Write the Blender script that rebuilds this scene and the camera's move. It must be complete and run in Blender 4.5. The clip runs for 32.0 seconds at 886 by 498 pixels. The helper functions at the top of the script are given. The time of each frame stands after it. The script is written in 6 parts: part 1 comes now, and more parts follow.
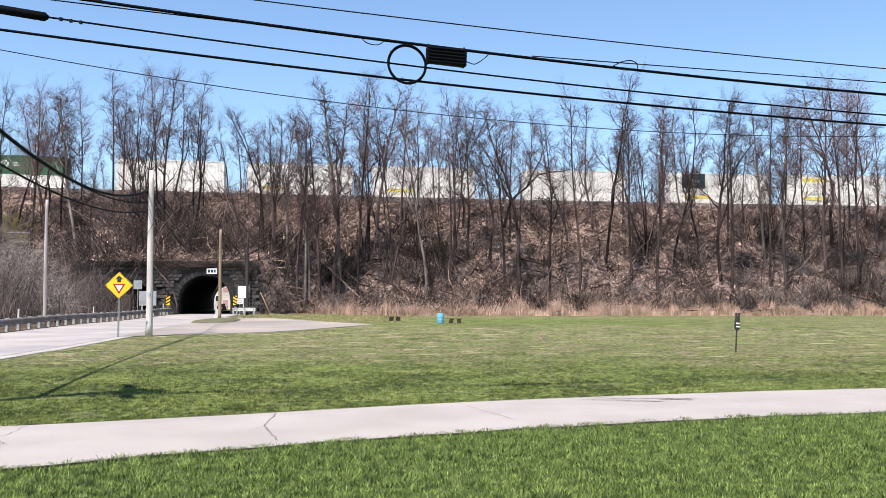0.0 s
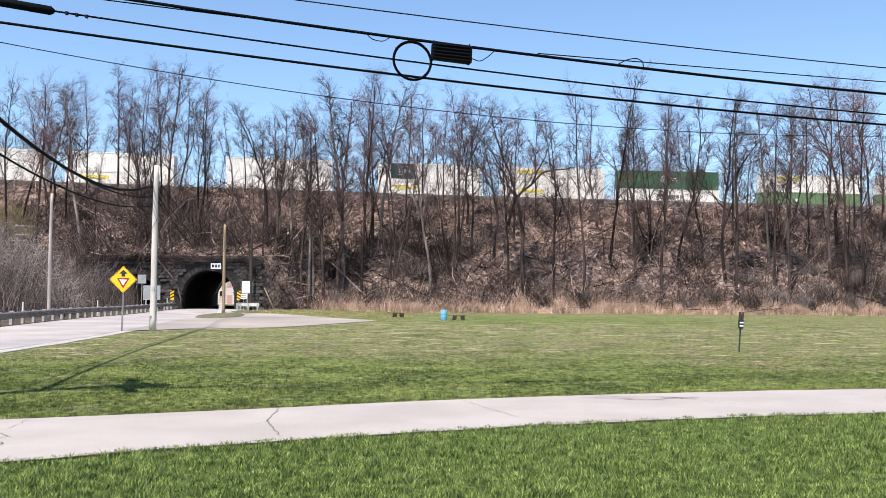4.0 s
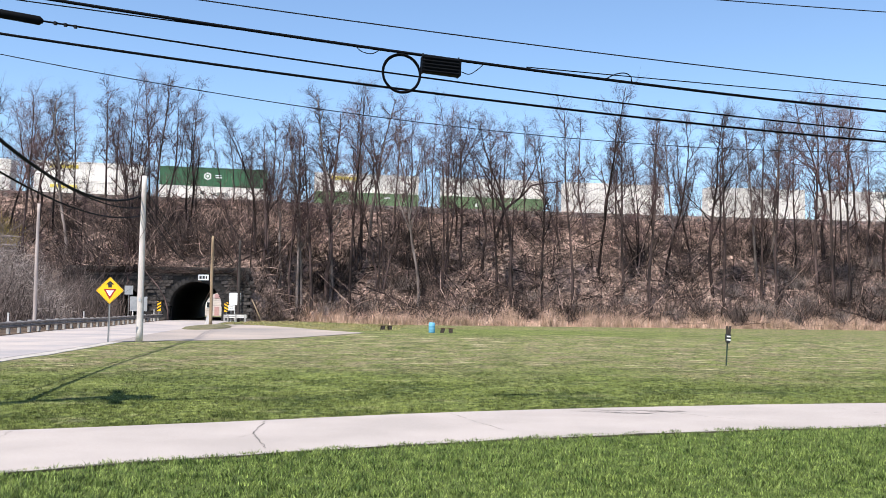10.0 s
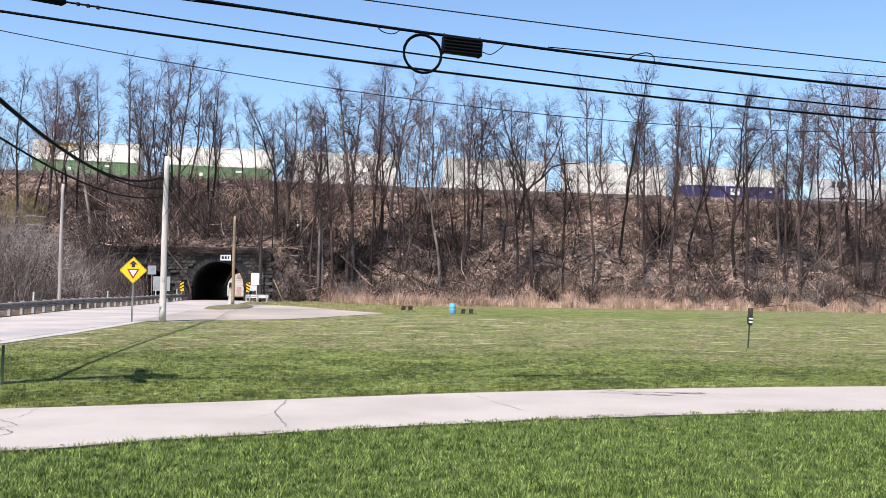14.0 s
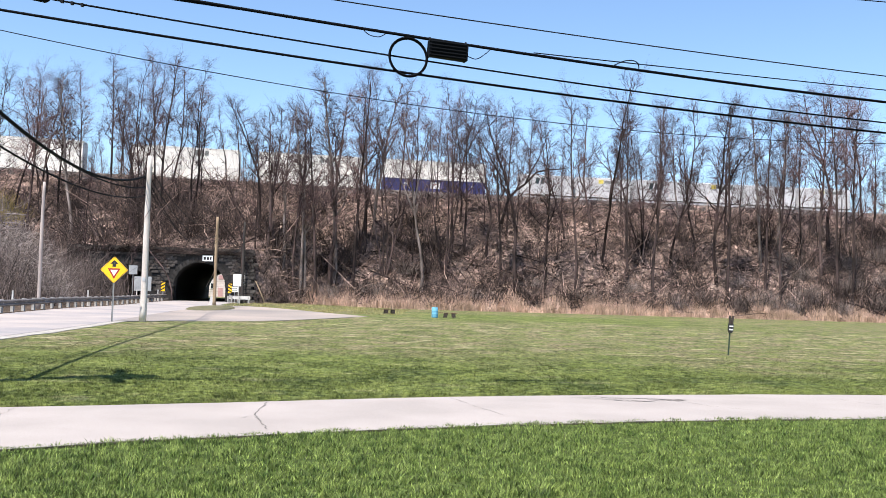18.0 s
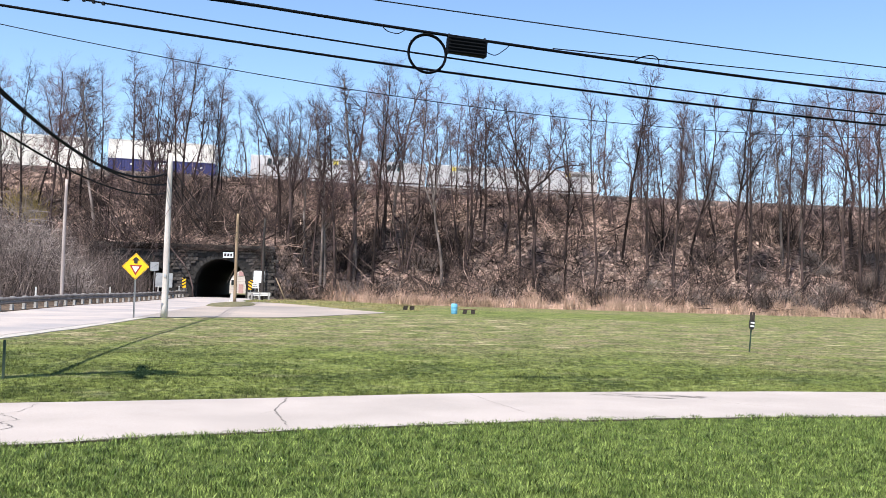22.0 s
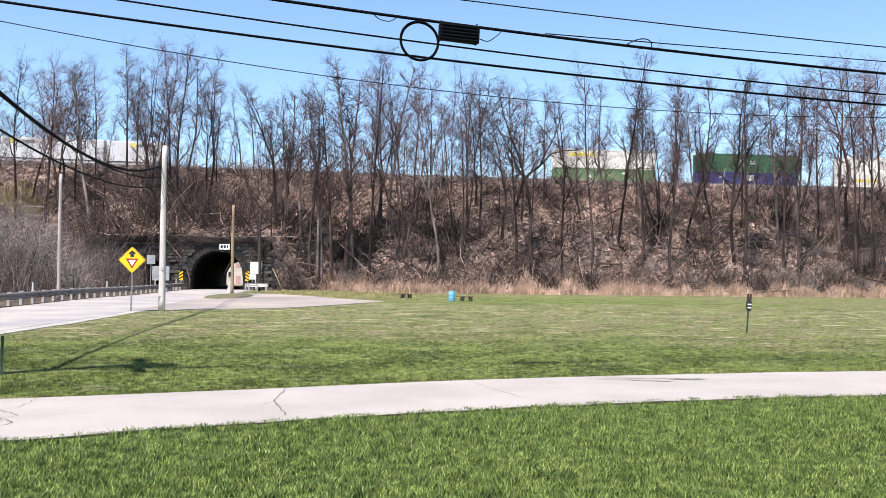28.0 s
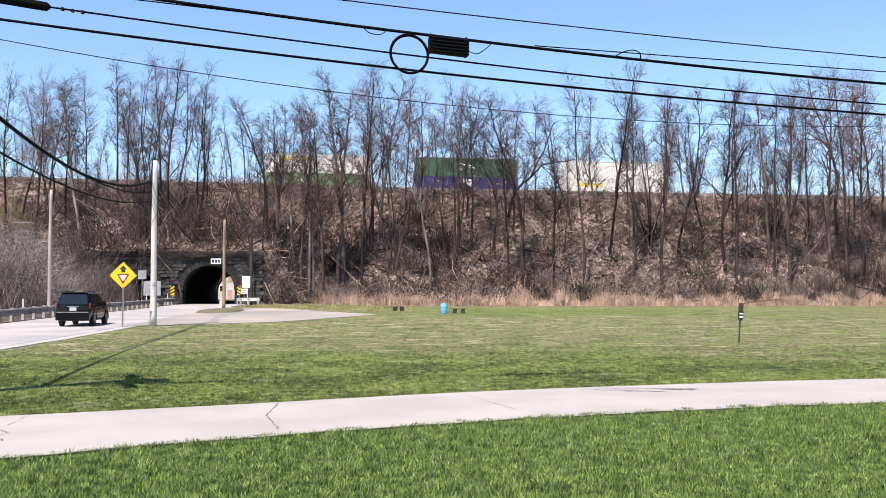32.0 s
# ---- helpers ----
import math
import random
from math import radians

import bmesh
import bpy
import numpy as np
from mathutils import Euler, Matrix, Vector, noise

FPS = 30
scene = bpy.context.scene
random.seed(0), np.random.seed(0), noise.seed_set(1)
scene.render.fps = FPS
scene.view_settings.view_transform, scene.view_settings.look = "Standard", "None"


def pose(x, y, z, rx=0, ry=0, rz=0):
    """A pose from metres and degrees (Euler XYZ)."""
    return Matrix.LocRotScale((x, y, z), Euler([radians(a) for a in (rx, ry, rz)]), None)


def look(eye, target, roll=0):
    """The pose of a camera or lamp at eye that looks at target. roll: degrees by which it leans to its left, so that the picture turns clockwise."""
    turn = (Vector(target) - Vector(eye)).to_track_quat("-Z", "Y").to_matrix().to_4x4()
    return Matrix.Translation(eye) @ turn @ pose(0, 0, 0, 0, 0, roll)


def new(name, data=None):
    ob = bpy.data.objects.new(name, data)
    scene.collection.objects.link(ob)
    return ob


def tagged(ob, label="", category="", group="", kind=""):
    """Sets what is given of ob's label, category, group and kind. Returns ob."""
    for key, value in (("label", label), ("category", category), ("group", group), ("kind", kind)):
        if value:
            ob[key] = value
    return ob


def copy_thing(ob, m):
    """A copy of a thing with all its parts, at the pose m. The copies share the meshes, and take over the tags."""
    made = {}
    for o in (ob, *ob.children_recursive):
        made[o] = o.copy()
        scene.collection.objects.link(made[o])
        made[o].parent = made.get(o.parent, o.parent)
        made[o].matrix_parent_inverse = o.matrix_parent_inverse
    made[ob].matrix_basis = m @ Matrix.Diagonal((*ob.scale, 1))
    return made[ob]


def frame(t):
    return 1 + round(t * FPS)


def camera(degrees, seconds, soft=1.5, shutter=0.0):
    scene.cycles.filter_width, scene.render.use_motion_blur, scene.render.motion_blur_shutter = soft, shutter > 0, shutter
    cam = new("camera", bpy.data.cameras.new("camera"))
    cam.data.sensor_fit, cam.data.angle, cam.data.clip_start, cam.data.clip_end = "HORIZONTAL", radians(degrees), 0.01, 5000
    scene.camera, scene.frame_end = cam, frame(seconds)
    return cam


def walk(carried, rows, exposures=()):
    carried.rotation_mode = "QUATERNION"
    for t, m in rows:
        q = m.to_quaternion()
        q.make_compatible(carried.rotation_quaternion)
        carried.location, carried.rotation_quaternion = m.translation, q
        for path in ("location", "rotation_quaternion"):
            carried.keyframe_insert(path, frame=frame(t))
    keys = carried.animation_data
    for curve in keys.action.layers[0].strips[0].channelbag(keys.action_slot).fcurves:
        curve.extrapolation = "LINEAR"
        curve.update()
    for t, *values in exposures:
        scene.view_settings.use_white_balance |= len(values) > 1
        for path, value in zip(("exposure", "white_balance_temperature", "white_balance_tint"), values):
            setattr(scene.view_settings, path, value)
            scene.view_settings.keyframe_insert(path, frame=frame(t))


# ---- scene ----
LENS = 50.0
EYE_Z = 1.65
cam = camera(LENS, 32.0, soft=0.8)
# seconds and the camera's turn in degrees; a hand-held stand with a slight drift to the right
TURNS = [
    (0, 93.304, 0.000, 0.000), (0.5, 93.174, -0.038, 0.211), (1, 93.085, -0.088, 0.380), (1.5, 93.093, -0.153, 0.418),
    (2, 93.149, -0.192, 0.328), (2.5, 93.207, -0.254, 0.202), (3, 93.207, -0.292, 0.153), (3.5, 93.124, -0.362, 0.188),
    (5.5, 93.100, -0.749, 0.117), (6, 93.272, -0.785, 0.058), (6.5, 93.427, -0.778, 0.006), (7, 93.558, -0.775, -0.061),
    (7.5, 93.630, -0.756, -0.121), (8, 93.705, -0.773, -0.174), (8.5, 93.792, -0.725, -0.262), (9, 93.890, -0.691, -0.361),
    (9.5, 93.927, -0.695, -0.467), (10, 93.875, -0.740, -0.495), (10.5, 93.717, -0.765, -0.370), (11, 93.518, -0.777, -0.125),
    (11.5, 93.346, -0.763, 0.148), (12, 93.220, -0.811, 0.364), (12.5, 93.090, -0.925, 0.518), (13, 92.947, -0.967, 0.563),
    (13.5, 92.791, -0.970, 0.617), (14, 92.706, -0.959, 0.756), (14.5, 92.675, -0.965, 0.880), (16.5, 92.850, -1.458, 0.185),
    (17, 92.916, -1.511, -0.113), (17.5, 92.969, -1.584, -0.280), (18, 92.962, -1.705, -0.295), (18.5, 92.825, -1.847, -0.203),
    (19, 92.527, -1.952, 0.013), (19.5, 92.145, -2.042, 0.320), (20, 91.822, -2.109, 0.666), (20.5, 91.733, -2.174, 0.925),
    (21, 91.969, -2.138, 1.013), (21.5, 92.374, -1.971, 0.980), (22, 92.711, -1.700, 0.879), (22.5, 92.827, -1.480, 0.811),
    (23, 92.728, -1.365, 0.755), (23.5, 92.548, -1.390, 0.717), (24, 92.375, -1.461, 0.684), (24.5, 92.242, -1.476, 0.679),
    (25, 92.173, -1.423, 0.690), (25.5, 92.131, -1.269, 0.731), (27.5, 92.118, -0.663, 0.734), (28, 91.967, -0.601, 0.716),
    (28.5, 91.714, -0.493, 0.723), (29, 91.368, -0.311, 0.769), (29.5, 90.997, -0.212, 0.803), (30, 90.752, -0.117, 0.797),
    (30.5, 90.802, -0.079, 0.725), (31, 91.239, -0.090, 0.586), (31.5, 91.960, -0.059, 0.407), (32, 92.710, -0.026, 0.251),
]
walk(cam, [(t, pose(-0.017 + 0.00106 * t, 0.0, EYE_Z, rx, ry, rz)) for t, rx, ry, rz in TURNS],
     [(0, 0.80), (12, 0.79), (20, 0.91), (29, 0.92), (32, 0.89)])

# ---- world, sun, exposure ----
SUN_EL, SHADE_X, SHADE_Y = radians(59.2), 0.454, 0.891
world = bpy.data.worlds.new("sky")
scene.world = world
world.use_nodes = True
_wn = world.node_tree.nodes
_sky = _wn.new("ShaderNodeTexSky")
_sky.sky_type = "NISHITA"
_sky.sun_disc = False
_sky.sun_elevation = SUN_EL
_sky.sun_rotation = math.atan2(-SHADE_X, -SHADE_Y)
_sky.air_density, _sky.dust_density, _sky.ozone_density = 1.0, 0.15, 4.5
_wn["Background"].inputs["Strength"].default_value = 0.116
world.node_tree.links.new(_sky.outputs[0], _wn["Background"].inputs["Color"])
_sun = bpy.data.lights.new("sun", "SUN")
_sun.energy, _sun.angle, _sun.color = 5.0, radians(0.53), (1.0, 0.95, 0.88)
sun = new("sun", _sun)
sun.matrix_world = look((0, 0, 60), (SHADE_X * math.cos(SUN_EL), SHADE_Y * math.cos(SUN_EL), 60 - math.sin(SUN_EL)))

# ---- materials ----


def material(name, color, rough=0.8, metal=0.0, var=0.25, scale=3.0, color2=None, fine=40.0, bump=0.0, bump_scale=30.0, stretch=(1, 1, 1), spec=0.5, island=0.0, piece=0.0):
    """A surface with two scales of colour variation and a fine relief; island and piece vary it from clump to clump and thing to thing."""
    m = bpy.data.materials.new(name)
    m.use_nodes = True
    nt = m.node_tree
    n, l = nt.nodes, nt.links
    b = n["Principled BSDF"]
    b.inputs["Roughness"].default_value, b.inputs["Metallic"].default_value = rough, metal
    b.inputs["Specular IOR Level"].default_value = spec
    tc = n.new("ShaderNodeTexCoord")
    mp = n.new("ShaderNodeMapping")
    mp.inputs["Scale"].default_value = stretch
    l.new(tc.outputs["Object"], mp.inputs["Vector"])
    big, small = n.new("ShaderNodeTexNoise"), n.new("ShaderNodeTexNoise")
    big.inputs["Scale"].default_value, big.inputs["Detail"].default_value = scale, 4
    small.inputs["Scale"].default_value, small.inputs["Detail"].default_value = fine, 3
    for t in (big, small):
        l.new(mp.outputs[0], t.inputs["Vector"])
    c2 = color2 or tuple(c * (1 - var) for c in color)
    ramp = n.new("ShaderNodeValToRGB")
    ramp.color_ramp.elements[0].position, ramp.color_ramp.elements[1].position = 0.36, 0.64
    ramp.color_ramp.elements[0].color, ramp.color_ramp.elements[1].color = (*c2, 1), (*color, 1)
    l.new(big.outputs["Fac"], ramp.inputs["Fac"])
    mul = n.new("ShaderNodeMix")
    mul.data_type, mul.blend_type = "RGBA", "MULTIPLY"
    mul.inputs["Factor"].default_value = 1.0
    grain = n.new("ShaderNodeMapRange")
    grain.inputs["From Min"].default_value, grain.inputs["From Max"].default_value = 0.3, 0.7
    grain.inputs["To Min"].default_value, grain.inputs["To Max"].default_value = 1 - var, 1 + var * 0.4
    l.new(small.outputs["Fac"], grain.inputs["Value"])
    l.new(ramp.outputs["Color"], mul.inputs["A"])
    l.new(grain.outputs["Result"], mul.inputs["B"])
    out = mul.outputs["Result"]
    for amount, node, sock in ((island, "ShaderNodeNewGeometry", "Random Per Island"), (piece, "ShaderNodeObjectInfo", "Random")):
        if amount:
            src = n.new(node)
            mr = n.new("ShaderNodeMapRange")
            mr.inputs["To Min"].default_value, mr.inputs["To Max"].default_value = 1 - amount, 1 + amount * 0.6
            l.new(src.outputs[sock], mr.inputs["Value"])
            mx = n.new("ShaderNodeMix")
            mx.data_type, mx.blend_type = "RGBA", "MULTIPLY"
            mx.inputs["Factor"].default_value = 1.0
            l.new(out, mx.inputs["A"])
            l.new(mr.outputs["Result"], mx.inputs["B"])
            out = mx.outputs["Result"]
    l.new(out, b.inputs["Base Color"])
    if bump:
        bn = n.new("ShaderNodeTexNoise")
        bn.inputs["Scale"].default_value, bn.inputs["Detail"].default_value = bump_scale, 5
        l.new(mp.outputs[0], bn.inputs["Vector"])
        bm_ = n.new("ShaderNodeBump")
        bm_.inputs["Strength"].default_value, bm_.inputs["Distance"].default_value = bump, 0.02
        l.new(bn.outputs["Fac"], bm_.inputs["Height"])
        l.new(bm_.outputs["Normal"], b.inputs["Normal"])
    return m


def plain(name, color, rough=0.5, metal=0.0):
    return material(name, color, rough, metal, var=0.1, scale=2.0)


def lawn_material(name="lawn", island=0.0):
    """Mown grass with straw-coloured worn patches, drawn out along the mower's way, and a drier band across the middle of the field."""
    m = bpy.data.materials.new(name)
    m.use_nodes = True
    n, l = m.node_tree.nodes, m.node_tree.links
    b = n["Principled BSDF"]
    b.inputs["Roughness"].default_value = 0.9
    b.inputs["Specular IOR Level"].default_value = 0.15
    tc = n.new("ShaderNodeTexCoord")
    sep = n.new("ShaderNodeSeparateXYZ")
    l.new(tc.outputs["Object"], sep.inputs[0])

    def noise_at(scale, detail, stretch):
        mp, t = n.new("ShaderNodeMapping"), n.new("ShaderNodeTexNoise")
        mp.inputs["Scale"].default_value = stretch
        t.inputs["Scale"].default_value, t.inputs["Detail"].default_value = scale, detail
        l.new(tc.outputs["Object"], mp.inputs["Vector"])
        l.new(mp.outputs[0], t.inputs["Vector"])
        return t.outputs["Fac"]

    def math_node(op, a, c):
        q = n.new("ShaderNodeMath")
        q.operation = op
        for i, v in enumerate((a, c)):
            if isinstance(v, (int, float)):
                q.inputs[i].default_value = v
            else:
                l.new(v, q.inputs[i])
        return q.outputs[0]

    def mixed(fac, a, c):
        q = n.new("ShaderNodeMix")
        q.data_type = "RGBA"
        l.new(fac, q.inputs["Factor"])
        for key, v in (("A", a), ("B", c)):
            if isinstance(v, tuple):
                q.inputs[key].default_value = (*v, 1)
            else:
                l.new(v, q.inputs[key])
        return q.outputs["Result"]

    def ramp(fac, lo, hi):
        q = n.new("ShaderNodeMapRange")
        q.interpolation_type = "SMOOTHSTEP"
        q.inputs["From Min"].default_value, q.inputs["From Max"].default_value = lo, hi
        l.new(fac, q.inputs["Value"])
        return q.outputs["Result"]

    patches = noise_at(0.16, 5, (1.0, 0.8, 1))
    streaks = noise_at(0.8, 5, (0.6, 0.5, 1))
    fine = noise_at(5.0, 6, (1.0, 0.7, 1))
    blades = noise_at(9.0, 5, (1.0, 0.7, 1))
    tone = math_node("ADD", math_node("MULTIPLY", fine, 0.6), math_node("MULTIPLY", noise_at(0.8, 4, (0.7, 0.5, 1)), 0.4))
    green = mixed(ramp(tone, 0.37, 0.63), LAWN_DARK, LAWN_LIGHT)
    # drier zone from about 26 m to 62 m out, and again at the foot of the bank
    y_soft = math_node("ADD", sep.outputs["Y"], math_node("MULTIPLY", math_node("SUBTRACT", patches, 0.5), 26.0))
    band = math_node("MULTIPLY", ramp(y_soft, 22.0, 32.0), math_node("SUBTRACT", 1.0, ramp(y_soft, 56.0, 70.0)))
    toe = ramp(y_soft, 78.0, 94.0)
    corner = math_node("MULTIPLY", ramp(sep.outputs["Y"], 64.0, 76.0), math_node("SUBTRACT", 1.0, ramp(sep.outputs["X"], -8.0, 3.0)))
    east = math_node("MULTIPLY", ramp(y_soft, 30.0, 52.0), ramp(math_node("ADD", sep.outputs["X"], math_node("MULTIPLY", math_node("SUBTRACT", streaks, 0.5), 16.0)), 10.0, 30.0))
    dry = math_node("MAXIMUM", math_node("MAXIMUM", band, toe), math_node("MAXIMUM", corner, east))
    dry = math_node("MULTIPLY", dry, math_node("ADD", 0.5, math_node("MULTIPLY", ramp(streaks, 0.35, 0.62), 0.5)))
    mottle = noise_at(1.3, 5, (0.8, 0.6, 1))
    dry = math_node("MULTIPLY", dry, math_node("ADD", 0.12, math_node("MULTIPLY", ramp(mottle, 0.38, 0.60), 0.88)))
    spots = math_node("MULTIPLY", ramp(patches, 0.60, 0.74), 0.5)
    dry = math_node("MAXIMUM", dry, spots)
    col = mixed(dry, green, mixed(ramp(fine, 0.3, 0.7), STRAW_DARK, STRAW))
    wisps = noise_at(1.5, 4, (0.45, 0.9, 1))
    pale = math_node("MULTIPLY", ramp(wisps, 0.57, 0.70), 0.60)
    col = mixed(math_node("MULTIPLY", pale, math_node("MAXIMUM", band, 0.30)), col, STRAW_PALE)
    # darker ground colour between the blades of the longer grass before the path
    side = math_node("SUBTRACT", sep.outputs["Y"], math_node("MULTIPLY", sep.outputs["X"], 0.42))
    col = mixed(math_node("SUBTRACT", 1.0, ramp(side, 12.7, 13.1)), col, UNDER_GRASS)
    g = n.new("ShaderNodeMix")
    g.data_type, g.blend_type = "RGBA", "MULTIPLY"
    g.inputs["Factor"].default_value = 1.0
    l.new(col, g.inputs["A"])
    mr = n.new("ShaderNodeMapRange")
    mr.inputs["From Min"].default_value, mr.inputs["From Max"].default_value = 0.34, 0.66
    mr.inputs["To Min"].default_value, mr.inputs["To Max"].default_value = 0.55, 1.42
    l.new(blades, mr.inputs["Value"])
    grain = mr.outputs["Result"]
    if island:
        geo = n.new("ShaderNodeNewGeometry")
        vary = n.new("ShaderNodeMapRange")
        vary.inputs["To Min"].default_value, vary.inputs["To Max"].default_value = 1 - island, 1 + island
        l.new(geo.outputs["Random Per Island"], vary.inputs["Value"])
        grain = math_node("MULTIPLY", grain, vary.outputs["Result"])
    l.new(grain, g.inputs["B"])
    l.new(g.outputs["Result"], b.inputs["Base Color"])
    bu = n.new("ShaderNodeBump")
    bu.inputs["Strength"].default_value, bu.inputs["Distance"].default_value = 0.9, 0.04
    l.new(noise_at(28.0, 5, (1, 1, 1)), bu.inputs["Height"])
    l.new(bu.outputs["Normal"], b.inputs["Normal"])
    return m


UNDER_GRASS = (0.066, 0.090, 0.022)
LAWN_DARK, LAWN_LIGHT = (0.042, 0.058, 0.015), (0.172, 0.198, 0.056)
STRAW_DARK, STRAW, STRAW_PALE = (0.078, 0.067, 0.040), (0.268, 0.223, 0.128), (0.50, 0.43, 0.27)
LAWN = lawn_material()
LAWN_BLADE = lawn_material("lawn_blade", 0.6)
BLADE = material("grass_blade", (0.240, 0.308, 0.078), 0.6, var=0.40, scale=5.0, color2=(0.070, 0.115, 0.022), fine=30, island=0.75, spec=0.25)
DRY_VERGE = material("dry_verge", (0.17, 0.14, 0.075), 0.95, var=0.4, scale=1.2, color2=(0.085, 0.085, 0.035), fine=8, bump=0.8, bump_scale=20)
VERGE_BLADE = material("dry_verge_blade", (0.46, 0.38, 0.18), 0.9, var=0.35, scale=0.6, color2=(0.20, 0.20, 0.075), fine=5, island=0.5, spec=0.15)
GUARD_POST = material("guardrail_post", (0.40, 0.38, 0.36), 0.8, var=0.25, scale=5)
# sheet metal grey, toned down for the shade on the signs' backs
SHADED_SIGN_BACK = material("sign_back", (0.36, 0.37, 0.38), 0.6, 0.2, var=0.15, scale=2)
YELLOW_TWIG = material("yellow_twig", (0.50, 0.36, 0.08), 0.9, var=0.3, scale=1, color2=(0.18, 0.14, 0.06), island=0.4)
ASPHALT = material("old_asphalt", (0.375, 0.330, 0.308), 0.92, var=0.14, scale=0.6, color2=(0.32, 0.282, 0.262), fine=70, bump=0.35, bump_scale=160, spec=0.2)
ROAD_ASPHALT = material("road_asphalt", (0.39, 0.338, 0.312), 0.9, var=0.10, scale=0.3, color2=(0.27, 0.25, 0.255), fine=50, bump=0.3, bump_scale=120, spec=0.2)
LOT_ASPHALT = material("lot_asphalt", (0.36, 0.300, 0.262), 0.9, var=0.16, scale=0.10, color2=(0.225, 0.20, 0.188), fine=40, bump=0.3, bump_scale=120, spec=0.2)
SOIL = material("dark_soil", (0.085, 0.068, 0.045), 0.95, var=0.5, scale=4, color2=(0.04, 0.034, 0.02), fine=30)
CRACK = material("crack_dirt", (0.135, 0.118, 0.108), 0.95, var=0.4, scale=6)
SHOULDER = material("pale_gravel", (0.43, 0.390, 0.355), 0.95, var=0.25, scale=1.2, fine=30, bump=0.8, bump_scale=60)
# the near-black second colour paints shadowed gaps among the leaves
LITTER = material("leaf_litter", (0.43, 0.300, 0.252), 0.95, var=0.8, scale=0.75, color2=(0.066, 0.048, 0.041), fine=3.2, bump=1.0, bump_scale=3, spec=0.1)
VERGE_LITTER = material("verge_litter", (0.16, 0.115, 0.085), 0.95, var=0.6, scale=0.8, color2=(0.05, 0.038, 0.030), fine=5, bump=1.0, bump_scale=6, spec=0.1)
BALLAST = material("ballast", (0.150, 0.120, 0.108), 0.95, var=0.4, scale=1.5, color2=(0.070, 0.055, 0.050), fine=18, bump=1.0, bump_scale=12)
BARK = material("bark", (0.108, 0.074, 0.069), 0.95, var=0.35, scale=1.4, color2=(0.028, 0.021, 0.020), fine=14, bump=0.8, bump_scale=20, stretch=(1, 1, 0.25), spec=0.1, piece=0.6)
# lighter copy of bark: pale trunks, and sunlit ones with the light coloured in
PALE_SUNLIT_BARK = material("pale_bark", (0.30, 0.245, 0.225), 0.95, var=0.35, scale=1.4, color2=(0.11, 0.088, 0.080), fine=14, bump=0.8, bump_scale=20, stretch=(1, 1, 0.25), spec=0.1, piece=0.4)
TWIG = material("twig_bark", (0.125, 0.078, 0.078), 0.95, var=0.3, scale=0.7, color2=(0.055, 0.039, 0.040), fine=9, spec=0.1, piece=0.25)
RED_TWIG = material("budding_twig", (0.22, 0.135, 0.130), 0.95, var=0.3, scale=0.8, color2=(0.12, 0.07, 0.065), fine=9, spec=0.1)
LEAF_CLUMP = material("dry_leaf_clump", (0.46, 0.345, 0.285), 0.95, var=0.3, scale=0.6, color2=(0.27, 0.190, 0.155), fine=6, spec=0.1, island=0.55)
DEADWOOD = material("dead_wood", (0.52, 0.365, 0.31), 0.95, var=0.4, scale=0.5, color2=(0.035, 0.026, 0.023), fine=4, spec=0.1, island=0.85)
BRUSH = material("brush_twig", (0.190, 0.138, 0.124), 0.95, var=0.35, scale=0.25, color2=(0.024, 0.018, 0.016), fine=4, spec=0.1, island=0.65)
BRAMBLE = material("bramble_stem", (0.30, 0.215, 0.190), 0.95, var=0.4, scale=0.5, color2=(0.060, 0.045, 0.040), fine=4, spec=0.1, island=0.8)
GREY_BRUSH = material("grey_brush", (0.27, 0.210, 0.190), 0.95, var=0.35, scale=0.3, color2=(0.060, 0.048, 0.044), fine=4, spec=0.1, island=0.7)
PALE_BRUSH = material("pale_brush", (0.46, 0.385, 0.355), 0.95, var=0.35, scale=0.4, color2=(0.20, 0.165, 0.15), fine=4, spec=0.1, island=0.6)
PINK_TWIG = material("sapling_twig", (0.25, 0.17, 0.15), 0.95, var=0.3, scale=0.3, color2=(0.11, 0.075, 0.07), fine=4, spec=0.1, island=0.5)
REED = material("dry_reed", (0.78, 0.535, 0.42), 0.9, var=0.35, scale=0.9, color2=(0.42, 0.29, 0.21), fine=5, island=0.4, spec=0.15)
STONE = material("dark_stone", (0.100, 0.084, 0.076), 0.92, var=0.6, scale=1.1, color2=(0.014, 0.0125, 0.012), fine=9, bump=1.0, bump_scale=10, piece=0.45)
# the portal stone again in a darker tone, for the arch rings
DARKER_STONE = material("sooty_stone", (0.036, 0.031, 0.029), 0.92, var=0.6, scale=1.1, color2=(0.011, 0.010, 0.0095), fine=9, bump=1.0, bump_scale=10, piece=0.45)
MORTAR = material("mortar", (0.024, 0.021, 0.020), 0.95, var=0.4, scale=2, fine=14)
# near-black base colour carries the shade of the unlit tunnel bore
LINING = material("sooty_brick", (0.010, 0.0095, 0.009), 0.95, var=0.4, scale=2, fine=9, bump=0.6, bump_scale=12)
GALV = material("weathered_steel_rail", (0.17, 0.150, 0.138), 0.65, 0.3, var=0.35, scale=1.5, color2=(0.080, 0.068, 0.062), fine=12)
GUARD_BEAM = material("guardrail_steel", (0.26, 0.236, 0.220), 0.6, 0.25, var=0.3, scale=1.2, color2=(0.15, 0.132, 0.122), fine=10)
WHITE_POST = material("white_post", (0.56, 0.54, 0.52), 0.75, var=0.15, scale=5)
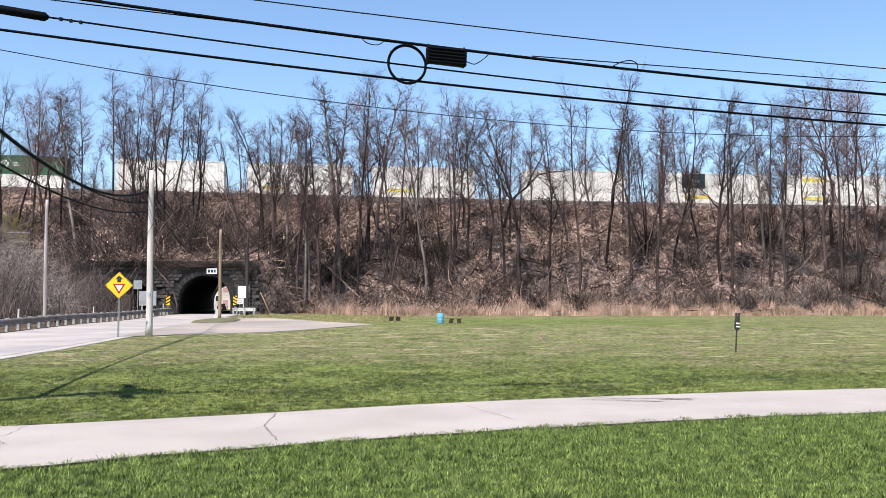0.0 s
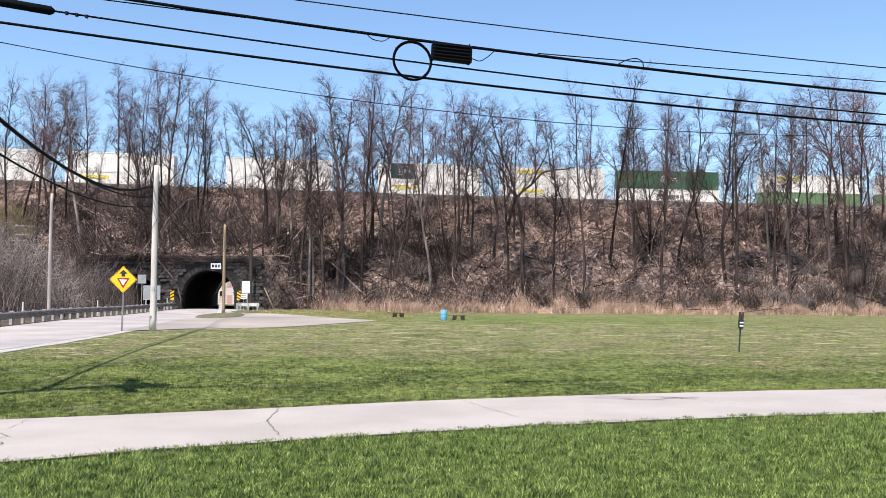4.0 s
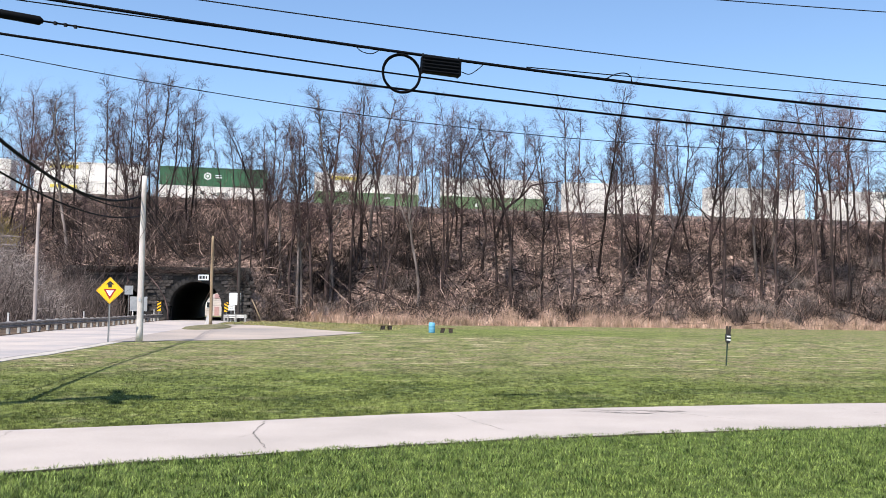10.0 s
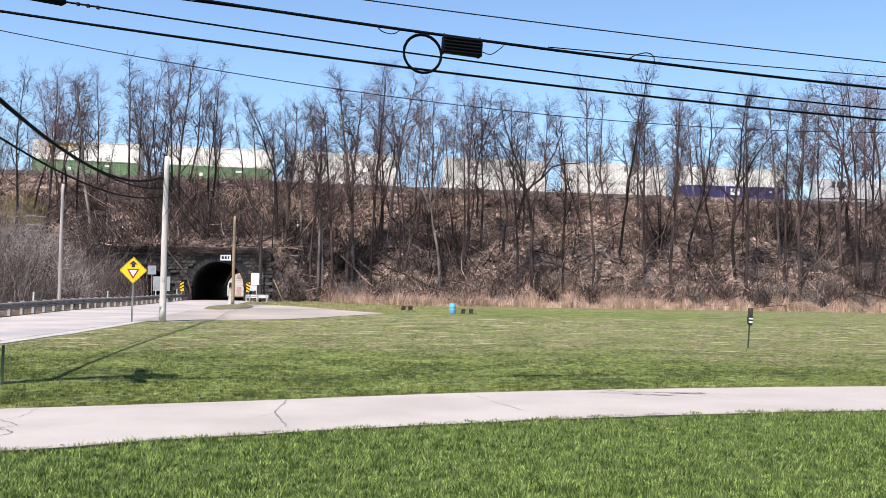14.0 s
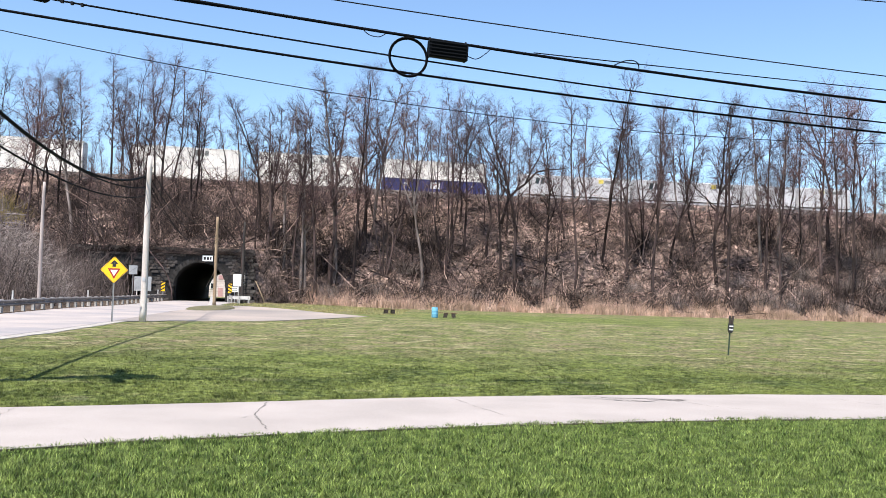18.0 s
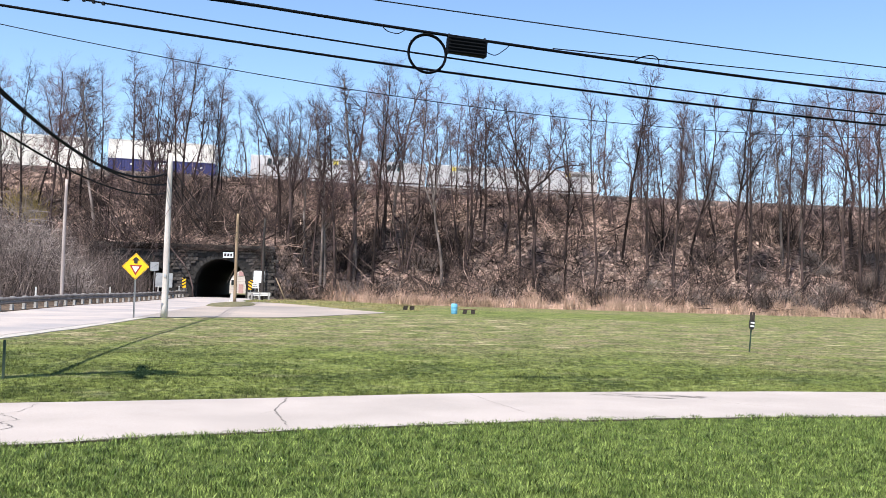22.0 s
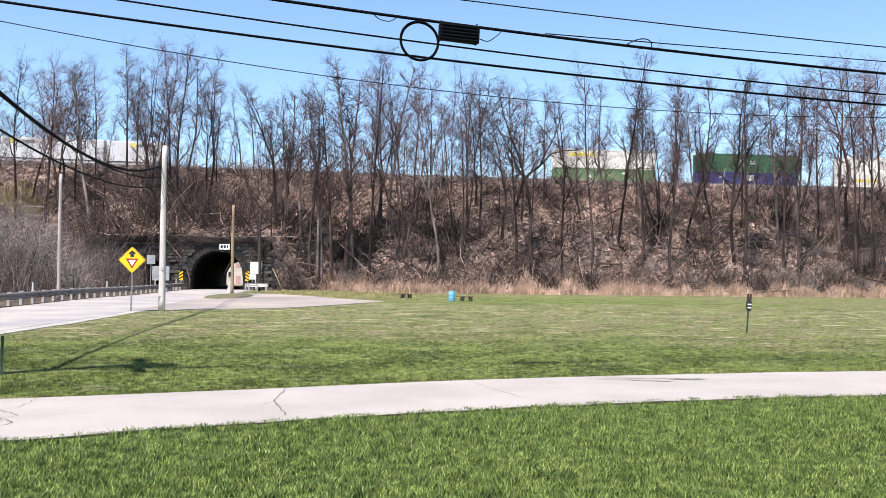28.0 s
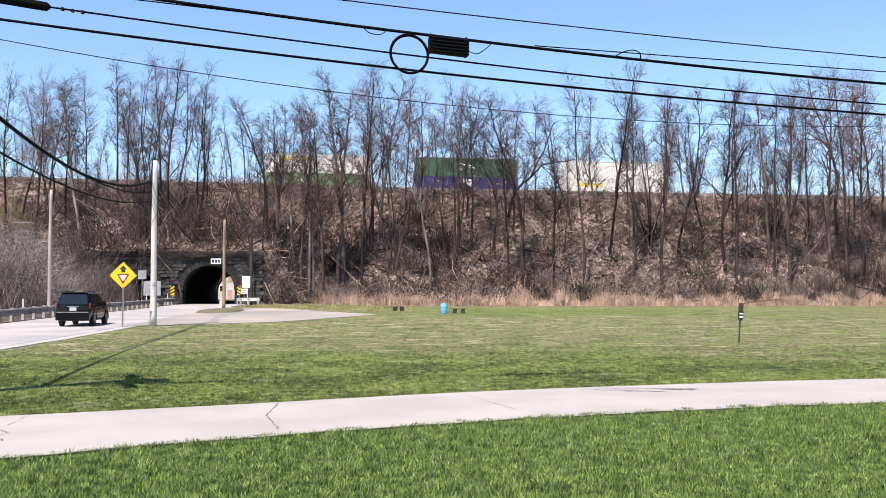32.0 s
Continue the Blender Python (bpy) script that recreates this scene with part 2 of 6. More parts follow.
POLE_WOOD = material("bleached_pole_wood", (0.64, 0.58, 0.54), 0.9, var=0.20, scale=1.2, color2=(0.50, 0.44, 0.40), fine=22, bump=0.6, bump_scale=18, stretch=(4, 4, 0.35))
POLE_BROWN = material("brown_pole_wood", (0.34, 0.25, 0.16), 0.9, var=0.25, scale=1.2, color2=(0.24, 0.165, 0.10), fine=20, bump=0.6, bump_scale=18, stretch=(4, 4, 0.35))
GREY_POLE = material("grey_pole_wood", (0.47, 0.40, 0.37), 0.9, var=0.25, scale=1.2, color2=(0.34, 0.28, 0.26), fine=22, bump=0.6, bump_scale=18, stretch=(4, 4, 0.35))
DARK_POLE = material("tarred_pole_wood", (0.045, 0.036, 0.032), 0.9, var=0.3, scale=1.2, fine=20, bump=0.6, bump_scale=18, stretch=(4, 4, 0.35))
CABLE = material("black_cable", (0.004, 0.0045, 0.006), 0.7, var=0.3, scale=6, spec=0.06)
WIRE_METAL = material("weathered_wire", (0.014, 0.015, 0.018), 0.8, 0.0, var=0.3, scale=6, spec=0.1)
SIGN_YELLOW = material("sign_yellow", (0.90, 0.50, 0.006), 0.45, var=0.05, scale=3)
SIGN_BLACK = plain("sign_black", (0.012, 0.012, 0.012), 0.5)
SIGN_RED = plain("sign_red", (0.33, 0.012, 0.014), 0.5)
SIGN_WHITE = material("sign_white", (0.78, 0.78, 0.78), 0.5, var=0.06, scale=3)
ALUMINIUM = material("sheet_aluminium", (0.55, 0.56, 0.57), 0.5, 0.5, var=0.15, scale=2)
STEEL_POST = material("steel_post", (0.30, 0.30, 0.30), 0.6, 0.5, var=0.2, scale=4)
GREEN_POST = material("green_fence_post", (0.03, 0.055, 0.035), 0.7, 0.2, var=0.25, scale=6)

# ---- mesh helpers ----


class Shape:
    """Collects faces of one mesh."""

    def __init__(self):
        self.v, self.f = [], []

    def add(self, verts, faces):
        k = len(self.v)
        self.v.extend(tuple(p) for p in verts)
        self.f.extend(tuple(i + k for i in q) for q in faces)
        return self

    def box(self, c, s, turn=None, taper=1.0):
        x, y, z = s[0] / 2, s[1] / 2, s[2] / 2
        p = [Vector((i * x * (taper if k > 0 else 1), j * y * (taper if k > 0 else 1), k * z)) for k in (-1, 1) for j in (-1, 1) for i in (-1, 1)]
        if turn is not None:
            p = [turn @ q for q in p]
        return self.add([q + Vector(c) for q in p], [(0, 2, 3, 1), (4, 5, 7, 6), (0, 1, 5, 4), (2, 6, 7, 3), (0, 4, 6, 2), (1, 3, 7, 5)])

    def tube(self, pts, radii, n=6, caps=True):
        pts = [Vector(p) for p in pts]
        if isinstance(radii, (int, float)):
            radii = [radii] * len(pts)
        ring, faces = [], []
        d = (pts[1] - pts[0]).normalized()
        side = d.orthogonal().normalized()
        for i, p in enumerate(pts):
            d = (pts[min(i + 1, len(pts) - 1)] - pts[max(i - 1, 0)]).normalized()
            side = (side - d * side.dot(d)).normalized()
            up = d.cross(side)
            for k in range(n):
                a = 2 * math.pi * k / n
                ring.append(p + (side * math.cos(a) + up * math.sin(a)) * radii[i])
        for i in range(len(pts) - 1):
            for k in range(n):
                a, b = i * n + k, i * n + (k + 1) % n
                faces.append((a, b, b + n, a + n))
        if caps:
            faces.append(tuple(reversed(range(n))))
            faces.append(tuple(range(len(ring) - n, len(ring))))
        return self.add(ring, faces)

    def prism(self, poly, y0, y1, axis="y"):
        """A polygon in x and z, drawn out along y (or a polygon in x and y along z)."""
        n = len(poly)
        put = (lambda a, b, t: (a, t, b)) if axis == "y" else ((lambda a, b, t: (a, b, t)) if axis == "z" else (lambda a, b, t: (t, a, b)))
        v = [put(a, b, y0) for a, b in poly] + [put(a, b, y1) for a, b in poly]
        return self.add(v, [tuple(range(n)), tuple(reversed(range(n, 2 * n)))] + [(i, i + n, (i + 1) % n + n, (i + 1) % n) for i in range(n)])


def mesh_of(name, shape, mats, smooth=False, slots=None):
    me = bpy.data.meshes.new(name)
    me.from_pydata(shape.v, [], shape.f)
    for m in mats if isinstance(mats, (list, tuple)) else [mats]:
        me.materials.append(m)
    if slots is not None:
        me.polygons.foreach_set("material_index", slots)
    bm = bmesh.new()
    bm.from_mesh(me)
    bmesh.ops.recalc_face_normals(bm, faces=bm.faces)
    bm.to_mesh(me)
    bm.free()
    if smooth:
        me.polygons.foreach_set("use_smooth", [True] * len(me.polygons))
    return me


def part(name, shape, mat, parent=None, label="", smooth=False):
    ob = new(name, mesh_of(name, shape, mat, smooth))
    if parent is not None:
        ob.parent = parent
    return tagged(ob, label) if label else ob


def big_mesh(name, verts, faces, mat, sides):
    """A mesh of many loose pieces from arrays; every face has the same number of sides."""
    me = bpy.data.meshes.new(name)
    verts = np.asarray(verts, dtype=np.float32).reshape(-1, 3)
    faces = np.asarray(faces, dtype=np.int32).reshape(-1, sides)
    me.vertices.add(len(verts))
    me.vertices.foreach_set("co", verts.ravel())
    me.loops.add(faces.size)
    me.loops.foreach_set("vertex_index", faces.ravel())
    me.polygons.add(len(faces))
    me.polygons.foreach_set("loop_start", np.arange(len(faces), dtype=np.int32) * sides)
    me.materials.append(mat)
    me.update(calc_edges=True)
    me.validate()
    return me


def empty(name, m=None):
    ob = new(name)
    ob.empty_display_size = 0.3
    if m is not None:
        ob.matrix_world = m
    return ob


def smooth_step(a, b, x):
    t = min(max((x - a) / (b - a), 0.0), 1.0)
    return t * t * (3 - 2 * t)


# ---- the lie of the land ----
LEAN = 0.08            # the railway runs across the view, drawing away to the right
TOE, CREST = 111.0, 139.0
PORTAL_D, PORTAL_TOP = 108.0, 6.1
PORTAL_X0, PORTAL_X1 = -41.0, -20.7


def ground_z(x, y):
    z = 0.25 * smooth_step(36, 68, y)
    z += 0.22 * smooth_step(72, 104, y) * (1 - smooth_step(-16, -4, x))
    return z


def rail_z(x):
    """The track falls to the right, easing off; straight beyond the stretch in view."""
    q = min(max(x, -90.0), 95.0)
    return 16.46 - 0.0135 * q + 0.000065 * q * q + (x - q) * (-0.0252 if x < 0 else -0.001)


def bank_y(x, d):
    return d + LEAN * x


def bank_start(x):
    if PORTAL_X0 <= x <= PORTAL_X1:
        return PORTAL_D + 0.7, PORTAL_TOP - 0.15
    k = smooth_step(PORTAL_X1, PORTAL_X1 + 4.5, x) if x > PORTAL_X1 else smooth_step(-PORTAL_X0, -PORTAL_X0 + 5.5, -x)
    return PORTAL_D + 0.7 + (TOE - PORTAL_D - 0.7) * k, (PORTAL_TOP - 0.15) * (1 - k) + 0.15 * k


def bank_z(x, d):
    """Height of the railway bank's face at x and the distance d across it."""
    d0, z0 = bank_start(x)
    a = min(max((d - d0) / (CREST - d0), 0.0), 1.0)
    top = rail_z(x) + 0.72
    bow = math.sin(math.pi * a)
    lump = noise.noise(Vector((x * 0.13, d * 0.13, 2.0))) * 0.9 + noise.noise(Vector((x * 0.5, d * 0.5, 7.0))) * 0.3
    return z0 + (top - z0) * a + bow * (0.4 + lump * 1.3)


# ---- ground ----
def build_ground():
    xs = [-3000, -1200, -500, -250, -140] + list(np.arange(-90, 111, 2.5)) + [140, 250, 500, 1200, 3000]
    ys = [-3000, -800, -200, -60, -20] + list(np.arange(0, 121, 2.0)) + [135, 160, 200, 260, 500, 1200, 3000]
    s = Shape()
    s.v = [(x, y, ground_z(x, y)) for y in ys for x in xs]
    w = len(xs)
    s.f = [(j * w + i, j * w + i + 1, (j + 1) * w + i + 1, (j + 1) * w + i) for j in range(len(ys) - 1) for i in range(w - 1)]
    tagged(part("ground", s, LAWN, None, "mown spring lawn with straw-coloured dry patches"), category="lawn", kind="structure")


def strip(name, left, right, lift, mat, label, category):
    """A paved strip between two edges, laid on the ground."""
    s = Shape()
    n, m = len(left), 7
    for k in range(m):
        for (x0, y0), (x1, y1) in zip(left, right):
            x, y = x0 + (x1 - x0) * k / (m - 1), y0 + (y1 - y0) * k / (m - 1)
            s.v.append((x, y, ground_z(x, y) + lift))
    s.f = [(k * n + i, k * n + i + 1, (k + 1) * n + i + 1, (k + 1) * n + i) for k in range(m - 1) for i in range(n - 1)]
    for row in (0, (m - 1) * n):
        b = len(s.v)
        s.v += [(x, y, z - 0.12) for x, y, z in s.v[row:row + n]]
        s.f += [(row + i, row + i + 1, b + i + 1, b + i) for i in range(n - 1)]
    return tagged(part(name, s, mat, None, label), category=category, kind="structure")


def spline(pts, step=0.6):
    """Points along a smooth curve through pts."""
    out = []
    p = [Vector((*q, 0)) for q in pts]
    p = [p[0] * 2 - p[1]] + p + [p[-1] * 2 - p[-2]]
    for i in range(1, len(p) - 2):
        n = max(2, int((p[i + 1] - p[i]).length / step))
        for k in range(n):
            t = k / n
            q = 0.5 * (2 * p[i] + (p[i + 1] - p[i - 1]) * t + (2 * p[i - 1] - 5 * p[i] + 4 * p[i + 1] - p[i + 2]) * t * t + (3 * p[i] - p[i - 1] - 3 * p[i + 1] + p[i + 2]) * t ** 3)
            out.append((q.x, q.y))
    out.append((p[-2].x, p[-2].y))
    return out


PATH_FAR = [(-16.5, 8.6), (-9.5, 11.3), (-5.96, 12.77), (-3.2, 14.07), (0.15, 15.84), (4.3, 17.4), (8.7, 18.6), (14.0, 19.5), (22.0, 20.0), (40.0, 20.0)]
PATH_NEAR = [(-16.5, 3.6), (-9.0, 7.3), (-4.46, 9.56), (-3.0, 10.46), (-1.25, 11.45), (0.86, 12.5), (3.35, 13.5), (6.8, 14.5), (13.0, 15.5), (22.0, 16.0), (40.0, 16.0)]


def resampled(pts, n):
    p = spline(pts, 0.3)
    d = np.concatenate([[0], np.cumsum(np.hypot(*np.diff(np.array(p), axis=0).T))])
    t = np.linspace(0, d[-1], n)
    a = np.array(p)
    return list(zip(np.interp(t, d, a[:, 0]), np.interp(t, d, a[:, 1])))


ROAD_SLOPE = -0.1125


def road_edge(side, y):
    """x of the road's field edge (side 0) or guardrail edge (side 1)."""
    return (-10.45 if side == 0 else -17.35) + ROAD_SLOPE * y


def build_roads():
    n = 140
    a, b = resampled(PATH_FAR, n), resampled(PATH_NEAR, n)
    rnd = random.Random(4)
    b = [(x + rnd.uniform(-0.03, 0.03), y + 0.07 * noise.noise(Vector((x * 1.1, 3, 0))) + rnd.uniform(-0.03, 0.03)) for x, y in b]
    a = [(x, y + 0.05 * noise.noise(Vector((x * 0.9, 9, 0)))) for x, y in a]
    strip("pavement", a, b, 0.018, ASPHALT, "pale weathered asphalt park path with fine cracks", "path")
    # crumbled soil along the near edge of the path
    wide = [max(-0.078, 0.24 * noise.noise(Vector((x * 1.3, 4, 1))) - 0.05 + rnd.uniform(-0.03, 0.02)) for x, y in b]
    strip("soil_edge", [(x, y + w) for (x, y), w in zip(b, wide)], [(x, y - 0.08) for x, y in b], 0.0222, SOIL, "dark crumbled soil along the edge of the path", "soil")
    ys = list(np.arange(-460, -80, 20.0)) + list(np.arange(-80, 171, 3.0))
    strip("road", [(road_edge(1, y), y) for y in ys], [(road_edge(0, y), y) for y in ys], 0.03, ROAD_ASPHALT, "pale grey two-lane asphalt road running into the tunnel", "road")
    ys = list(np.arange(-60, 92, 2.0))
    strip("road_shoulder", [(road_edge(0, y) - 0.02, y) for y in ys], [(road_edge(0, y) + 0.55 + 0.22 * noise.noise(Vector((y * 0.4, 0, 5))), y) for y in ys], 0.022, SHOULDER, "narrow pale gravel shoulder beside the road", "shoulder")
    ys = list(np.arange(-20, 108, 3.0))
    strip("verge", [(road_edge(1, y) - 70, y) for y in ys], [(road_edge(1, y) - 0.02, y) for y in ys], 0.012, VERGE_LITTER, "brown leaf-strewn verge behind the guardrail", "verge")
    # the lay-by that opens off the road in front of the tunnel
    near = [(-15.6, 45.6), (-13.7, 47.7), (-11.4, 49.6), (-9.3, 51.4), (-7.2, 56.2), (-4.9, 63.5)]
    far = [(-20.2, 87.0), (-17.0, 87.0), (-12.8, 81.5), (-10.1, 76.0), (-7.3, 69.6), (-4.7, 64.3)]
    strip("lay_by", resampled(far, 40), resampled(near, 40), 0.028, LOT_ASPHALT, "grey asphalt lay-by opening off the road", "lay-by")
    s = Shape()
    c, m = (-17.9, 75.5), 28
    ring = [(c[0] + 1.7 * math.cos(2 * math.pi * k / m) - 0.12 * 8.5 * math.sin(2 * math.pi * k / m), c[1] + 8.5 * math.sin(2 * math.pi * k / m) * (1 + 0.03 * math.sin(3 * k))) for k in range(m)]
    s.v = [(x, y, ground_z(x, y) + 0.025) for x, y in ring] + [(c[0] + (x - c[0]) * 0.9, c[1] + (y - c[1]) * 0.9, ground_z(x, y) + 0.13) for x, y in ring] + [(*c, ground_z(*c) + 0.16)]
    s.f = [(k, (k + 1) % m, m + (k + 1) % m, m + k) for k in range(m)] + [(m + k, m + (k + 1) % m, 2 * m) for k in range(m)]
    tagged(part("grass_island", s, DRY_VERGE, None, "low oval dry grass island in the lay-by"), category="verge", kind="structure")


def build_cracks():
    rnd = random.Random(8)

    def crack(pts, w):
        s = Shape()
        p = []
        for (x0, y0), (x1, y1) in zip(pts, pts[1:]):
            for k in range(7):
                t = k / 7
                p.append((x0 + (x1 - x0) * t + rnd.uniform(-0.02, 0.02), y0 + (y1 - y0) * t + rnd.uniform(-0.03, 0.03)))
        p.append(pts[-1])
        for i, (x, y) in enumerate(p):
            h = w * 0.62 * rnd.uniform(0.2, 1.0) * (0.4 if i in (0, len(p) - 1) else 1)
            q = p[min(i + 1, len(p) - 1)]
            o = p[max(i - 1, 0)]
            dx, dy = q[0] - o[0], q[1] - o[1]
            r = math.hypot(dx, dy) or 1
            s.v += [(x - dy / r * h, y + dx / r * h, 0.0225), (x + dy / r * h, y - dx / r * h, 0.0225)]
        s.f = [(2 * i, 2 * i + 1, 2 * i + 3, 2 * i + 2) for i in range(len(p) - 1)]
        tagged(part("pavement_crack", s, CRACK, None, "thin jagged crack across the pale path"), category="crack", kind="structure")

    crack([(-2.50, 14.3), (-2.45, 13.5), (-2.40, 12.8), (-2.22, 12.2), (-2.0, 11.5)], 0.020)
    crack([(-2.40, 12.8), (-2.52, 12.4)], 0.010)
    crack([(0.23, 15.8), (0.57, 14.75), (1.01, 13.5)], 0.011)
    crack([(-5.6, 12.8), (-5.45, 11.95), (-5.58, 11.6), (-5.32, 11.45), (-5.13, 11.2), (-5.24, 10.97), (-4.94, 10.67), (-4.95, 10.4)], 0.013)
    crack([(4.24, 16.1), (4.5, 15.6), (5.2, 15.1)], 0.011)
    crack([(2.65, 16.72), (3.05, 16.4), (3.4, 16.5), (3.75, 16.55), (4.24, 16.1)], 0.025)
    for k in range(9):
        x, y = 2.75 + 0.17 * k + rnd.uniform(-0.2, 0.2), 16.25 + rnd.uniform(-0.42, 0.30)
        crack([(x - 0.35, y + rnd.uniform(-0.1, 0.1)), (x, y), (x + 0.35, y + rnd.uniform(-0.1, 0.1))], rnd.uniform(0.02, 0.045))
    crack([(7.3, 17.6), (7.6, 16.8), (8.3, 16.2)], 0.010)


build_ground()
build_roads()
build_cracks()


# ---- railway bank and tunnel ----
def build_bank():
    xs = [-1500, -700, -300, -160, -110] + list(np.arange(-90, PORTAL_X0, 1.5)) + [PORTAL_X0 - 0.01, PORTAL_X0 + 0.01]
    xs += list(np.arange(PORTAL_X0 + 1.4, PORTAL_X1, 1.5)) + [PORTAL_X1 - 0.01, PORTAL_X1 + 0.01] + list(np.arange(PORTAL_X1 + 1.2, 116, 1.5)) + [140, 200, 320, 700, 1500]
    na = 30
    s, slots = Shape(), []
    rows = na + 7
    for x in xs:
        d0, z0 = bank_start(x)
        for k in range(na + 1):
            d = d0 + (CREST - d0) * k / na
            s.v.append((x, bank_y(x, d), bank_z(x, d)))
        back = (170.0, 7.0) if -52 < x < -24 else (186.0, 0.0)
        for d, z in ((CREST + 1.2, rail_z(x) + 0.84), (CREST + 2.6, rail_z(x) + 0.8), (CREST + 5.0, rail_z(x) + 0.05), (158.0, rail_z(x) + 0.05), (161.0, rail_z(x) - 0.5), back):
            s.v.append((x, bank_y(x, d), z))
    for i in range(len(xs) - 1):
        for k in range(rows - 1):
            a = i * rows + k
            s.f.append((a, a + rows, a + rows + 1, a + 1))
            slots.append(0 if k < na - 2 else (1 if k < na + 5 else 0))
    # the foot of the bank beside the portal drops straight to the ground
    for i in range(len(xs) - 1):
        if not (xs[i] >= PORTAL_X0 and xs[i + 1] <= PORTAL_X1):
            k = len(s.v)
            for x in (xs[i], xs[i + 1]):
                s.v.append((x, bank_y(x, bank_start(x)[0]) - 0.25, 0.0))
            s.f.append((k, k + 1, (i + 1) * rows, i * rows))
            slots.append(0)
    ob = new("railway_bank", mesh_of("railway_bank", s, [LITTER, BALLAST], True, slots))
    tagged(ob, "steep railway embankment covered in brown leaf litter with a ballast top", "embankment", kind="structure")
    for off in (-0.72, 0.72):
        r = Shape()
        pts = [(x, 149 + LEAN * x + off, rail_z(x) + 0.10) for x in (-700, -90, -70, -50, -30, -10, 10, 30, 50, 70, 95, 700)]
        for q in pts:
            r.v += [(q[0], q[1] - 0.035, q[2]), (q[0], q[1] + 0.035, q[2]), (q[0], q[1] + 0.035, q[2] + 0.16), (q[0], q[1] - 0.035, q[2] + 0.16)]
        r.f = [(4 * k + a, 4 * k + (a + 1) % 4, 4 * k + 4 + (a + 1) % 4, 4 * k + 4 + a) for k in range(11) for a in range(4)]
        tagged(part("rail", r, GALV, None, "rusty steel rail on dark ballast"), category="rail", group="rails on the bank", kind="structure")


ARCHES = ((-26.55, 2.82, 1.66), (-35.0, 2.75, 1.3))   # centre, half width, springing height over the road
AXIS = -0.177


def arch_z(x):
    for c, r, h in ARCHES:
        if abs(x - c) < r:
            return 0.42 + h + math.sqrt(max(r * r - (x - c) ** 2, 0)) * 0.98
    return None


def build_portal():
    xs = sorted(set(list(np.arange(PORTAL_X0, PORTAL_X1 + 0.01, 0.45)) + [c + r * math.cos(a) for c, r, h in ARCHES for a in np.linspace(0, math.pi, 25)] + [c + sg * (r + 0.001) for c, r, h in ARCHES for sg in (-1, 1)]))
    s = Shape()
    y0, y1 = PORTAL_D, PORTAL_D + 1.0
    for a, b in zip(xs, xs[1:]):
        if b - a < 1e-6:
            continue
        za, zb = arch_z(a + 1e-4), arch_z(b - 1e-4)
        za, zb = (0.2 if za is None else za), (0.2 if zb is None else zb)
        v = [(x, y + LEAN * x, z) for y in (y0, y1) for x, z in ((a, za), (b, zb), (b, PORTAL_TOP), (a, PORTAL_TOP))]
        s.add(v, [(0, 1, 2, 3), (7, 6, 5, 4), (0, 4, 5, 1), (3, 2, 6, 7)])
    wall = tagged(part("tunnel_portal", s, MORTAR, None, "dark rubble stone portal with two arches"), category="tunnel portal", kind="structure")
    cop = Shape()
    for k in range(14):
        x = PORTAL_X0 + 0.73 + k * 1.44
        cop.box((x, PORTAL_D + 0.4 + LEAN * x, PORTAL_TOP + 0.16), (1.44, 1.2, 0.30), Matrix.Rotation(LEAN, 3, "Z"))
    part("coping", cop, STONE, wall, "worn stone coping course")
    for c, r, h in ARCHES:
        t = Shape()
        prof = [(c - r, 0.1)] + [(c - r * math.cos(a), 0.42 + h + r * 0.98 * math.sin(a)) for a in np.linspace(0, math.pi, 25)] + [(c + r, 0.1)]
        m = len(prof)
        for k, dist in enumerate((0.9, 20.0, 40.0, 61.5)):
            t.v += [(x + AXIS * dist, PORTAL_D + LEAN * x + dist, z) for x, z in prof]
        for k in range(3):
            for i in range(m - 1):
                t.f.append((k * m + i, k * m + i + 1, (k + 1) * m + i + 1, (k + 1) * m + i))
        tagged(part("tunnel_lining", t, LINING, None, "near-black brick lining, the bore's shade put into its colour"), category="tunnel", kind="structure")
    rnd = random.Random(12)
    kinds = []
    for k in range(6):
        q = Shape().box((0, 0, 0), (1, 1, 1))
        q.v = [(x + rnd.uniform(-0.06, 0.06), y * (1 + rnd.uniform(-0.3, 0.3)), z + rnd.uniform(-0.08, 0.08)) for x, y, z in q.v]
        kinds.append(mesh_of("stone", q, STONE))
    arch_kinds = []
    for k in range(4):
        q = Shape().box((0, 0, 0), (1, 1, 1))
        q.v = [(x + rnd.uniform(-0.05, 0.05), y * (1 + rnd.uniform(-0.4, 0.4)), z + rnd.uniform(-0.16, 0.10)) for x, y, z in q.v]
        arch_kinds.append(mesh_of("arch_stone", q, DARKER_STONE))
    z = 0.45
    while z < PORTAL_TOP - 0.1:
        hgt = rnd.uniform(0.29, 0.44)
        x = PORTAL_X0 + rnd.uniform(0, 0.6)
        while x < PORTAL_X1 - 0.3:
            w = rnd.uniform(0.38, 1.05)
            mid = x + w / 2
            clear = all(abs(mid - c) > r + 0.45 + w / 2 or z > 0.42 + h + math.sqrt(max((r + 0.6) ** 2 - max(abs(mid - c) - w / 2, 0) ** 2, 0)) for c, r, h in ARCHES)
            if clear:
                ob = new("stone", kinds[rnd.randrange(6)])
                ob.parent = wall
                ob.matrix_local = Matrix.Translation((mid, PORTAL_D + LEAN * mid + 0.0, z + hgt / 2)) @ Matrix.Rotation(LEAN, 4, "Z") @ Matrix.Diagonal((w - 0.04, rnd.uniform(0.08, 0.30), hgt - 0.04, 1))
            x += w
        z += hgt
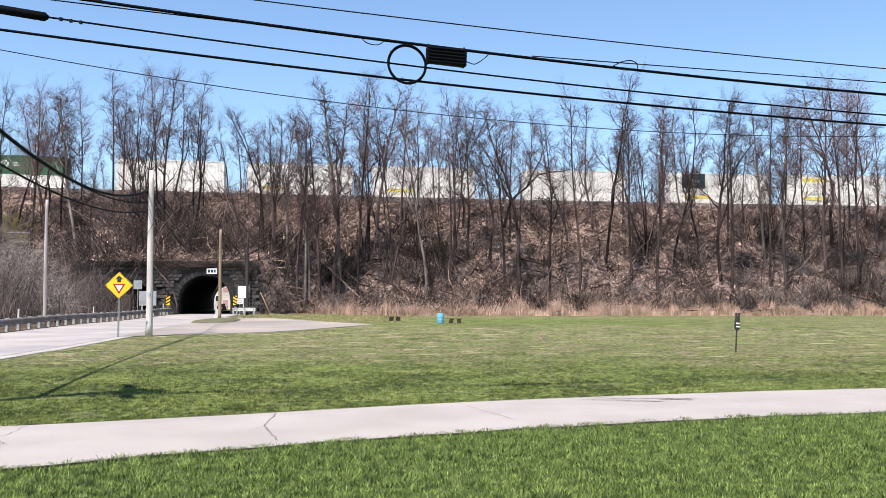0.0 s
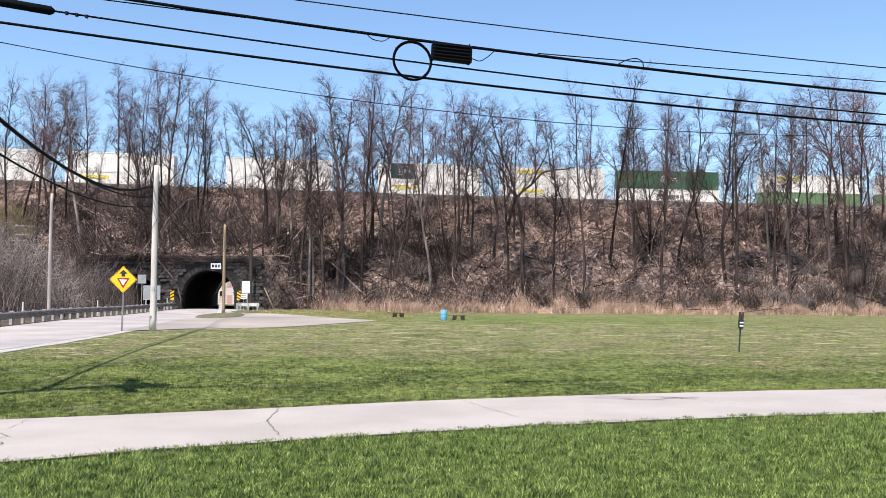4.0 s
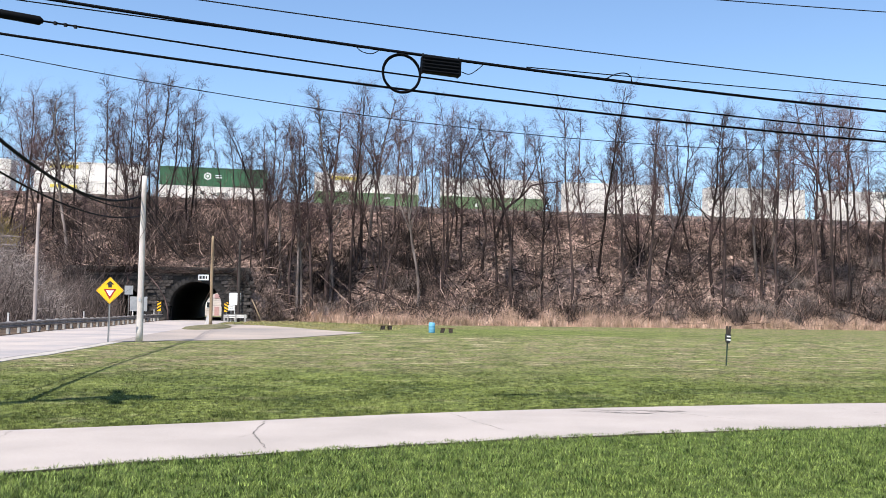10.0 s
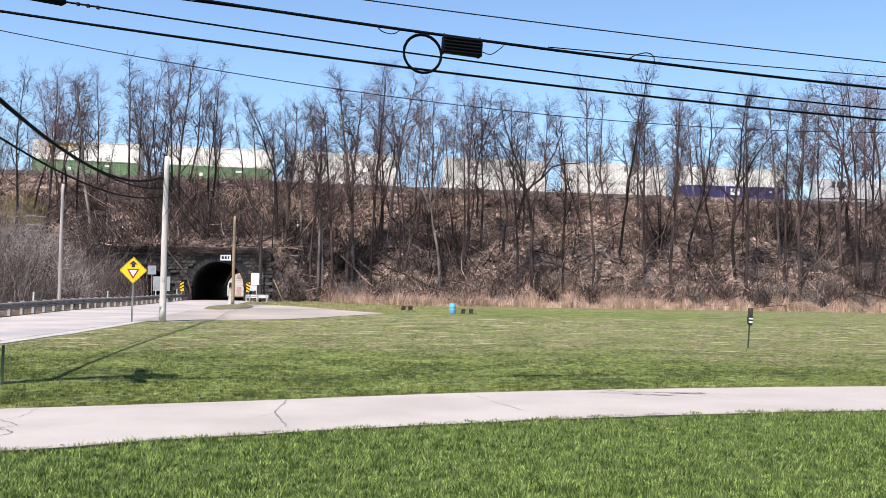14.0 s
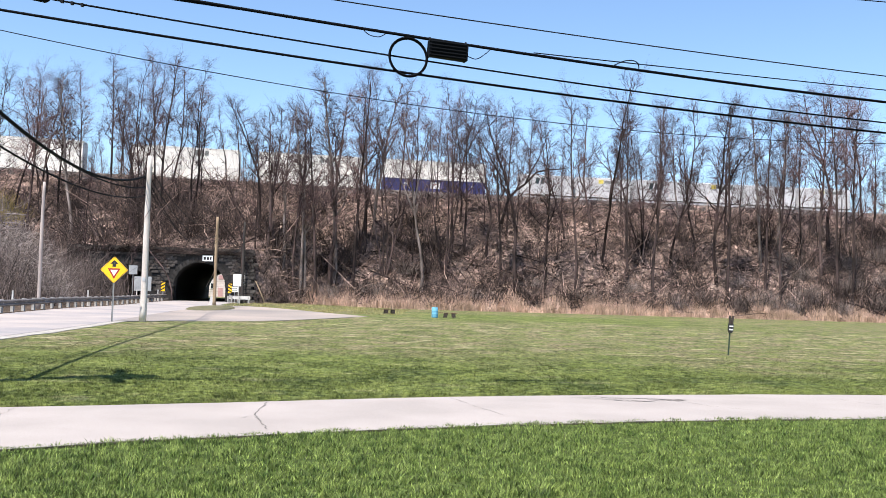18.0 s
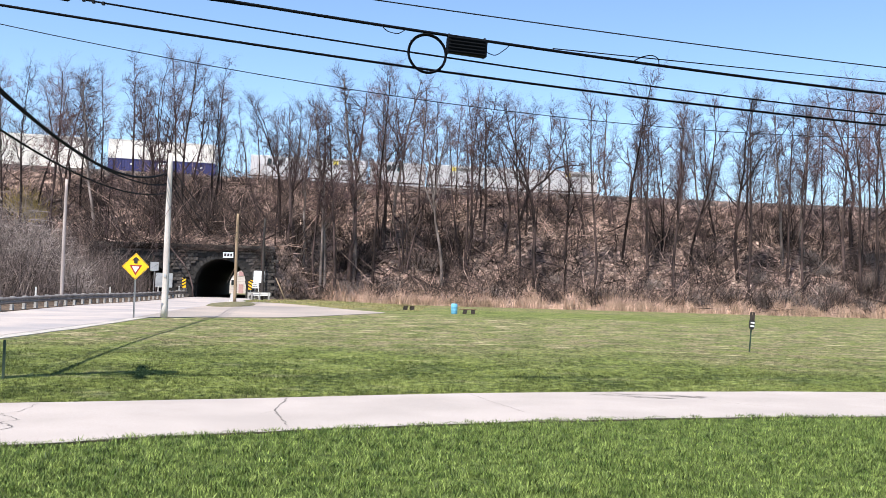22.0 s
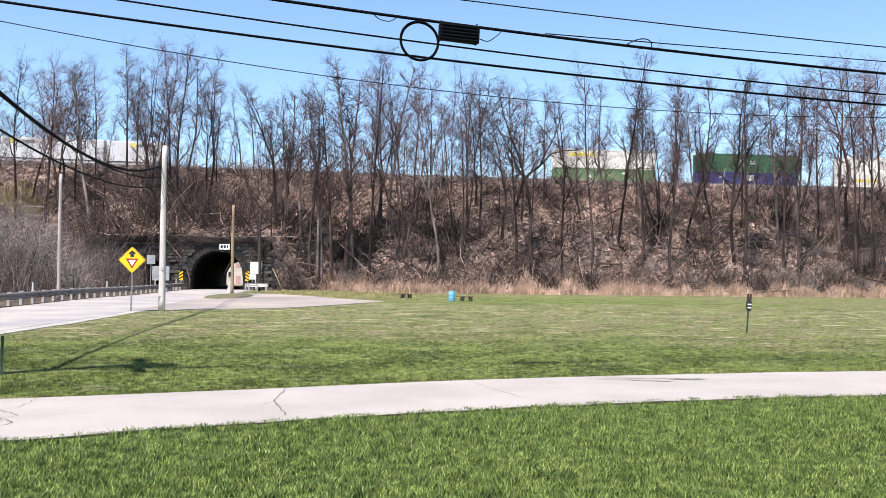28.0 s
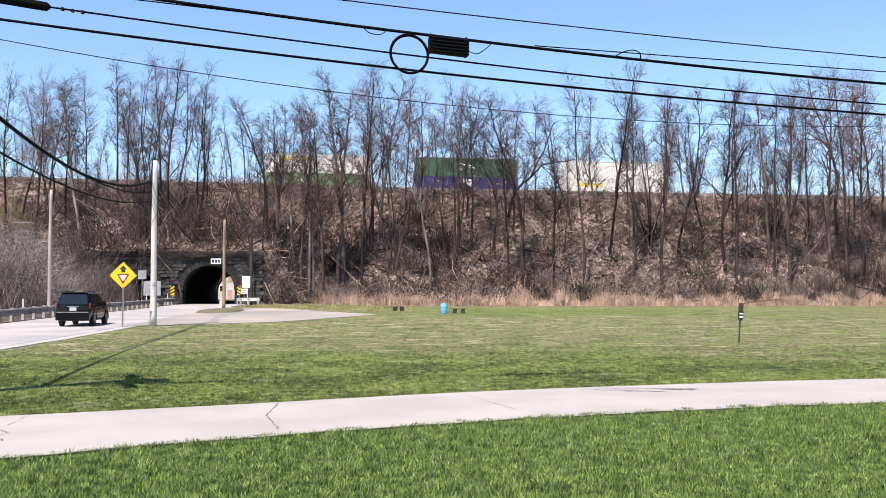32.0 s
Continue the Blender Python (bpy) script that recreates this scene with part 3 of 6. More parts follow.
    for c, r, h in ARCHES:
        for a in np.linspace(0.06, math.pi - 0.06, 21):
            ob = new("arch_stone", arch_kinds[rnd.randrange(4)])
            ob.parent = wall
            px = c + (r + 0.27) * math.cos(a)
            ob.matrix_local = Matrix.Translation((px, PORTAL_D + LEAN * px - 0.02, 0.42 + h + (r * 0.98 + 0.27) * math.sin(a))) @ Matrix.Rotation(math.pi / 2 - a, 4, "Y") @ Matrix.Diagonal((r * math.pi / 21 - 0.02, 0.26, 0.52, 1))
    return wall


build_bank()
PORTAL = build_portal()


# ---- train ----
CON_WHITE = material("container_white", (0.84, 0.79, 0.73), 0.55, var=0.10, scale=0.5, color2=(0.68, 0.635, 0.585), fine=9, piece=0.08)
CON_GREEN = material("container_green", (0.040, 0.120, 0.055), 0.5, var=0.15, scale=0.6, fine=9)
CON_PALE_GREEN = material("container_pale_green", (0.145, 0.235, 0.11), 0.55, var=0.2, scale=0.5, fine=9)
CON_BLUE = material("container_blue", (0.036, 0.036, 0.135), 0.5, var=0.2, scale=0.6, fine=9)
TRAILER_GREY = material("trailer_pale_grey", (0.58, 0.565, 0.575), 0.5, var=0.08, scale=0.6, fine=8, piece=0.08)
LOGO_YELLOW = material("logo_yellow", (0.82, 0.66, 0.12), 0.6, var=0.15, scale=2)
LOGO_DARK = material("logo_dark_teal", (0.012, 0.038, 0.045), 0.5, var=0.15, scale=2)
LOGO_GREY = material("logo_grey", (0.20, 0.21, 0.20), 0.6, var=0.15, scale=2)
LOGO_WHITE = material("logo_white", (0.75, 0.75, 0.73), 0.6, var=0.08, scale=2)
LOGO_RED = material("logo_red", (0.40, 0.06, 0.05), 0.6, var=0.1, scale=2)
CAR_STEEL = material("railcar_steel", (0.065, 0.055, 0.05), 0.7, 0.2, var=0.35, scale=1.2, fine=8)
WHEEL_STEEL = material("wheel_steel", (0.05, 0.045, 0.042), 0.6, 0.5, var=0.3, scale=4)
TYRE = material("tyre_rubber", (0.016, 0.016, 0.017), 0.85, var=0.3, scale=8)

CL, CH, CW = 16.15, 2.90, 2.59
MOVERS = []            # thing, place along the line at the start, height over the rails, offset across


def corrugated(length, height, y, pitch, depth, z0, out=-1):
    """A ribbed side sheet."""
    s = Shape()
    n = int(length / pitch)
    xs, ys = [], []
    for k in range(n):
        x = -length / 2 + k * length / n
        p = length / n
        xs += [x, x + 0.30 * p, x + 0.5 * p, x + 0.8 * p]
        ys += [0, 0, depth, depth]
    xs.append(length / 2)
    ys.append(0)
    for x, o in zip(xs, ys):
        s.v += [(x, y - out * o, z0), (x, y - out * o, z0 + height)]
    s.f = [(2 * i, 2 * i + 2, 2 * i + 3, 2 * i + 1) for i in range(len(xs) - 1)]
    return s


CON_CACHE = {}


def container(mat, label, logos=()):
    """A 53-foot box with ribbed sides, corner posts, rails, roof and doors. logos: x, z, width, height, material."""
    root = empty("freight_container")
    key = mat.name
    if key not in CON_CACHE:
        side = corrugated(CL - 0.3, CH - 0.34, -CW / 2 + 0.03, 0.42, 0.03, 0.18)
        other = corrugated(CL - 0.3, CH - 0.34, CW / 2 - 0.03, 0.42, 0.03, 0.18, 1)
        roof = Shape().box((0, 0, CH - 0.06), (CL - 0.2, CW - 0.16, 0.06))
        floor = Shape().box((0, 0, 0.12), (CL - 0.2, CW - 0.16, 0.14))
        front = corrugated(CW - 0.2, CH - 0.3, 0, 0.35, 0.04, 0.15)
        front.v = [(-CL / 2 + 0.05 + y, x, z) for x, y, z in front.v]
        door = Shape().box((CL / 2 - 0.08, 0, CH / 2), (0.06, CW / 2 - 0.14, CH - 0.34))
        post = Shape().box((0, 0, CH / 2), (0.16, 0.16, CH))
        post.box((0, 0, 0.06), (0.18, 0.18, 0.12)).box((0, 0, CH - 0.06), (0.18, 0.18, 0.12))
        mid = Shape().box((0, 0, CH / 2), (0.10, 0.05, CH - 0.2))
        beam = Shape().box((0, 0, 0.09), (CL - 0.3, 0.12, 0.18))
        cap = Shape().box((0, 0, CH - 0.09), (CL - 0.3, 0.10, 0.14))
        bar = Shape().tube([(0, 0, 0.2), (0, 0, CH - 0.2)], 0.02, 5)
        CON_CACHE[key] = {n: mesh_of(n, s, mat) for n, s in (("side_panel", side), ("side_panel_back", other), ("roof", roof), ("floor", floor), ("front_wall", front), ("door", door), ("corner_post", post), ("side_post", mid), ("bottom_rail", beam), ("top_rail", cap), ("lock_bar", bar))}
    me = CON_CACHE[key]

    def put(name, mesh, loc=(0, 0, 0)):
        ob = new(name, me[mesh])
        ob.parent, ob.location = root, loc
        return ob

    put("side_panel", "side_panel"), put("side_panel", "side_panel_back"), put("roof", "roof"), put("floor", "floor"), put("front_wall", "front_wall")
    for j in (-1, 1):
        d = put("door", "door", (0, j * (CW / 4 - 0.03), 0))
        b = new("lock_bar", me["lock_bar"])
        b.parent, b.location = d, (CL / 2 - 0.02, 0.15 * j, 0)
        put("bottom_rail", "bottom_rail", (0, j * (CW / 2 - 0.06), 0)), put("top_rail", "top_rail", (0, j * (CW / 2 - 0.05), 0))
        for x in (-CL / 2 + 0.08, CL / 2 - 0.08):
            put("corner_post", "corner_post", (x, j * (CW / 2 - 0.08), 0))
        for x in (-6.1, 6.1):
            put("side_post", "side_post", (x, j * (CW / 2 - 0.02), 0))
    for x, z, w, h, m in logos:
        part("logo_panel", Shape().box((x, -CW / 2 - 0.006, z), (w, 0.012, h)), m, root)
    return tagged(root, label, "container", "containers on the train")


def well_car():
    """A low well car: two side sills, end platforms, and a two-axle bogie at each end."""
    root = empty("well_car")
    for j in (-1, 1):
        s = Shape().box((0, j * 1.42, 0.75), (17.0, 0.10, 0.75)).box((0, j * 1.45, 1.14), (17.0, 0.16, 0.10)).box((0, j * 1.40, 0.36), (17.0, 0.20, 0.10))
        for k in range(11):
            s.box((-8 + k * 1.6, j * 1.49, 0.75), (0.10, 0.08, 0.7))
        part("side_sill", s, CAR_STEEL, root)
    part("well_floor", Shape().box((0, 0, 0.36), (17.0, 2.8, 0.08)), CAR_STEEL, root)
    for e in (-1, 1):
        part("end_platform", Shape().box((e * 9.05, 0, 1.05), (1.1, 2.6, 0.22)).box((e * 9.2, 0, 0.85), (0.5, 0.5, 0.3)), CAR_STEEL, root)
        b = part("bogie", Shape().box((e * 8.9, -0.98, 0.50), (2.2, 0.16, 0.34)).box((e * 8.9, 0.98, 0.50), (2.2, 0.16, 0.34)).box((e * 8.9, 0, 0.55), (0.4, 2.0, 0.3)), CAR_STEEL, root)
        for x in (-0.78, 0.78):
            part("wheelset", Shape().tube([(e * 8.9 + x, -0.8, 0.42), (e * 8.9 + x, -0.68, 0.42)], 0.42, 16).tube([(e * 8.9 + x, 0.68, 0.42), (e * 8.9 + x, 0.8, 0.42)], 0.42, 16).tube([(e * 8.9 + x, -0.7, 0.42), (e * 8.9 + x, 0.7, 0.42)], 0.08, 8), WHEEL_STEEL, b)
    return tagged(root, "dark low well car carrying stacked containers", "railcar", "cars of the train")


def pup_trailer(stripe, name_plate):
    """A 28-foot road trailer on a flat car."""
    L, H, W = 8.6, 3.3, 2.55
    root = empty("road_trailer")
    body = Shape()
    prof = [(-W / 2, 0.70), (W / 2, 0.70), (W / 2, 0.70 + H - 0.10), (W / 2 - 0.10, 0.70 + H), (-W / 2 + 0.10, 0.70 + H), (-W / 2, 0.70 + H - 0.10)]
    body.prism(prof, -L / 2, L / 2, "x")
    part("body", body, TRAILER_GREY, root, "pale grey box body")
    rib = mesh_of("side_rib", Shape().box((0, 0, 0.70 + H / 2), (0.04, 0.03, H - 0.3)), TRAILER_GREY)
    for k in range(13):
        ob = new("side_rib", rib)
        ob.parent, ob.location = root, (-L / 2 + 0.35 + k * 0.66, -W / 2 - 0.012, 0)
    part("bottom_rail", Shape().box((0, -W / 2 - 0.015, 0.80), (L, 0.05, 0.16)), CAR_STEEL, root)
    part("side_skirt", Shape().box((0, -W / 2 + 0.05, 0.45), (L - 0.4, 0.04, 0.50)), TRAILER_GREY, root, "pale grey side skirt")
    part("rear_door", Shape().box((L / 2 + 0.02, -0.6, 2.55), (0.05, 1.15, 2.6)).box((L / 2 + 0.02, 0.6, 2.55), (0.05, 1.15, 2.6)), TRAILER_GREY, root)
    ax = part("axle", Shape().tube([(L / 2 - 1.3, -1.1, 0.55), (L / 2 - 1.3, 1.1, 0.55)], 0.07, 8).box((L / 2 - 1.3, 0, 0.9), (1.0, 1.2, 0.4)), CAR_STEEL, root)
    for j in (-1, 1):
        part("wheel", Shape().tube([(L / 2 - 1.3, j * 0.75, 0.55), (L / 2 - 1.3, j * 1.22, 0.55)], 0.5, 18), TYRE, ax)
        part("landing_leg", Shape().box((-L / 2 + 2.2, j * 0.8, 0.6), (0.14, 0.14, 1.1)), CAR_STEEL, root)
    if stripe:
        part("logo_panel", Shape().box((stripe, -W / 2 - 0.035, 3.35), (2.9, 0.012, 0.45)), LOGO_GREY, root)
        part("logo_panel", Shape().box((stripe - 2.0, -W / 2 - 0.035, 3.38), (0.8, 0.012, 0.6)), LOGO_YELLOW, root)
    if name_plate:
        s = Shape()
        for k in range(3):
            s.box((name_plate - 0.85 + 0.85 * k, -W / 2 - 0.035, 3.05), (0.58, 0.012, 1.0), Matrix.Rotation(0.25, 3, "Y"))
        part("logo_panel", s, LOGO_DARK, root, "dark slanting lettering bars")
    return tagged(root, "pale grey short road trailer riding on a flat car", "trailer", "trailers on the train")


def flat_car(length):
    root = empty("flat_car")
    part("deck", Shape().box((0, 0, 0.96), (length, 2.6, 0.22)).box((0, 0, 0.72), (length - 3, 0.7, 0.34)), CAR_STEEL, root)
    for e in (-1, 1):
        b = part("bogie", Shape().box((e * (length / 2 - 1.6), -0.98, 0.5), (2.2, 0.16, 0.34)).box((e * (length / 2 - 1.6), 0.98, 0.5), (2.2, 0.16, 0.34)).box((e * (length / 2 - 1.6), 0, 0.6), (0.4, 2.0, 0.3)), CAR_STEEL, root)
        for x in (-0.8, 0.8):
            q = e * (length / 2 - 1.6) + x
            part("wheelset", Shape().tube([(q, -0.8, 0.42), (q, -0.68, 0.42)], 0.42, 16).tube([(q, 0.68, 0.42), (q, 0.8, 0.42)], 0.42, 16).tube([(q, -0.7, 0.42), (q, 0.7, 0.42)], 0.08, 8), WHEEL_STEEL, b)
    return tagged(root, "dark low flat car carrying road trailers", "railcar", "cars of the train")


Y_LOW = (-3.7, 2.0, 4.0, 0.5, LOGO_YELLOW)
Y_TOP = (-3.7, 2.1, 4.2, 0.55, LOGO_YELLOW)
WHITE_SET = {
    "plain": ("white ribbed freight container", ()),
    "low": ("white freight container with a yellow panel", (Y_LOW,)),
    "top": ("white freight container with a yellow upper panel", (Y_TOP,)),
    "dark": ("white freight container with a dark teal panel", ((-4.20, 1.62, 3.8, 2.35, LOGO_DARK), (-4.20, 2.25, 1.6, 0.25, LOGO_WHITE), (-4.80, 1.65, 0.32, 0.62, LOGO_WHITE), (-4.35, 1.65, 0.32, 0.62, LOGO_WHITE), (-3.90, 1.65, 0.32, 0.62, LOGO_WHITE), (-3.40, 1.65, 0.42, 0.62, LOGO_WHITE), (-4.10, 1.05, 1.9, 0.12, LOGO_WHITE), (-6.9, 2.1, 0.7, 0.25, LOGO_GREY))),
    "grey_word": ("white freight container with grey lettering bars", ((1.6, 2.1, 0.55, 0.8, LOGO_GREY), (2.4, 2.1, 0.55, 0.8, LOGO_GREY), (3.2, 2.1, 0.55, 0.8, LOGO_GREY))),
    "dark_word": ("white freight container with dark lettering bars", ((-1.6, 1.9, 0.6, 0.5, LOGO_DARK), (0.2, 1.7, 0.45, 0.55, LOGO_GREY), (0.8, 1.7, 0.45, 0.55, LOGO_GREY), (1.4, 1.7, 0.45, 0.55, LOGO_GREY), (2.0, 1.7, 0.45, 0.55, LOGO_GREY))),
}
HEX = ((0.75, 1.72, 0.9, 0.16, LOGO_WHITE), (0.80, 1.38, 1.0, 0.18, LOGO_WHITE))


def build_train():
    """Each stack: its left end at the start of the clip, the lower box, the upper box."""
    def box(kind):
        if kind in WHITE_SET:
            return container(CON_WHITE, *WHITE_SET[kind])
        if kind == "green":
            root = container(CON_GREEN, "dark green freight container with a white badge", HEX)
            for r, y, m in ((0.62, 0.014, LOGO_WHITE), (0.40, 0.020, CON_GREEN), (0.22, 0.026, LOGO_WHITE)):
                part("badge", Shape().prism([(-0.85 + r * math.sin(k * math.pi / 3), 1.55 + r * math.cos(k * math.pi / 3)) for k in range(6)], -CW / 2 - y, -CW / 2 + 0.004), m, root)
            return root
        if kind == "pale_green":
            return container(CON_PALE_GREEN, "faded green freight container", ((-2.5, 1.6, 0.5, 0.5, LOGO_WHITE), (3.2, 2.2, 0.9, 0.25, LOGO_WHITE)))
        return container(CON_BLUE, "dark blue freight container with small white marks", ((0.2, 2.0, 1.5, 1.0, LOGO_WHITE), (0.2, 2.1, 1.0, 0.3, LOGO_RED), (-4.5, 2.1, 0.4, 0.25, LOGO_WHITE), (6.0, 2.1, 0.35, 0.25, LOGO_WHITE)))
    stacks = [(-73.5, "low", "green"), (-49.9, "plain", "plain"), (-30.3, "low", "plain"), (-11.2, "low", "plain"), (12.7, "plain", "plain"), (36.0, "low", "dark"), (55.5, "low", "top"),
              (74.0, "dark_word", "green"), (97.4, "pale_green", "top"), (117.1, "pale_green", "plain"), (136.6, "plain", "plain"), (159.9, "plain", "grey_word"), (179.0, "plain", "grey_word"),
              (198.0, "blue", "plain"), (333.6, "pale_green", "top"), (356.6, "blue", "green"), (379.9, "low", "plain")]
    car = None
    for u, low, top in stacks:
        mid = u + CL / 2
        car = well_car() if car is None else copy_thing(car, Matrix())
        MOVERS.append((car, mid, 0.26))
        MOVERS.append((box(low), mid, 0.26 + 0.42))
        MOVERS.append((box(top), mid, 0.26 + 0.42 + CH + 0.012))
    flat = None
    for u, first in ((219.5, True), (237.8, True), (255.8, False)):
        flat = flat_car(18.2) if flat is None else copy_thing(flat, Matrix())
        MOVERS.append((flat, u + 8.85, 0.26))
        MOVERS.append((pup_trailer(0, -0.6 if first else 0), u + 4.3, 0.26 + 1.07 - 0.05))
        MOVERS.append((pup_trailer(1.6, 0), u + 13.4, 0.26 + 1.07 - 0.05))


build_train()


def train_x(u, t):
    """The train slows gently as it climbs away to the left."""
    return u - (11.8 * t - 0.0155 * t * t)


# ---- poles and wires ----
NEAR_POLE = (-9.6, 14.1)
NEAR_HOOK = (-8.95, 13.65)      # where the leaning pole carries its cables
WHITE_POLE = (-14.35, 46.45)
BROWN_POLE = (-19.8, 84.3)
LEFT_POLE = (-24.72, 59.0)


def utility_pole(name, at, height, r0, r1, mat, label, lean=(0.0, 0.0), extras=None):
    root = empty(name, pose(at[0], at[1], ground_z(*at) - 0.02))
    s = Shape()
    n = 14
    pts = [(math.sin(k * 0.5) * 0.015 + lean[0] * height * k / n, math.cos(k * 0.7) * 0.015 + lean[1] * height * k / n, height * k / n) for k in range(n + 1)]
    s.tube(pts, [r0 + (r1 - r0) * k / n for k in range(n + 1)], 14)
    part("pole", s, mat, root, smooth=True)
    if extras:
        extras(root, height, lean)
    return tagged(root, label, "utility pole")


def white_pole_extras(root, h, lean):
    part("ground_wire", Shape().tube([(0.13, -0.1, 0.1), (0.13, -0.1, h * 0.5), (0.10, -0.08, h - 0.4)], 0.008, 5), GUARD_POST, root)
    for z in (6.2, 6.6, 7.05):
        part("cable_clamp", Shape().box((-0.16, -0.05, z), (0.10, 0.12, 0.10)), CABLE, root)
    part("number_tag", Shape().box((0.02, -0.185, 2.1), (0.12, 0.01, 0.16)), ALUMINIUM, root)
    spiral = [(0.17 * math.cos(a), 0.17 * math.sin(a), 3.8 + a * 0.30) for a in np.linspace(0, 9, 40)]
    part("creeper", Shape().tube(spiral, 0.012, 4), TWIG, root)


def near_pole_extras(root, h, lean):
    turn = Matrix.Rotation(1.87, 3, "Z")
    x, y = lean[0] * h, lean[1] * h
    arm = part("crossarm", Shape().box((x, y - 0.16, h - 0.35), (2.9, 0.15, 0.18), turn), POLE_WOOD, root)
    for k in (-1.35, -0.7, 0.7, 1.35):
        q = turn @ Vector((k, 0, 0)) + Vector((x, y - 0.16, 0))
        part("insulator", Shape().tube([(q.x, q.y, h - 0.28), (q.x, q.y, h - 0.16), (q.x, q.y, h - 0.05)], [0.05, 0.09, 0.06], 8), ALUMINIUM, arm)
    for k in (-1, 1):
        q = turn @ Vector((k * 0.75, 0, 0)) + Vector((x, y - 0.12, 0))
        part("brace", Shape().tube([(x, y - 0.16, h - 1.0), (q.x, q.y, h - 0.40)], 0.02, 5), STEEL_POST, root)
    x += 0.42
    tank = part("transformer", Shape().tube([(x, y, h - 1.45), (x, y, h - 1.35), (x, y, h - 0.45), (x, y, h - 0.36)], [0.28, 0.36, 0.36, 0.24], 18), ALUMINIUM, root)
    for k in (-0.12, 0.12):
        part("bushing", Shape().tube([(x + k, y, h - 0.38), (x + k, y, h - 0.12)], [0.05, 0.03], 8), ALUMINIUM, tank)


utility_pole("utility_pole", WHITE_POLE, 8.15, 0.17, 0.11, POLE_WOOD, "bleached pale wooden utility pole beside the road", (0.0, 0.0), white_pole_extras)
utility_pole("utility_pole", BROWN_POLE, 7.95, 0.15, 0.11, POLE_BROWN, "brown wooden utility pole on the grass island")
utility_pole("utility_pole", LEFT_POLE, 7.95, 0.115, 0.085, GREY_POLE, "pale weathered utility pole behind the guardrail")
utility_pole("utility_pole", NEAR_POLE, 9.55, 0.25, 0.18, POLE_BROWN, "leaning wooden utility pole with crossarm and transformer", (0.12, -0.08), near_pole_extras)
VERGE_POLE = (-20.6, 100.0)
utility_pole("utility_pole", VERGE_POLE, 8.6, 0.16, 0.11, DARK_POLE, "dark tarred utility pole beside the tunnel portal")
FAR_END = (31.0, 16.5 + 0.31 * 31.0)
utility_pole("utility_pole", FAR_END, 10.0, 0.17, 0.12, POLE_BROWN, "tall wooden utility pole carrying the cables", (0.0, 0.0), near_pole_extras)


def line_y(x):
    return 16.5 + 0.31 * x


def overhead(name, a, b, c, r, label, mat=CABLE, x0=-9.0, x1=31.0, shift=0.0):
    """A cable hanging along the line of poles; its height is a parabola in x."""
    s = Shape()
    pts = [(x, line_y(x) + shift, a + b * x + c * x * x) for x in np.linspace(x0, x1, 60)]
    s.tube(pts, r, 6)
    return tagged(part(name, s, mat, None, label, True), category="cable", group="overhead cables")


overhead("overhead_cable", 6.600, -0.0252, 0.0014, 0.011, "thin dark overhead wire", WIRE_METAL)
overhead("overhead_cable", 7.62, 0.035, 0.0012, 0.010, "thin dark overhead wire", WIRE_METAL)
overhead("telephone_cable", 6.155, -0.0403, 0.0019, 0.026, "thick black lashed telephone cable bundle")
overhead("overhead_cable", 6.125, 0.0060, 0.0002, 0.010, "thin support strand beside the bundle", CABLE, 1.6, 31.0)
overhead("overhead_cable", 6.200, -0.0240, 0.0012, 0.010, "thin support strand beside the bundle", CABLE, -9.0, -2.9)
overhead("overhead_cable", 5.760, -0.0449, 0.0020, 0.015, "black overhead telephone cable")
overhead("overhead_cable", 5.504, -0.0389, 0.0019, 0.021, "thick black overhead telephone cable")
overhead("overhead_cable", 4.958, -0.0430, 0.0063, 0.007, "thin slack overhead wire", WIRE_METAL, -9.0, 16.0)


def hang(a, b, sag, r, label, mat=CABLE, n=36):
    s = Shape()
    a, b = Vector(a), Vector(b)
    s.tube([a.lerp(b, t) - Vector((0, 0, sag * 4 * t * (1 - t))) for t in np.linspace(0, 1, n)], r, 6)
    return tagged(part("overhead_cable", s, mat, None, label, True), category="cable", group="overhead cables")


WP, BP = Vector((*WHITE_POLE, 0)), Vector((*BROWN_POLE, 0))
hang((*NEAR_HOOK, 6.55), WP + Vector((-0.16, -0.05, 7.19)), 1.34, 0.048, "thick black cable hanging between poles")
hang((*NEAR_HOOK, 6.33), WP + Vector((-0.16, -0.05, 6.63)), 0.97, 0.032, "black cable hanging between poles")
hang((*NEAR_HOOK, 5.35), WP + Vector((-0.16, -0.05, 6.21)), 0.86, 0.028, "black cable hanging between poles")
hang(WP + Vector((0.12, 0.05, 7.0)), BP + Vector((0, 0, 6.6)), 1.2, 0.02, "black cable hanging between poles")
VP = Vector((*VERGE_POLE, 0))
hang(WP + Vector((0.12, 0.05, 7.4)), BP + Vector((0, 0, 7.2)), 0.9, 0.018, "black cable hanging between poles")
hang(WP + Vector((0.12, 0.05, 6.7)), BP + Vector((0, 0, 6.3)), 1.6, 0.02, "black cable hanging between poles")
for up, sag in ((6.9, 0.9), (6.4, 1.3), (6.0, 1.0)):
    hang(BP + Vector((0, 0, up)), VP + Vector((0, 0, up + 0.6)), sag, 0.022, "black cable hanging between poles")
hang(WP + Vector((0.12, 0.05, 6.4)), BP + Vector((0, 0, 6.0)), 1.3, 0.016, "black cable hanging between poles")


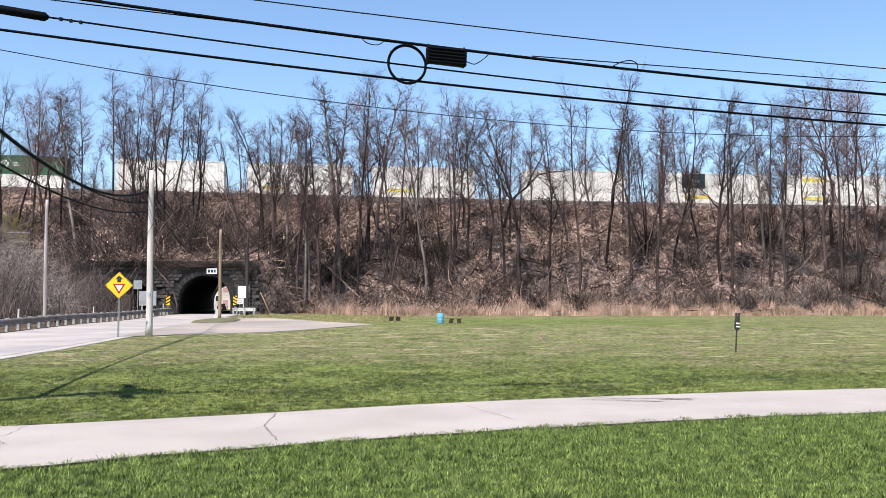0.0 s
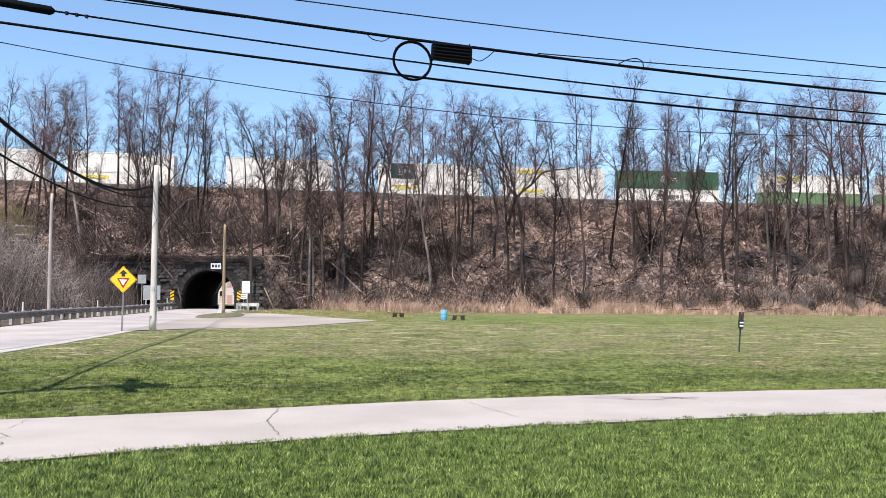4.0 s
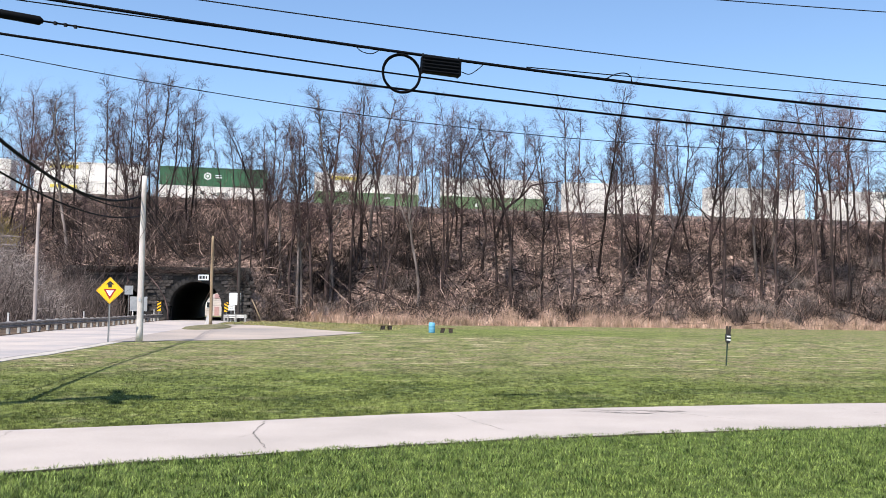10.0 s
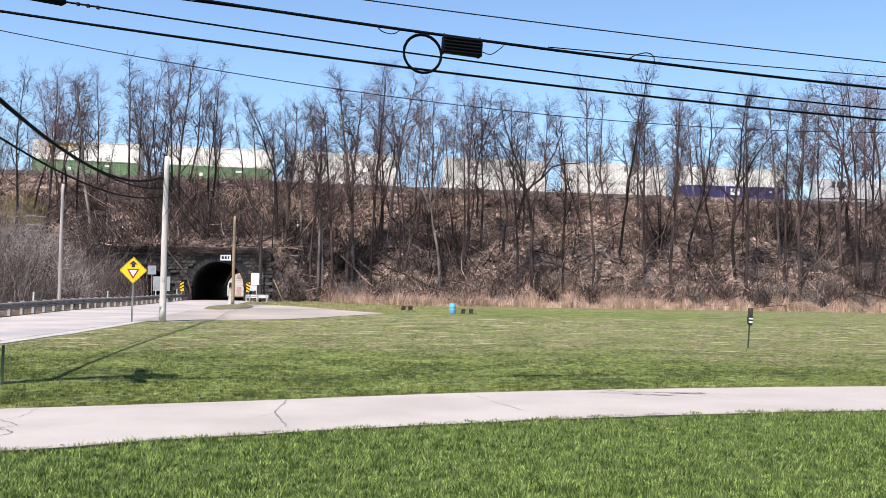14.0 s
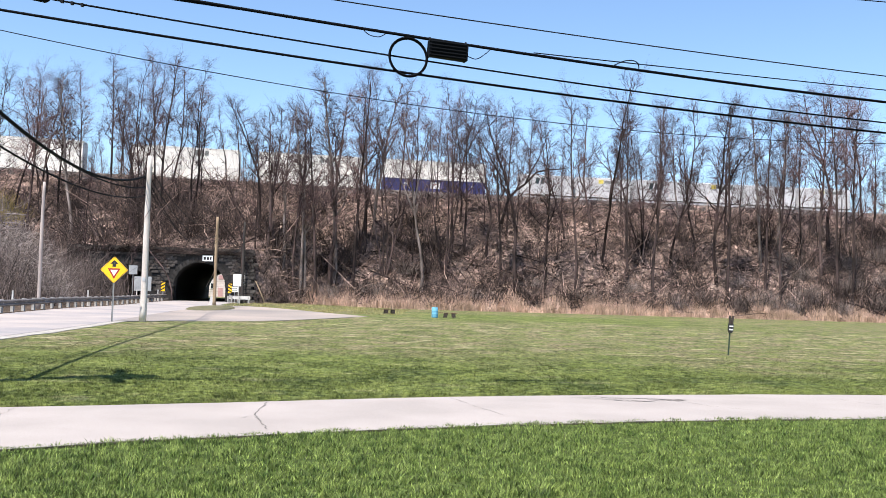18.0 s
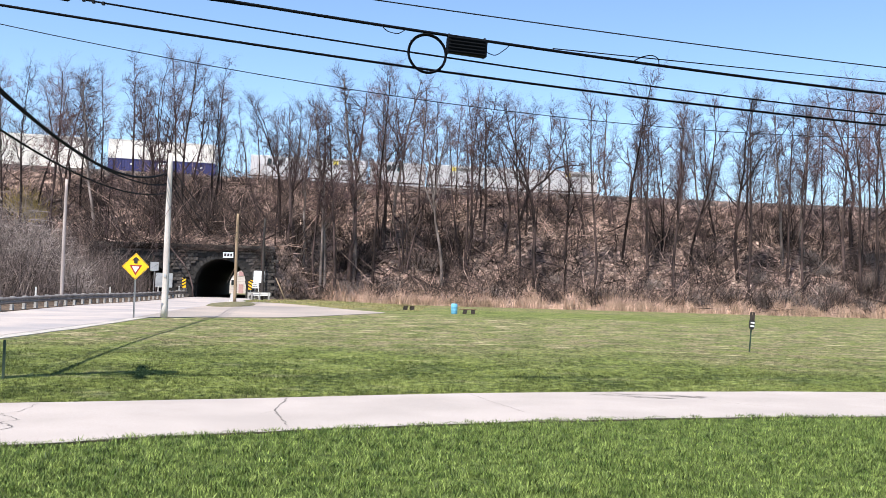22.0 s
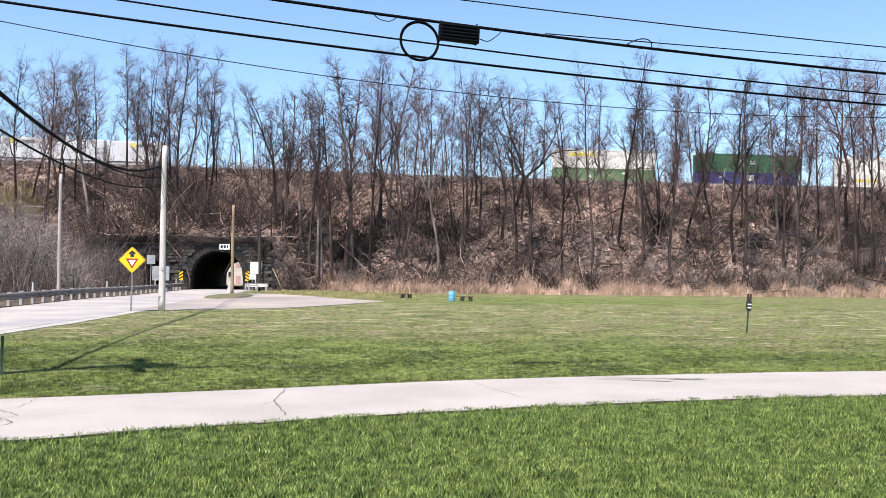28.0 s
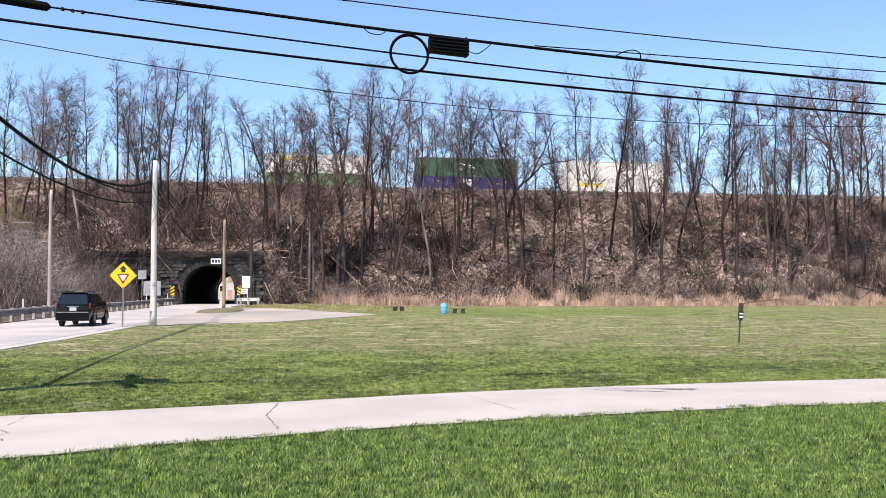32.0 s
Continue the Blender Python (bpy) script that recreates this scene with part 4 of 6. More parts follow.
def build_cable_gear():
    def at(x, z, dy=0.0):
        return Vector((x, line_y(x) + dy, z))
    turns = []
    c = at(-0.64, 5.80, -0.03)
    along = Vector((1, 0.31, -0.02)).normalized()
    for k in range(5):
        rad = 0.325 + 0.010 * (k % 3)
        off = Vector((0, -1, 0)) * (0.018 * (k - 2))
        turns.append(Shape().tube([off + along * rad * math.cos(a) + Vector((0, 0, 1)) * rad * 1.0 * math.sin(a) for a in np.linspace(0, 2 * math.pi, 40)], 0.013, 6, False))
    coil = empty("cable_coil", Matrix.Translation(c))
    for s in turns:
        part("winding", s, CABLE, coil, smooth=True)
    for a in (0.5, 1.57, 2.6, 3.9, 5.5):
        p = along * 0.335 * math.cos(a) + Vector((0, 0, 0.335 * math.sin(a)))
        part("tie", Shape().box(p, (0.03, 0.12, 0.03)), CABLE, coil)
    tagged(coil, "round coil of spare black cable hung from the bundle", "cable coil")
    amp = empty("splice_case", Matrix.Translation(at(0.04, 5.985, -0.02)))
    body = Shape()
    turn = Matrix.Rotation(math.atan(0.31), 3, "Z") @ Matrix.Rotation(0.04, 3, "Y")
    body.box((0, 0, 0), (0.66, 0.17, 0.27), turn)
    for k in range(5):
        z = 0.12 - 0.06 * k
        body.tube([along * -0.335 + Vector((0, -0.085, z)), along * 0.335 + Vector((0, -0.085, z))], 0.022, 8)
    part("case_body", body, CABLE, amp)
    for e in (-1, 1):
        part("end_cap", Shape().box(along * 0.335 * e, (0.03, 0.19, 0.30), turn), CABLE, amp)
    for e in (-1, 1):
        part("hanger", Shape().box(along * 0.33 * e + Vector((0, 0, 0.14)), (0.03, 0.04, 0.12)), WIRE_METAL, amp)
    tagged(amp, "ribbed black cable splice case hung from the bundle", "splice case")

    def curl(pts, r, label):
        tagged(part("cable_loop", Shape().tube([at(x, z, -0.02) for x, z in spline(pts, 0.02)], r, 6), CABLE, None, label, True), category="cable")
    curl([(0.40, 5.93), (0.55, 5.90), (0.70, 6.0), (0.82, 6.12)], 0.008, "short loose cable tail beside the splice case")
    curl([(-1.42, 6.20), (-1.32, 6.12), (-1.15, 6.10), (-1.02, 6.18)], 0.008, "short slack loop under the bundle")
    curl([(3.15, 6.07), (3.32, 6.16), (3.50, 6.20), (3.62, 6.15), (3.64, 6.04)], 0.010, "slack cable loop standing over the bundle")
    curl([(3.15, 6.07), (3.30, 6.03), (3.42, 6.01)], 0.010, "slack cable tail beside the bundle")
    s = Shape()
    s.tube([at(-8.2, 6.30), at(-8.15, 6.30), at(-6.22, 6.115), at(-6.17, 6.11)], [0.03, 0.07, 0.07, 0.03], 12)
    tagged(part("splice_tube", s, CABLE, None, "long black tubular cable splice", True), category="splice case")
    for k in range(3):
        tagged(part("cable_clip", Shape().box(at(-6.0 + 0.14 * k, 6.098 - 0.012 * k), (0.04, 0.05, 0.05)), WIRE_METAL, None, "small metal clip on the cable"), category="clip")


build_cable_gear()


# ---- road signs and guardrail ----
def rounded(w, h, r, n=5):
    pts = []
    for cx, cz, a0 in ((w / 2 - r, h / 2 - r, 0), (-w / 2 + r, h / 2 - r, 90), (-w / 2 + r, -h / 2 + r, 180), (w / 2 - r, -h / 2 + r, 270)):
        pts += [(cx + r * math.cos(radians(a0 + 90 * k / n)), cz + r * math.sin(radians(a0 + 90 * k / n))) for k in range(n + 1)]
    return pts


def diamond(w, r):
    c = math.sqrt(0.5)
    return [(c * (x - z), c * (x + z)) for x, z in rounded(w, w, r)]


def build_signs():
    x, y = -15.45, 45.3
    sign = empty("road_sign", pose(x, y, ground_z(x, y), 0, 0, 6))
    post = Shape()
    post.box((0, 0.03, 1.5), (0.07, 0.006, 3.0)).box((-0.035, 0.015, 1.5), (0.006, 0.03, 3.0)).box((0.035, 0.015, 1.5), (0.006, 0.03, 3.0))
    part("post", post, STEEL_POST, sign, "grey steel channel post")
    z = 2.48
    face = part("panel", Shape().prism([(a, b + z) for a, b in diamond(0.915, 0.05)], -0.012, -0.016 + 0.010), ALUMINIUM, sign)
    part("yellow_face", Shape().prism([(a, b + z) for a, b in diamond(0.91, 0.05)], -0.0165, -0.013), SIGN_YELLOW, face, "bright yellow diamond face")
    edge = Shape()
    o, i = diamond(0.875, 0.045), diamond(0.85, 0.04)
    n = len(o)
    edge.v = [(a, -0.0185, b + z) for a, b in o] + [(a, -0.0185, b + z) for a, b in i]
    edge.f = [(k, (k + 1) % n, n + (k + 1) % n, n + k) for k in range(n)]
    part("black_border", edge, SIGN_BLACK, face)
    part("arrow", Shape().prism([(-0.20, z + 0.28), (0.0, z + 0.47), (0.20, z + 0.28), (0.085, z + 0.28), (0.085, z + 0.14), (-0.085, z + 0.14), (-0.085, z + 0.28)], -0.020, -0.0175), SIGN_BLACK, face, "black upward arrow")
    part("red_triangle", Shape().prism([(-0.30, z + 0.07), (0.30, z + 0.07), (0.0, z - 0.43)], -0.020, -0.0175), SIGN_RED, face, "red yield triangle")
    part("white_triangle", Shape().prism([(-0.175, z), (0.175, z), (0.0, z - 0.29)], -0.0225, -0.0205), SIGN_WHITE, face)
    for b in (0.32, -0.52):
        part("bolt", Shape().tube([(0, -0.026, z + b), (0, -0.016, z + b)], 0.014, 8), STEEL_POST, sign)
    tagged(sign, "yellow diamond yield-ahead sign on a steel post", "road sign")

    def board(x, y, w, h, top, label, back=True, turn=0, mat=SIGN_WHITE, lines=0):
        z0 = ground_z(x, y)
        b = empty("sign_board", pose(x, y, z0, 0, 0, turn))
        part("post", Shape().box((-w * 0.0, 0.03, top / 2), (0.07, 0.05, top)), WHITE_POST if not back else STEEL_POST, b)
        part("panel", Shape().prism([(a, c + top - h / 2) for a, c in rounded(w, h, 0.04)], -0.02, 0.0), mat, b)
        for k in range(lines):
            part("lettering_bar", Shape().box((0, -0.025, top - h * (k + 0.8) / (lines + 0.6)), (w * 0.7, 0.006, h * 0.1)), SIGN_BLACK, b)
        return tagged(b, label, "road sign")
    board(-29.5, 95.0, 1.7, 1.45, 2.5, "grey back of a rectangular road sign", True, 2, SHADED_SIGN_BACK)
    board(-31.0, 96.5, 0.85, 0.9, 3.6, "grey back of a small road sign", True, 2, SHADED_SIGN_BACK)
    board(-21.0, 100.0, 1.15, 1.25, 3.05, "white rectangular sign on a post beside the tunnel", False, 0)
    board(-21.8, 102.0, 0.75, 0.55, 1.75, "small white sign with dark lettering bars", False, 0, SIGN_WHITE, 2)
    for x, y, up in ((-29.2, 101.0, 1), (-22.2, 101.5, -1)):
        m = empty("hazard_marker", pose(x, y, ground_z(x, y)))
        part("post", Shape().box((0, 0.03, 0.9), (0.06, 0.04, 1.8)), STEEL_POST, m)
        p = part("panel", Shape().box((0, 0, 1.55), (0.42, 0.012, 1.0)), SIGN_YELLOW, m, "yellow panel with black slanting stripes")
        for k in range(3):
            zc = 1.20 + 0.34 * k
            part("stripe", Shape().prism([(-0.21, zc - 0.08 * up), (0.21, zc + 0.16 * up), (0.21, zc + 0.16 * up + 0.16), (-0.21, zc - 0.08 * up + 0.16)], -0.011, -0.008), SIGN_BLACK, p)
        tagged(m, "yellow and black striped hazard marker beside the tunnel mouth", "hazard marker")
    c = empty("clearance_sign", pose(-25.7, PORTAL_D + LEAN * -25.7 - 0.42, 5.28))
    part("panel", Shape().box((0, 0, 0), (1.15, 0.02, 0.62)), SIGN_WHITE, c)
    for k, (a, w) in enumerate(((-0.32, 0.25), (0.02, 0.25), (0.33, 0.18))):
        part("lettering_bar", Shape().box((a, -0.014, 0.0), (w, 0.006, 0.32)), SIGN_BLACK, c)
    tagged(c, "small white clearance sign over the tunnel arch", "road sign")


build_signs()


def build_guardrail():
    def w_beam(pts, z):
        prof = [(0.0, -0.18), (0.08, -0.13), (0.08, -0.07), (0.0, -0.02), (0.0, 0.02), (0.08, 0.07), (0.08, 0.13), (0.0, 0.18)]
        s = Shape()
        for x, y in pts:
            for o, h in prof:
                s.v.append((x + o, y, ground_z(x, y) + z + h))
        for i in range(len(pts) - 1):
            for k in range(7):
                a = i * 8 + k
                s.f.append((a, a + 1, a + 9, a + 8))
        return s
    post = mesh_of("post", Shape().box((0, 0, 0.36), (0.15, 0.20, 0.78)).box((0.10, 0, 0.58), (0.10, 0.12, 0.32)), GUARD_POST)
    y = 8.0
    k = 0
    while y < 103:
        y1 = min(y + 7.62, 103.5)
        rail = empty("guardrail", Matrix())
        ys = np.linspace(y, y1, 5)
        part("rail_beam", w_beam([(road_edge(1, q) - 0.55, q) for q in ys], 0.53), GUARD_BEAM, rail, "weathered steel beam")
        for q in (y + 0.4, y + 2.3, y + 4.2, y + 6.1):
            if q < y1:
                ob = new("post", post)
                ob.parent, ob.location = rail, (road_edge(1, q) - 0.68, q, ground_z(road_edge(1, q), q))
        tagged(rail, "weathered dark steel guardrail on short pale posts", "guardrail", "guardrail along the road")
        y = y1
    for q in (55.0, 72.0, 90.0, 101.0):
        x = road_edge(1, q) - 1.0
        d = empty("marker_post", pose(x, q, ground_z(x, q)))
        part("stake", Shape().box((0, 0, 0.6), (0.09, 0.05, 1.2)), WHITE_POST, d)
        part("reflector", Shape().box((0, -0.028, 1.08), (0.07, 0.006, 0.10)), ALUMINIUM, d)
        tagged(d, "slim white marker post behind the guardrail", "marker post", "marker posts")
    # short guardrail on the field side of the tunnel mouth, and a white concrete block
    short = empty("guardrail", Matrix())
    pts = [(-22.3, 101.5), (-21.6, 100.0), (-20.6, 99.2), (-19.6, 99.0)]
    part("rail_beam", w_beam(pts, 0.62), WHITE_POST, short, "pale curved steel beam")
    for x, y in pts:
        ob = new("post", post)
        ob.parent, ob.location = short, (x - 0.1, y + 0.12, ground_z(x, y))
    tagged(short, "short pale guardrail curving away from the tunnel", "guardrail")
    b = Shape().prism([(-0.30, 0), (0.30, 0), (0.22, 0.28), (0.13, 0.8), (-0.13, 0.8), (-0.22, 0.28)], -1.0, 1.0)
    ob = part("concrete_barrier", b, WHITE_POST, None, "short white concrete barrier block")
    ob.matrix_world = pose(-21.0, 88.5, ground_z(-21.0, 88.5), 0, 0, 14)
    tagged(ob, category="barrier")


build_guardrail()


# ---- things on the field ----
BLUE_PLASTIC = material("blue_plastic", (0.14, 0.40, 0.58), 0.5, var=0.12, scale=3)
DARK_WOOD = material("dark_weathered_wood", (0.055, 0.04, 0.032), 0.85, var=0.4, scale=3, fine=15, stretch=(1, 6, 6))
BROWN_WOOD = material("brown_wood", (0.17, 0.10, 0.06), 0.85, var=0.3, scale=3, fine=15)
BLACK_PLASTIC = plain("black_plastic", (0.015, 0.015, 0.016), 0.5)


def build_field_things():
    x, y = -0.2, 67.5
    b = empty("barrel", pose(x, y, ground_z(x, y)) @ Matrix.Scale(0.87, 4))
    prof = [(0.0, 0.22), (0.02, 0.25), (0.10, 0.262), (0.28, 0.262), (0.30, 0.272), (0.32, 0.262), (0.54, 0.262), (0.56, 0.272), (0.58, 0.262), (0.74, 0.262), (0.80, 0.245), (0.82, 0.22)]
    part("drum", Shape().tube([(0, 0, z) for z, r in prof], [r for z, r in prof], 24), BLUE_PLASTIC, b, smooth=True)
    part("lid", Shape().tube([(0, 0, 0.815), (0, 0, 0.85), (0, 0, 0.86)], [0.23, 0.23, 0.18], 24), BLUE_PLASTIC, b)
    part("bung", Shape().tube([(0.1, 0, 0.86), (0.1, 0, 0.89)], 0.035, 10), BLACK_PLASTIC, b)
    tagged(b, "light blue plastic barrel standing on the grass", "barrel")
    for x, y, turn in ((-4.0, 78.5, 20), (0.85, 69.0, 5)):
        s = empty("bench", pose(x, y, ground_z(x, y), 0, 0, turn))
        L = 1.3 if x > 0 else 1.15
        for k in range(3):
            part("seat_board", Shape().box((-0.08, -0.16 + 0.16 * k, 0.335), (L, 0.14, 0.045)), BROWN_WOOD, s)
        for e in (-1, 1):
            c = e * 0.27
            part("leg", Shape().prism([(c - 0.13 + 0.05 * e, 0.0), (c + 0.13 + 0.05 * e, 0.0), (c + 0.16, 0.313), (c - 0.10, 0.313)], -0.2, 0.2), DARK_WOOD, s)
        tagged(s, "low brown plank bench on two dark splayed legs", "bench", "benches on the field")
    x, y = 9.92, 32.4
    p = empty("field_post", pose(x, y, 0, 0, 3.5, 0))
    part("stake", Shape().box((0, 0, 0.55), (0.05, 0.012, 1.1)).box((0, 0.02, 0.55), (0.012, 0.04, 1.1)), GREEN_POST, p, "dark green steel fence stake")
    for x0, tilt in ((-0.035, -0.05), (0.05, 0.04)):
        part("slat", Shape().box((x0, -0.02, 1.20), (0.055, 0.09, 0.30), Matrix.Rotation(tilt, 3, "Y")), DARK_WOOD, p, "dark brown weathered slat")
    part("clamp", Shape().prism([(-0.03, 0.76), (0.05, 0.76), (0.085, 0.86), (0.085, 1.07), (-0.07, 1.07), (-0.07, 0.86)], -0.09, 0.06), BLACK_PLASTIC, p, "black tapering clamp")
    for z in (0.99, 0.88):
        part("white_band", Shape().box((0.008, -0.03, z), (0.13, 0.135, 0.045)), SIGN_WHITE, p)
    tagged(p, "slim green stake with banded brown slats on top", "post")
    x, y = -7.62, 16.0
    p = empty("field_post", pose(x, y, 0))
    part("stake", Shape().box((0, 0, 0.30), (0.045, 0.012, 0.72)).box((0, 0.02, 0.30), (0.012, 0.045, 0.72)), GREEN_POST, p)
    tagged(p, "bare dark steel stake in the lawn", "post")


build_field_things()


HOUSE_WALL = material("pale_siding", (0.70, 0.62, 0.58), 0.8, var=0.12, scale=0.6, fine=8)
ROOF_RED = material("faded_red_roof", (0.34, 0.20, 0.18), 0.85, var=0.25, scale=1.0, fine=10)


def build_far_house():
    """A pale house seen through the tunnel."""
    h = empty("house", pose(-47.5, 208, 0.3, 0, 0, 10))
    part("wall", Shape().box((0, 0, 3.6), (16, 7, 7.2)), HOUSE_WALL, h, "pale siding walls")
    for k in range(19):
        part("siding_board", Shape().box((0, -3.52, 0.3 + 0.36 * k), (16, 0.06, 0.02)), HOUSE_WALL, h)
    part("roof", Shape().prism([(-4.1, 7.2), (4.1, 7.2), (0, 9.8)], -8.4, 8.4, "x"), ROOF_RED, h, "faded red roof")
    for x in (-4.5, -1.5, 1.6, 4.4):
        w = part("window", Shape().box((x, -3.55, 2.5), (1.1, 0.1, 1.3)), SIGN_WHITE, h)
        part("pane", Shape().box((x, -3.61, 2.5), (0.9, 0.03, 1.1)), CAR_GLASS_DARK, w)
    part("door", Shape().box((0.1, -3.55, 1.1), (0.95, 0.1, 2.1)), DOOR_PINK, h)
    for x, z, w, q in ((-3.0, 4.6, 2.2, 1.2), (0.4, 4.4, 1.6, 0.9), (3.0, 4.8, 2.0, 1.1)):
        part("sign_panel", Shape().box((x, -3.56, z), (w, 0.06, q)), DOOR_PINK, h)
    tagged(h, "pale sided house with a red roof beyond the tunnel", "house")


DOOR_PINK = material("faded_pink", (0.55, 0.33, 0.32), 0.8, var=0.2, scale=1)
CAR_GLASS_DARK = plain("window_glass", (0.03, 0.035, 0.04), 0.1)
build_far_house()


# ---- the car ----
CAR_PAINT = material("black_car_paint", (0.004, 0.004, 0.005), 0.10, 0.0, var=0.15, scale=2, spec=0.22)
CAR_GLASS = material("dark_car_glass", (0.008, 0.009, 0.011), 0.06, var=0.1, scale=2, spec=0.8)
CHROME = plain("chrome", (0.32, 0.32, 0.32), 0.3, 0.8)
RIM = plain("alloy_rim", (0.16, 0.16, 0.165), 0.4, 0.6)
TAIL_RED = plain("tail_lamp_red", (0.11, 0.006, 0.006), 0.3)
PLATE = plain("plate_white", (0.42, 0.42, 0.42), 0.5)


def build_car():
    """A mid-size sport utility vehicle; x is across, y forward, the origin between the rear wheels on the road."""
    car = empty("suv")
    W = 0.93
    # body sections along its length: y, half width, belt height, under height
    s = Shape()
    sec = [(-0.98, 0.80, 1.02, 0.52), (-0.90, 0.91, 1.06, 0.40), (-0.45, W, 1.07, 0.36), (0.6, W, 1.06, 0.30), (2.0, W, 1.05, 0.30), (2.7, W, 1.06, 0.34), (3.3, 0.92, 1.02, 0.36), (3.72, 0.86, 0.92, 0.36), (3.86, 0.74, 0.78, 0.46)]
    for y, w, zt, zb in sec:
        s.v += [(-w * 0.93, y, zb), (w * 0.93, y, zb), (w, y, zb + 0.16), (w, y, zt - 0.18), (w * 0.96, y, zt), (w * 0.5, y, zt + 0.03), (-w * 0.5, y, zt + 0.03), (-w * 0.96, y, zt), (-w, y, zt - 0.18), (-w, y, zb + 0.16)]
    n = 10
    for i in range(len(sec) - 1):
        s.f += [(i * n + k, i * n + (k + 1) % n, (i + 1) * n + (k + 1) % n, (i + 1) * n + k) for k in range(n)]
    s.f += [tuple(range(n)), tuple(reversed(range((len(sec) - 1) * n, len(sec) * n)))]
    part("body", s, CAR_PAINT, car, "glossy black body", True)
    g = Shape()
    cab = [(-0.93, 2.62, 1.05, 0.86), (-0.83, 2.25, 1.32, 0.79), (-0.70, 1.75, 1.64, 0.71), (-0.58, 1.55, 1.70, 0.62)]
    for y0, y1, z, w in cab:
        g.v += [(-w, y0, z), (w, y0, z), (w, y1, z), (-w, y1, z)]
    for i in range(len(cab) - 1):
        g.f += [(i * 4 + k, i * 4 + (k + 1) % 4, i * 4 + 4 + (k + 1) % 4, i * 4 + 4 + k) for k in range(4)]
    g.f += [(0, 3, 2, 1), (12, 13, 14, 15)]
    part("cabin", g, CAR_PAINT, car, "black roof and pillars")

    def pane(name, pts, label=""):
        q = Shape()
        c = sum((Vector(p) for p in pts), Vector()) / len(pts)
        nrm = (Vector(pts[1]) - Vector(pts[0])).cross(Vector(pts[2]) - Vector(pts[1])).normalized()
        if nrm.dot(c - Vector((0, 0.8, 1.2))) < 0:
            nrm = -nrm
        q.add([Vector(p) + nrm * 0.012 for p in pts] + [Vector(p) + nrm * 0.002 for p in pts], [(0, 1, 2, 3), (0, 4, 5, 1), (1, 5, 6, 2), (2, 6, 7, 3), (3, 7, 4, 0)])
        part(name, q, CAR_GLASS, car, label)
    pane("rear_window", [(-0.76, -0.915, 1.09), (0.76, -0.915, 1.09), (0.66, -0.715, 1.60), (-0.66, -0.715, 1.60)], "dark sloping rear window")
    for sg in (-1, 1):
        def side(y, z):
            t = (z - 1.05) / 0.59
            return (sg * (0.86 - 0.15 * t), y, z)
        pane("side_window", [side(-0.72, 1.11), side(0.02, 1.11), side(0.02, 1.56), side(-0.55, 1.56)])
        pane("side_window", [side(0.12, 1.11), side(1.05, 1.11), side(1.05, 1.56), side(0.12, 1.56)])
        pane("side_window", [side(1.15, 1.11), side(2.28, 1.11), side(1.78, 1.56), side(1.15, 1.56)])
        part("tail_lamp", Shape().box((sg * 0.86, -0.915, 1.02), (0.09, 0.13, 0.27)), TAIL_RED, car, "tall red tail lamp")
        part("mirror", Shape().box((sg * 1.02, 1.95, 1.14), (0.20, 0.10, 0.18)), CAR_PAINT, car)
        part("roof_rail", Shape().tube([(sg * 0.58, -0.4, 1.73), (sg * 0.58, 1.4, 1.73)], 0.02, 6), CAR_PAINT, car)
        part("side_moulding", Shape().box((sg * 0.935, 0.9, 0.62), (0.02, 2.3, 0.07)), CHROME, car)
        for y in (0.0, 2.85):
            wh = part("wheel", Shape().tube([(sg * 0.70, y, 0.37), (sg * 0.73, y, 0.37), (sg * 0.91, y, 0.37), (sg * 0.94, y, 0.37)], [0.33, 0.37, 0.37, 0.33], 28), TYRE, car)
            rim = Shape().tube([(sg * 0.93, y, 0.37), (sg * 0.950, y, 0.37)], [0.24, 0.22], 24)
            for k in range(5):
                a = 2 * math.pi * k / 5
                rim.box((sg * 0.953, y + 0.12 * math.cos(a), 0.37 + 0.12 * math.sin(a)), (0.02, 0.22, 0.05), Matrix.Rotation(a, 3, "X"))
            part("rim", rim, RIM, wh)
            part("wheel_arch", Shape().tube([(sg * 0.932, y + 0.44 * math.cos(a), 0.37 + 0.44 * math.sin(a)) for a in np.linspace(-0.15, math.pi + 0.15, 14)], 0.035, 6), CAR_PAINT, car)
            part("door_handle", Shape().box((sg * 0.945, 0.35 + y * 0.35, 0.92), (0.03, 0.16, 0.03)), CHROME, car)
    part("rear_bumper", Shape().box((0, -1.02, 0.50), (1.78, 0.16, 0.40)).box((0, -1.0, 0.71), (1.70, 0.14, 0.05)), CAR_PAINT, car)
    part("bumper_trim", Shape().box((0, -1.09, 0.70), (1.66, 0.02, 0.03)), CHROME, car)
    part("tailgate_strip", Shape().box((0, -0.99, 0.985), (0.62, 0.02, 0.035)), CHROME, car)
    part("number_plate", Shape().box((0, -0.985, 0.86), (0.36, 0.02, 0.17)), PLATE, car, "pale plate with no legible marks")
    part("spoiler", Shape().box((0, -0.70, 1.68), (1.30, 0.26, 0.05)), CAR_PAINT, car)
    part("rear_wiper", Shape().box((0.05, -0.90, 1.16), (0.5, 0.02, 0.025), Matrix.Rotation(0.12, 3, "Y")), BLACK_PLASTIC, car)
    part("exhaust", Shape().tube([(0.45, -1.05, 0.33), (0.45, -0.7, 0.33)], 0.035, 8), CHROME, car)
    part("underbody", Shape().box((0, 1.4, 0.34), (1.5, 4.2, 0.14)), BLACK_PLASTIC, car)
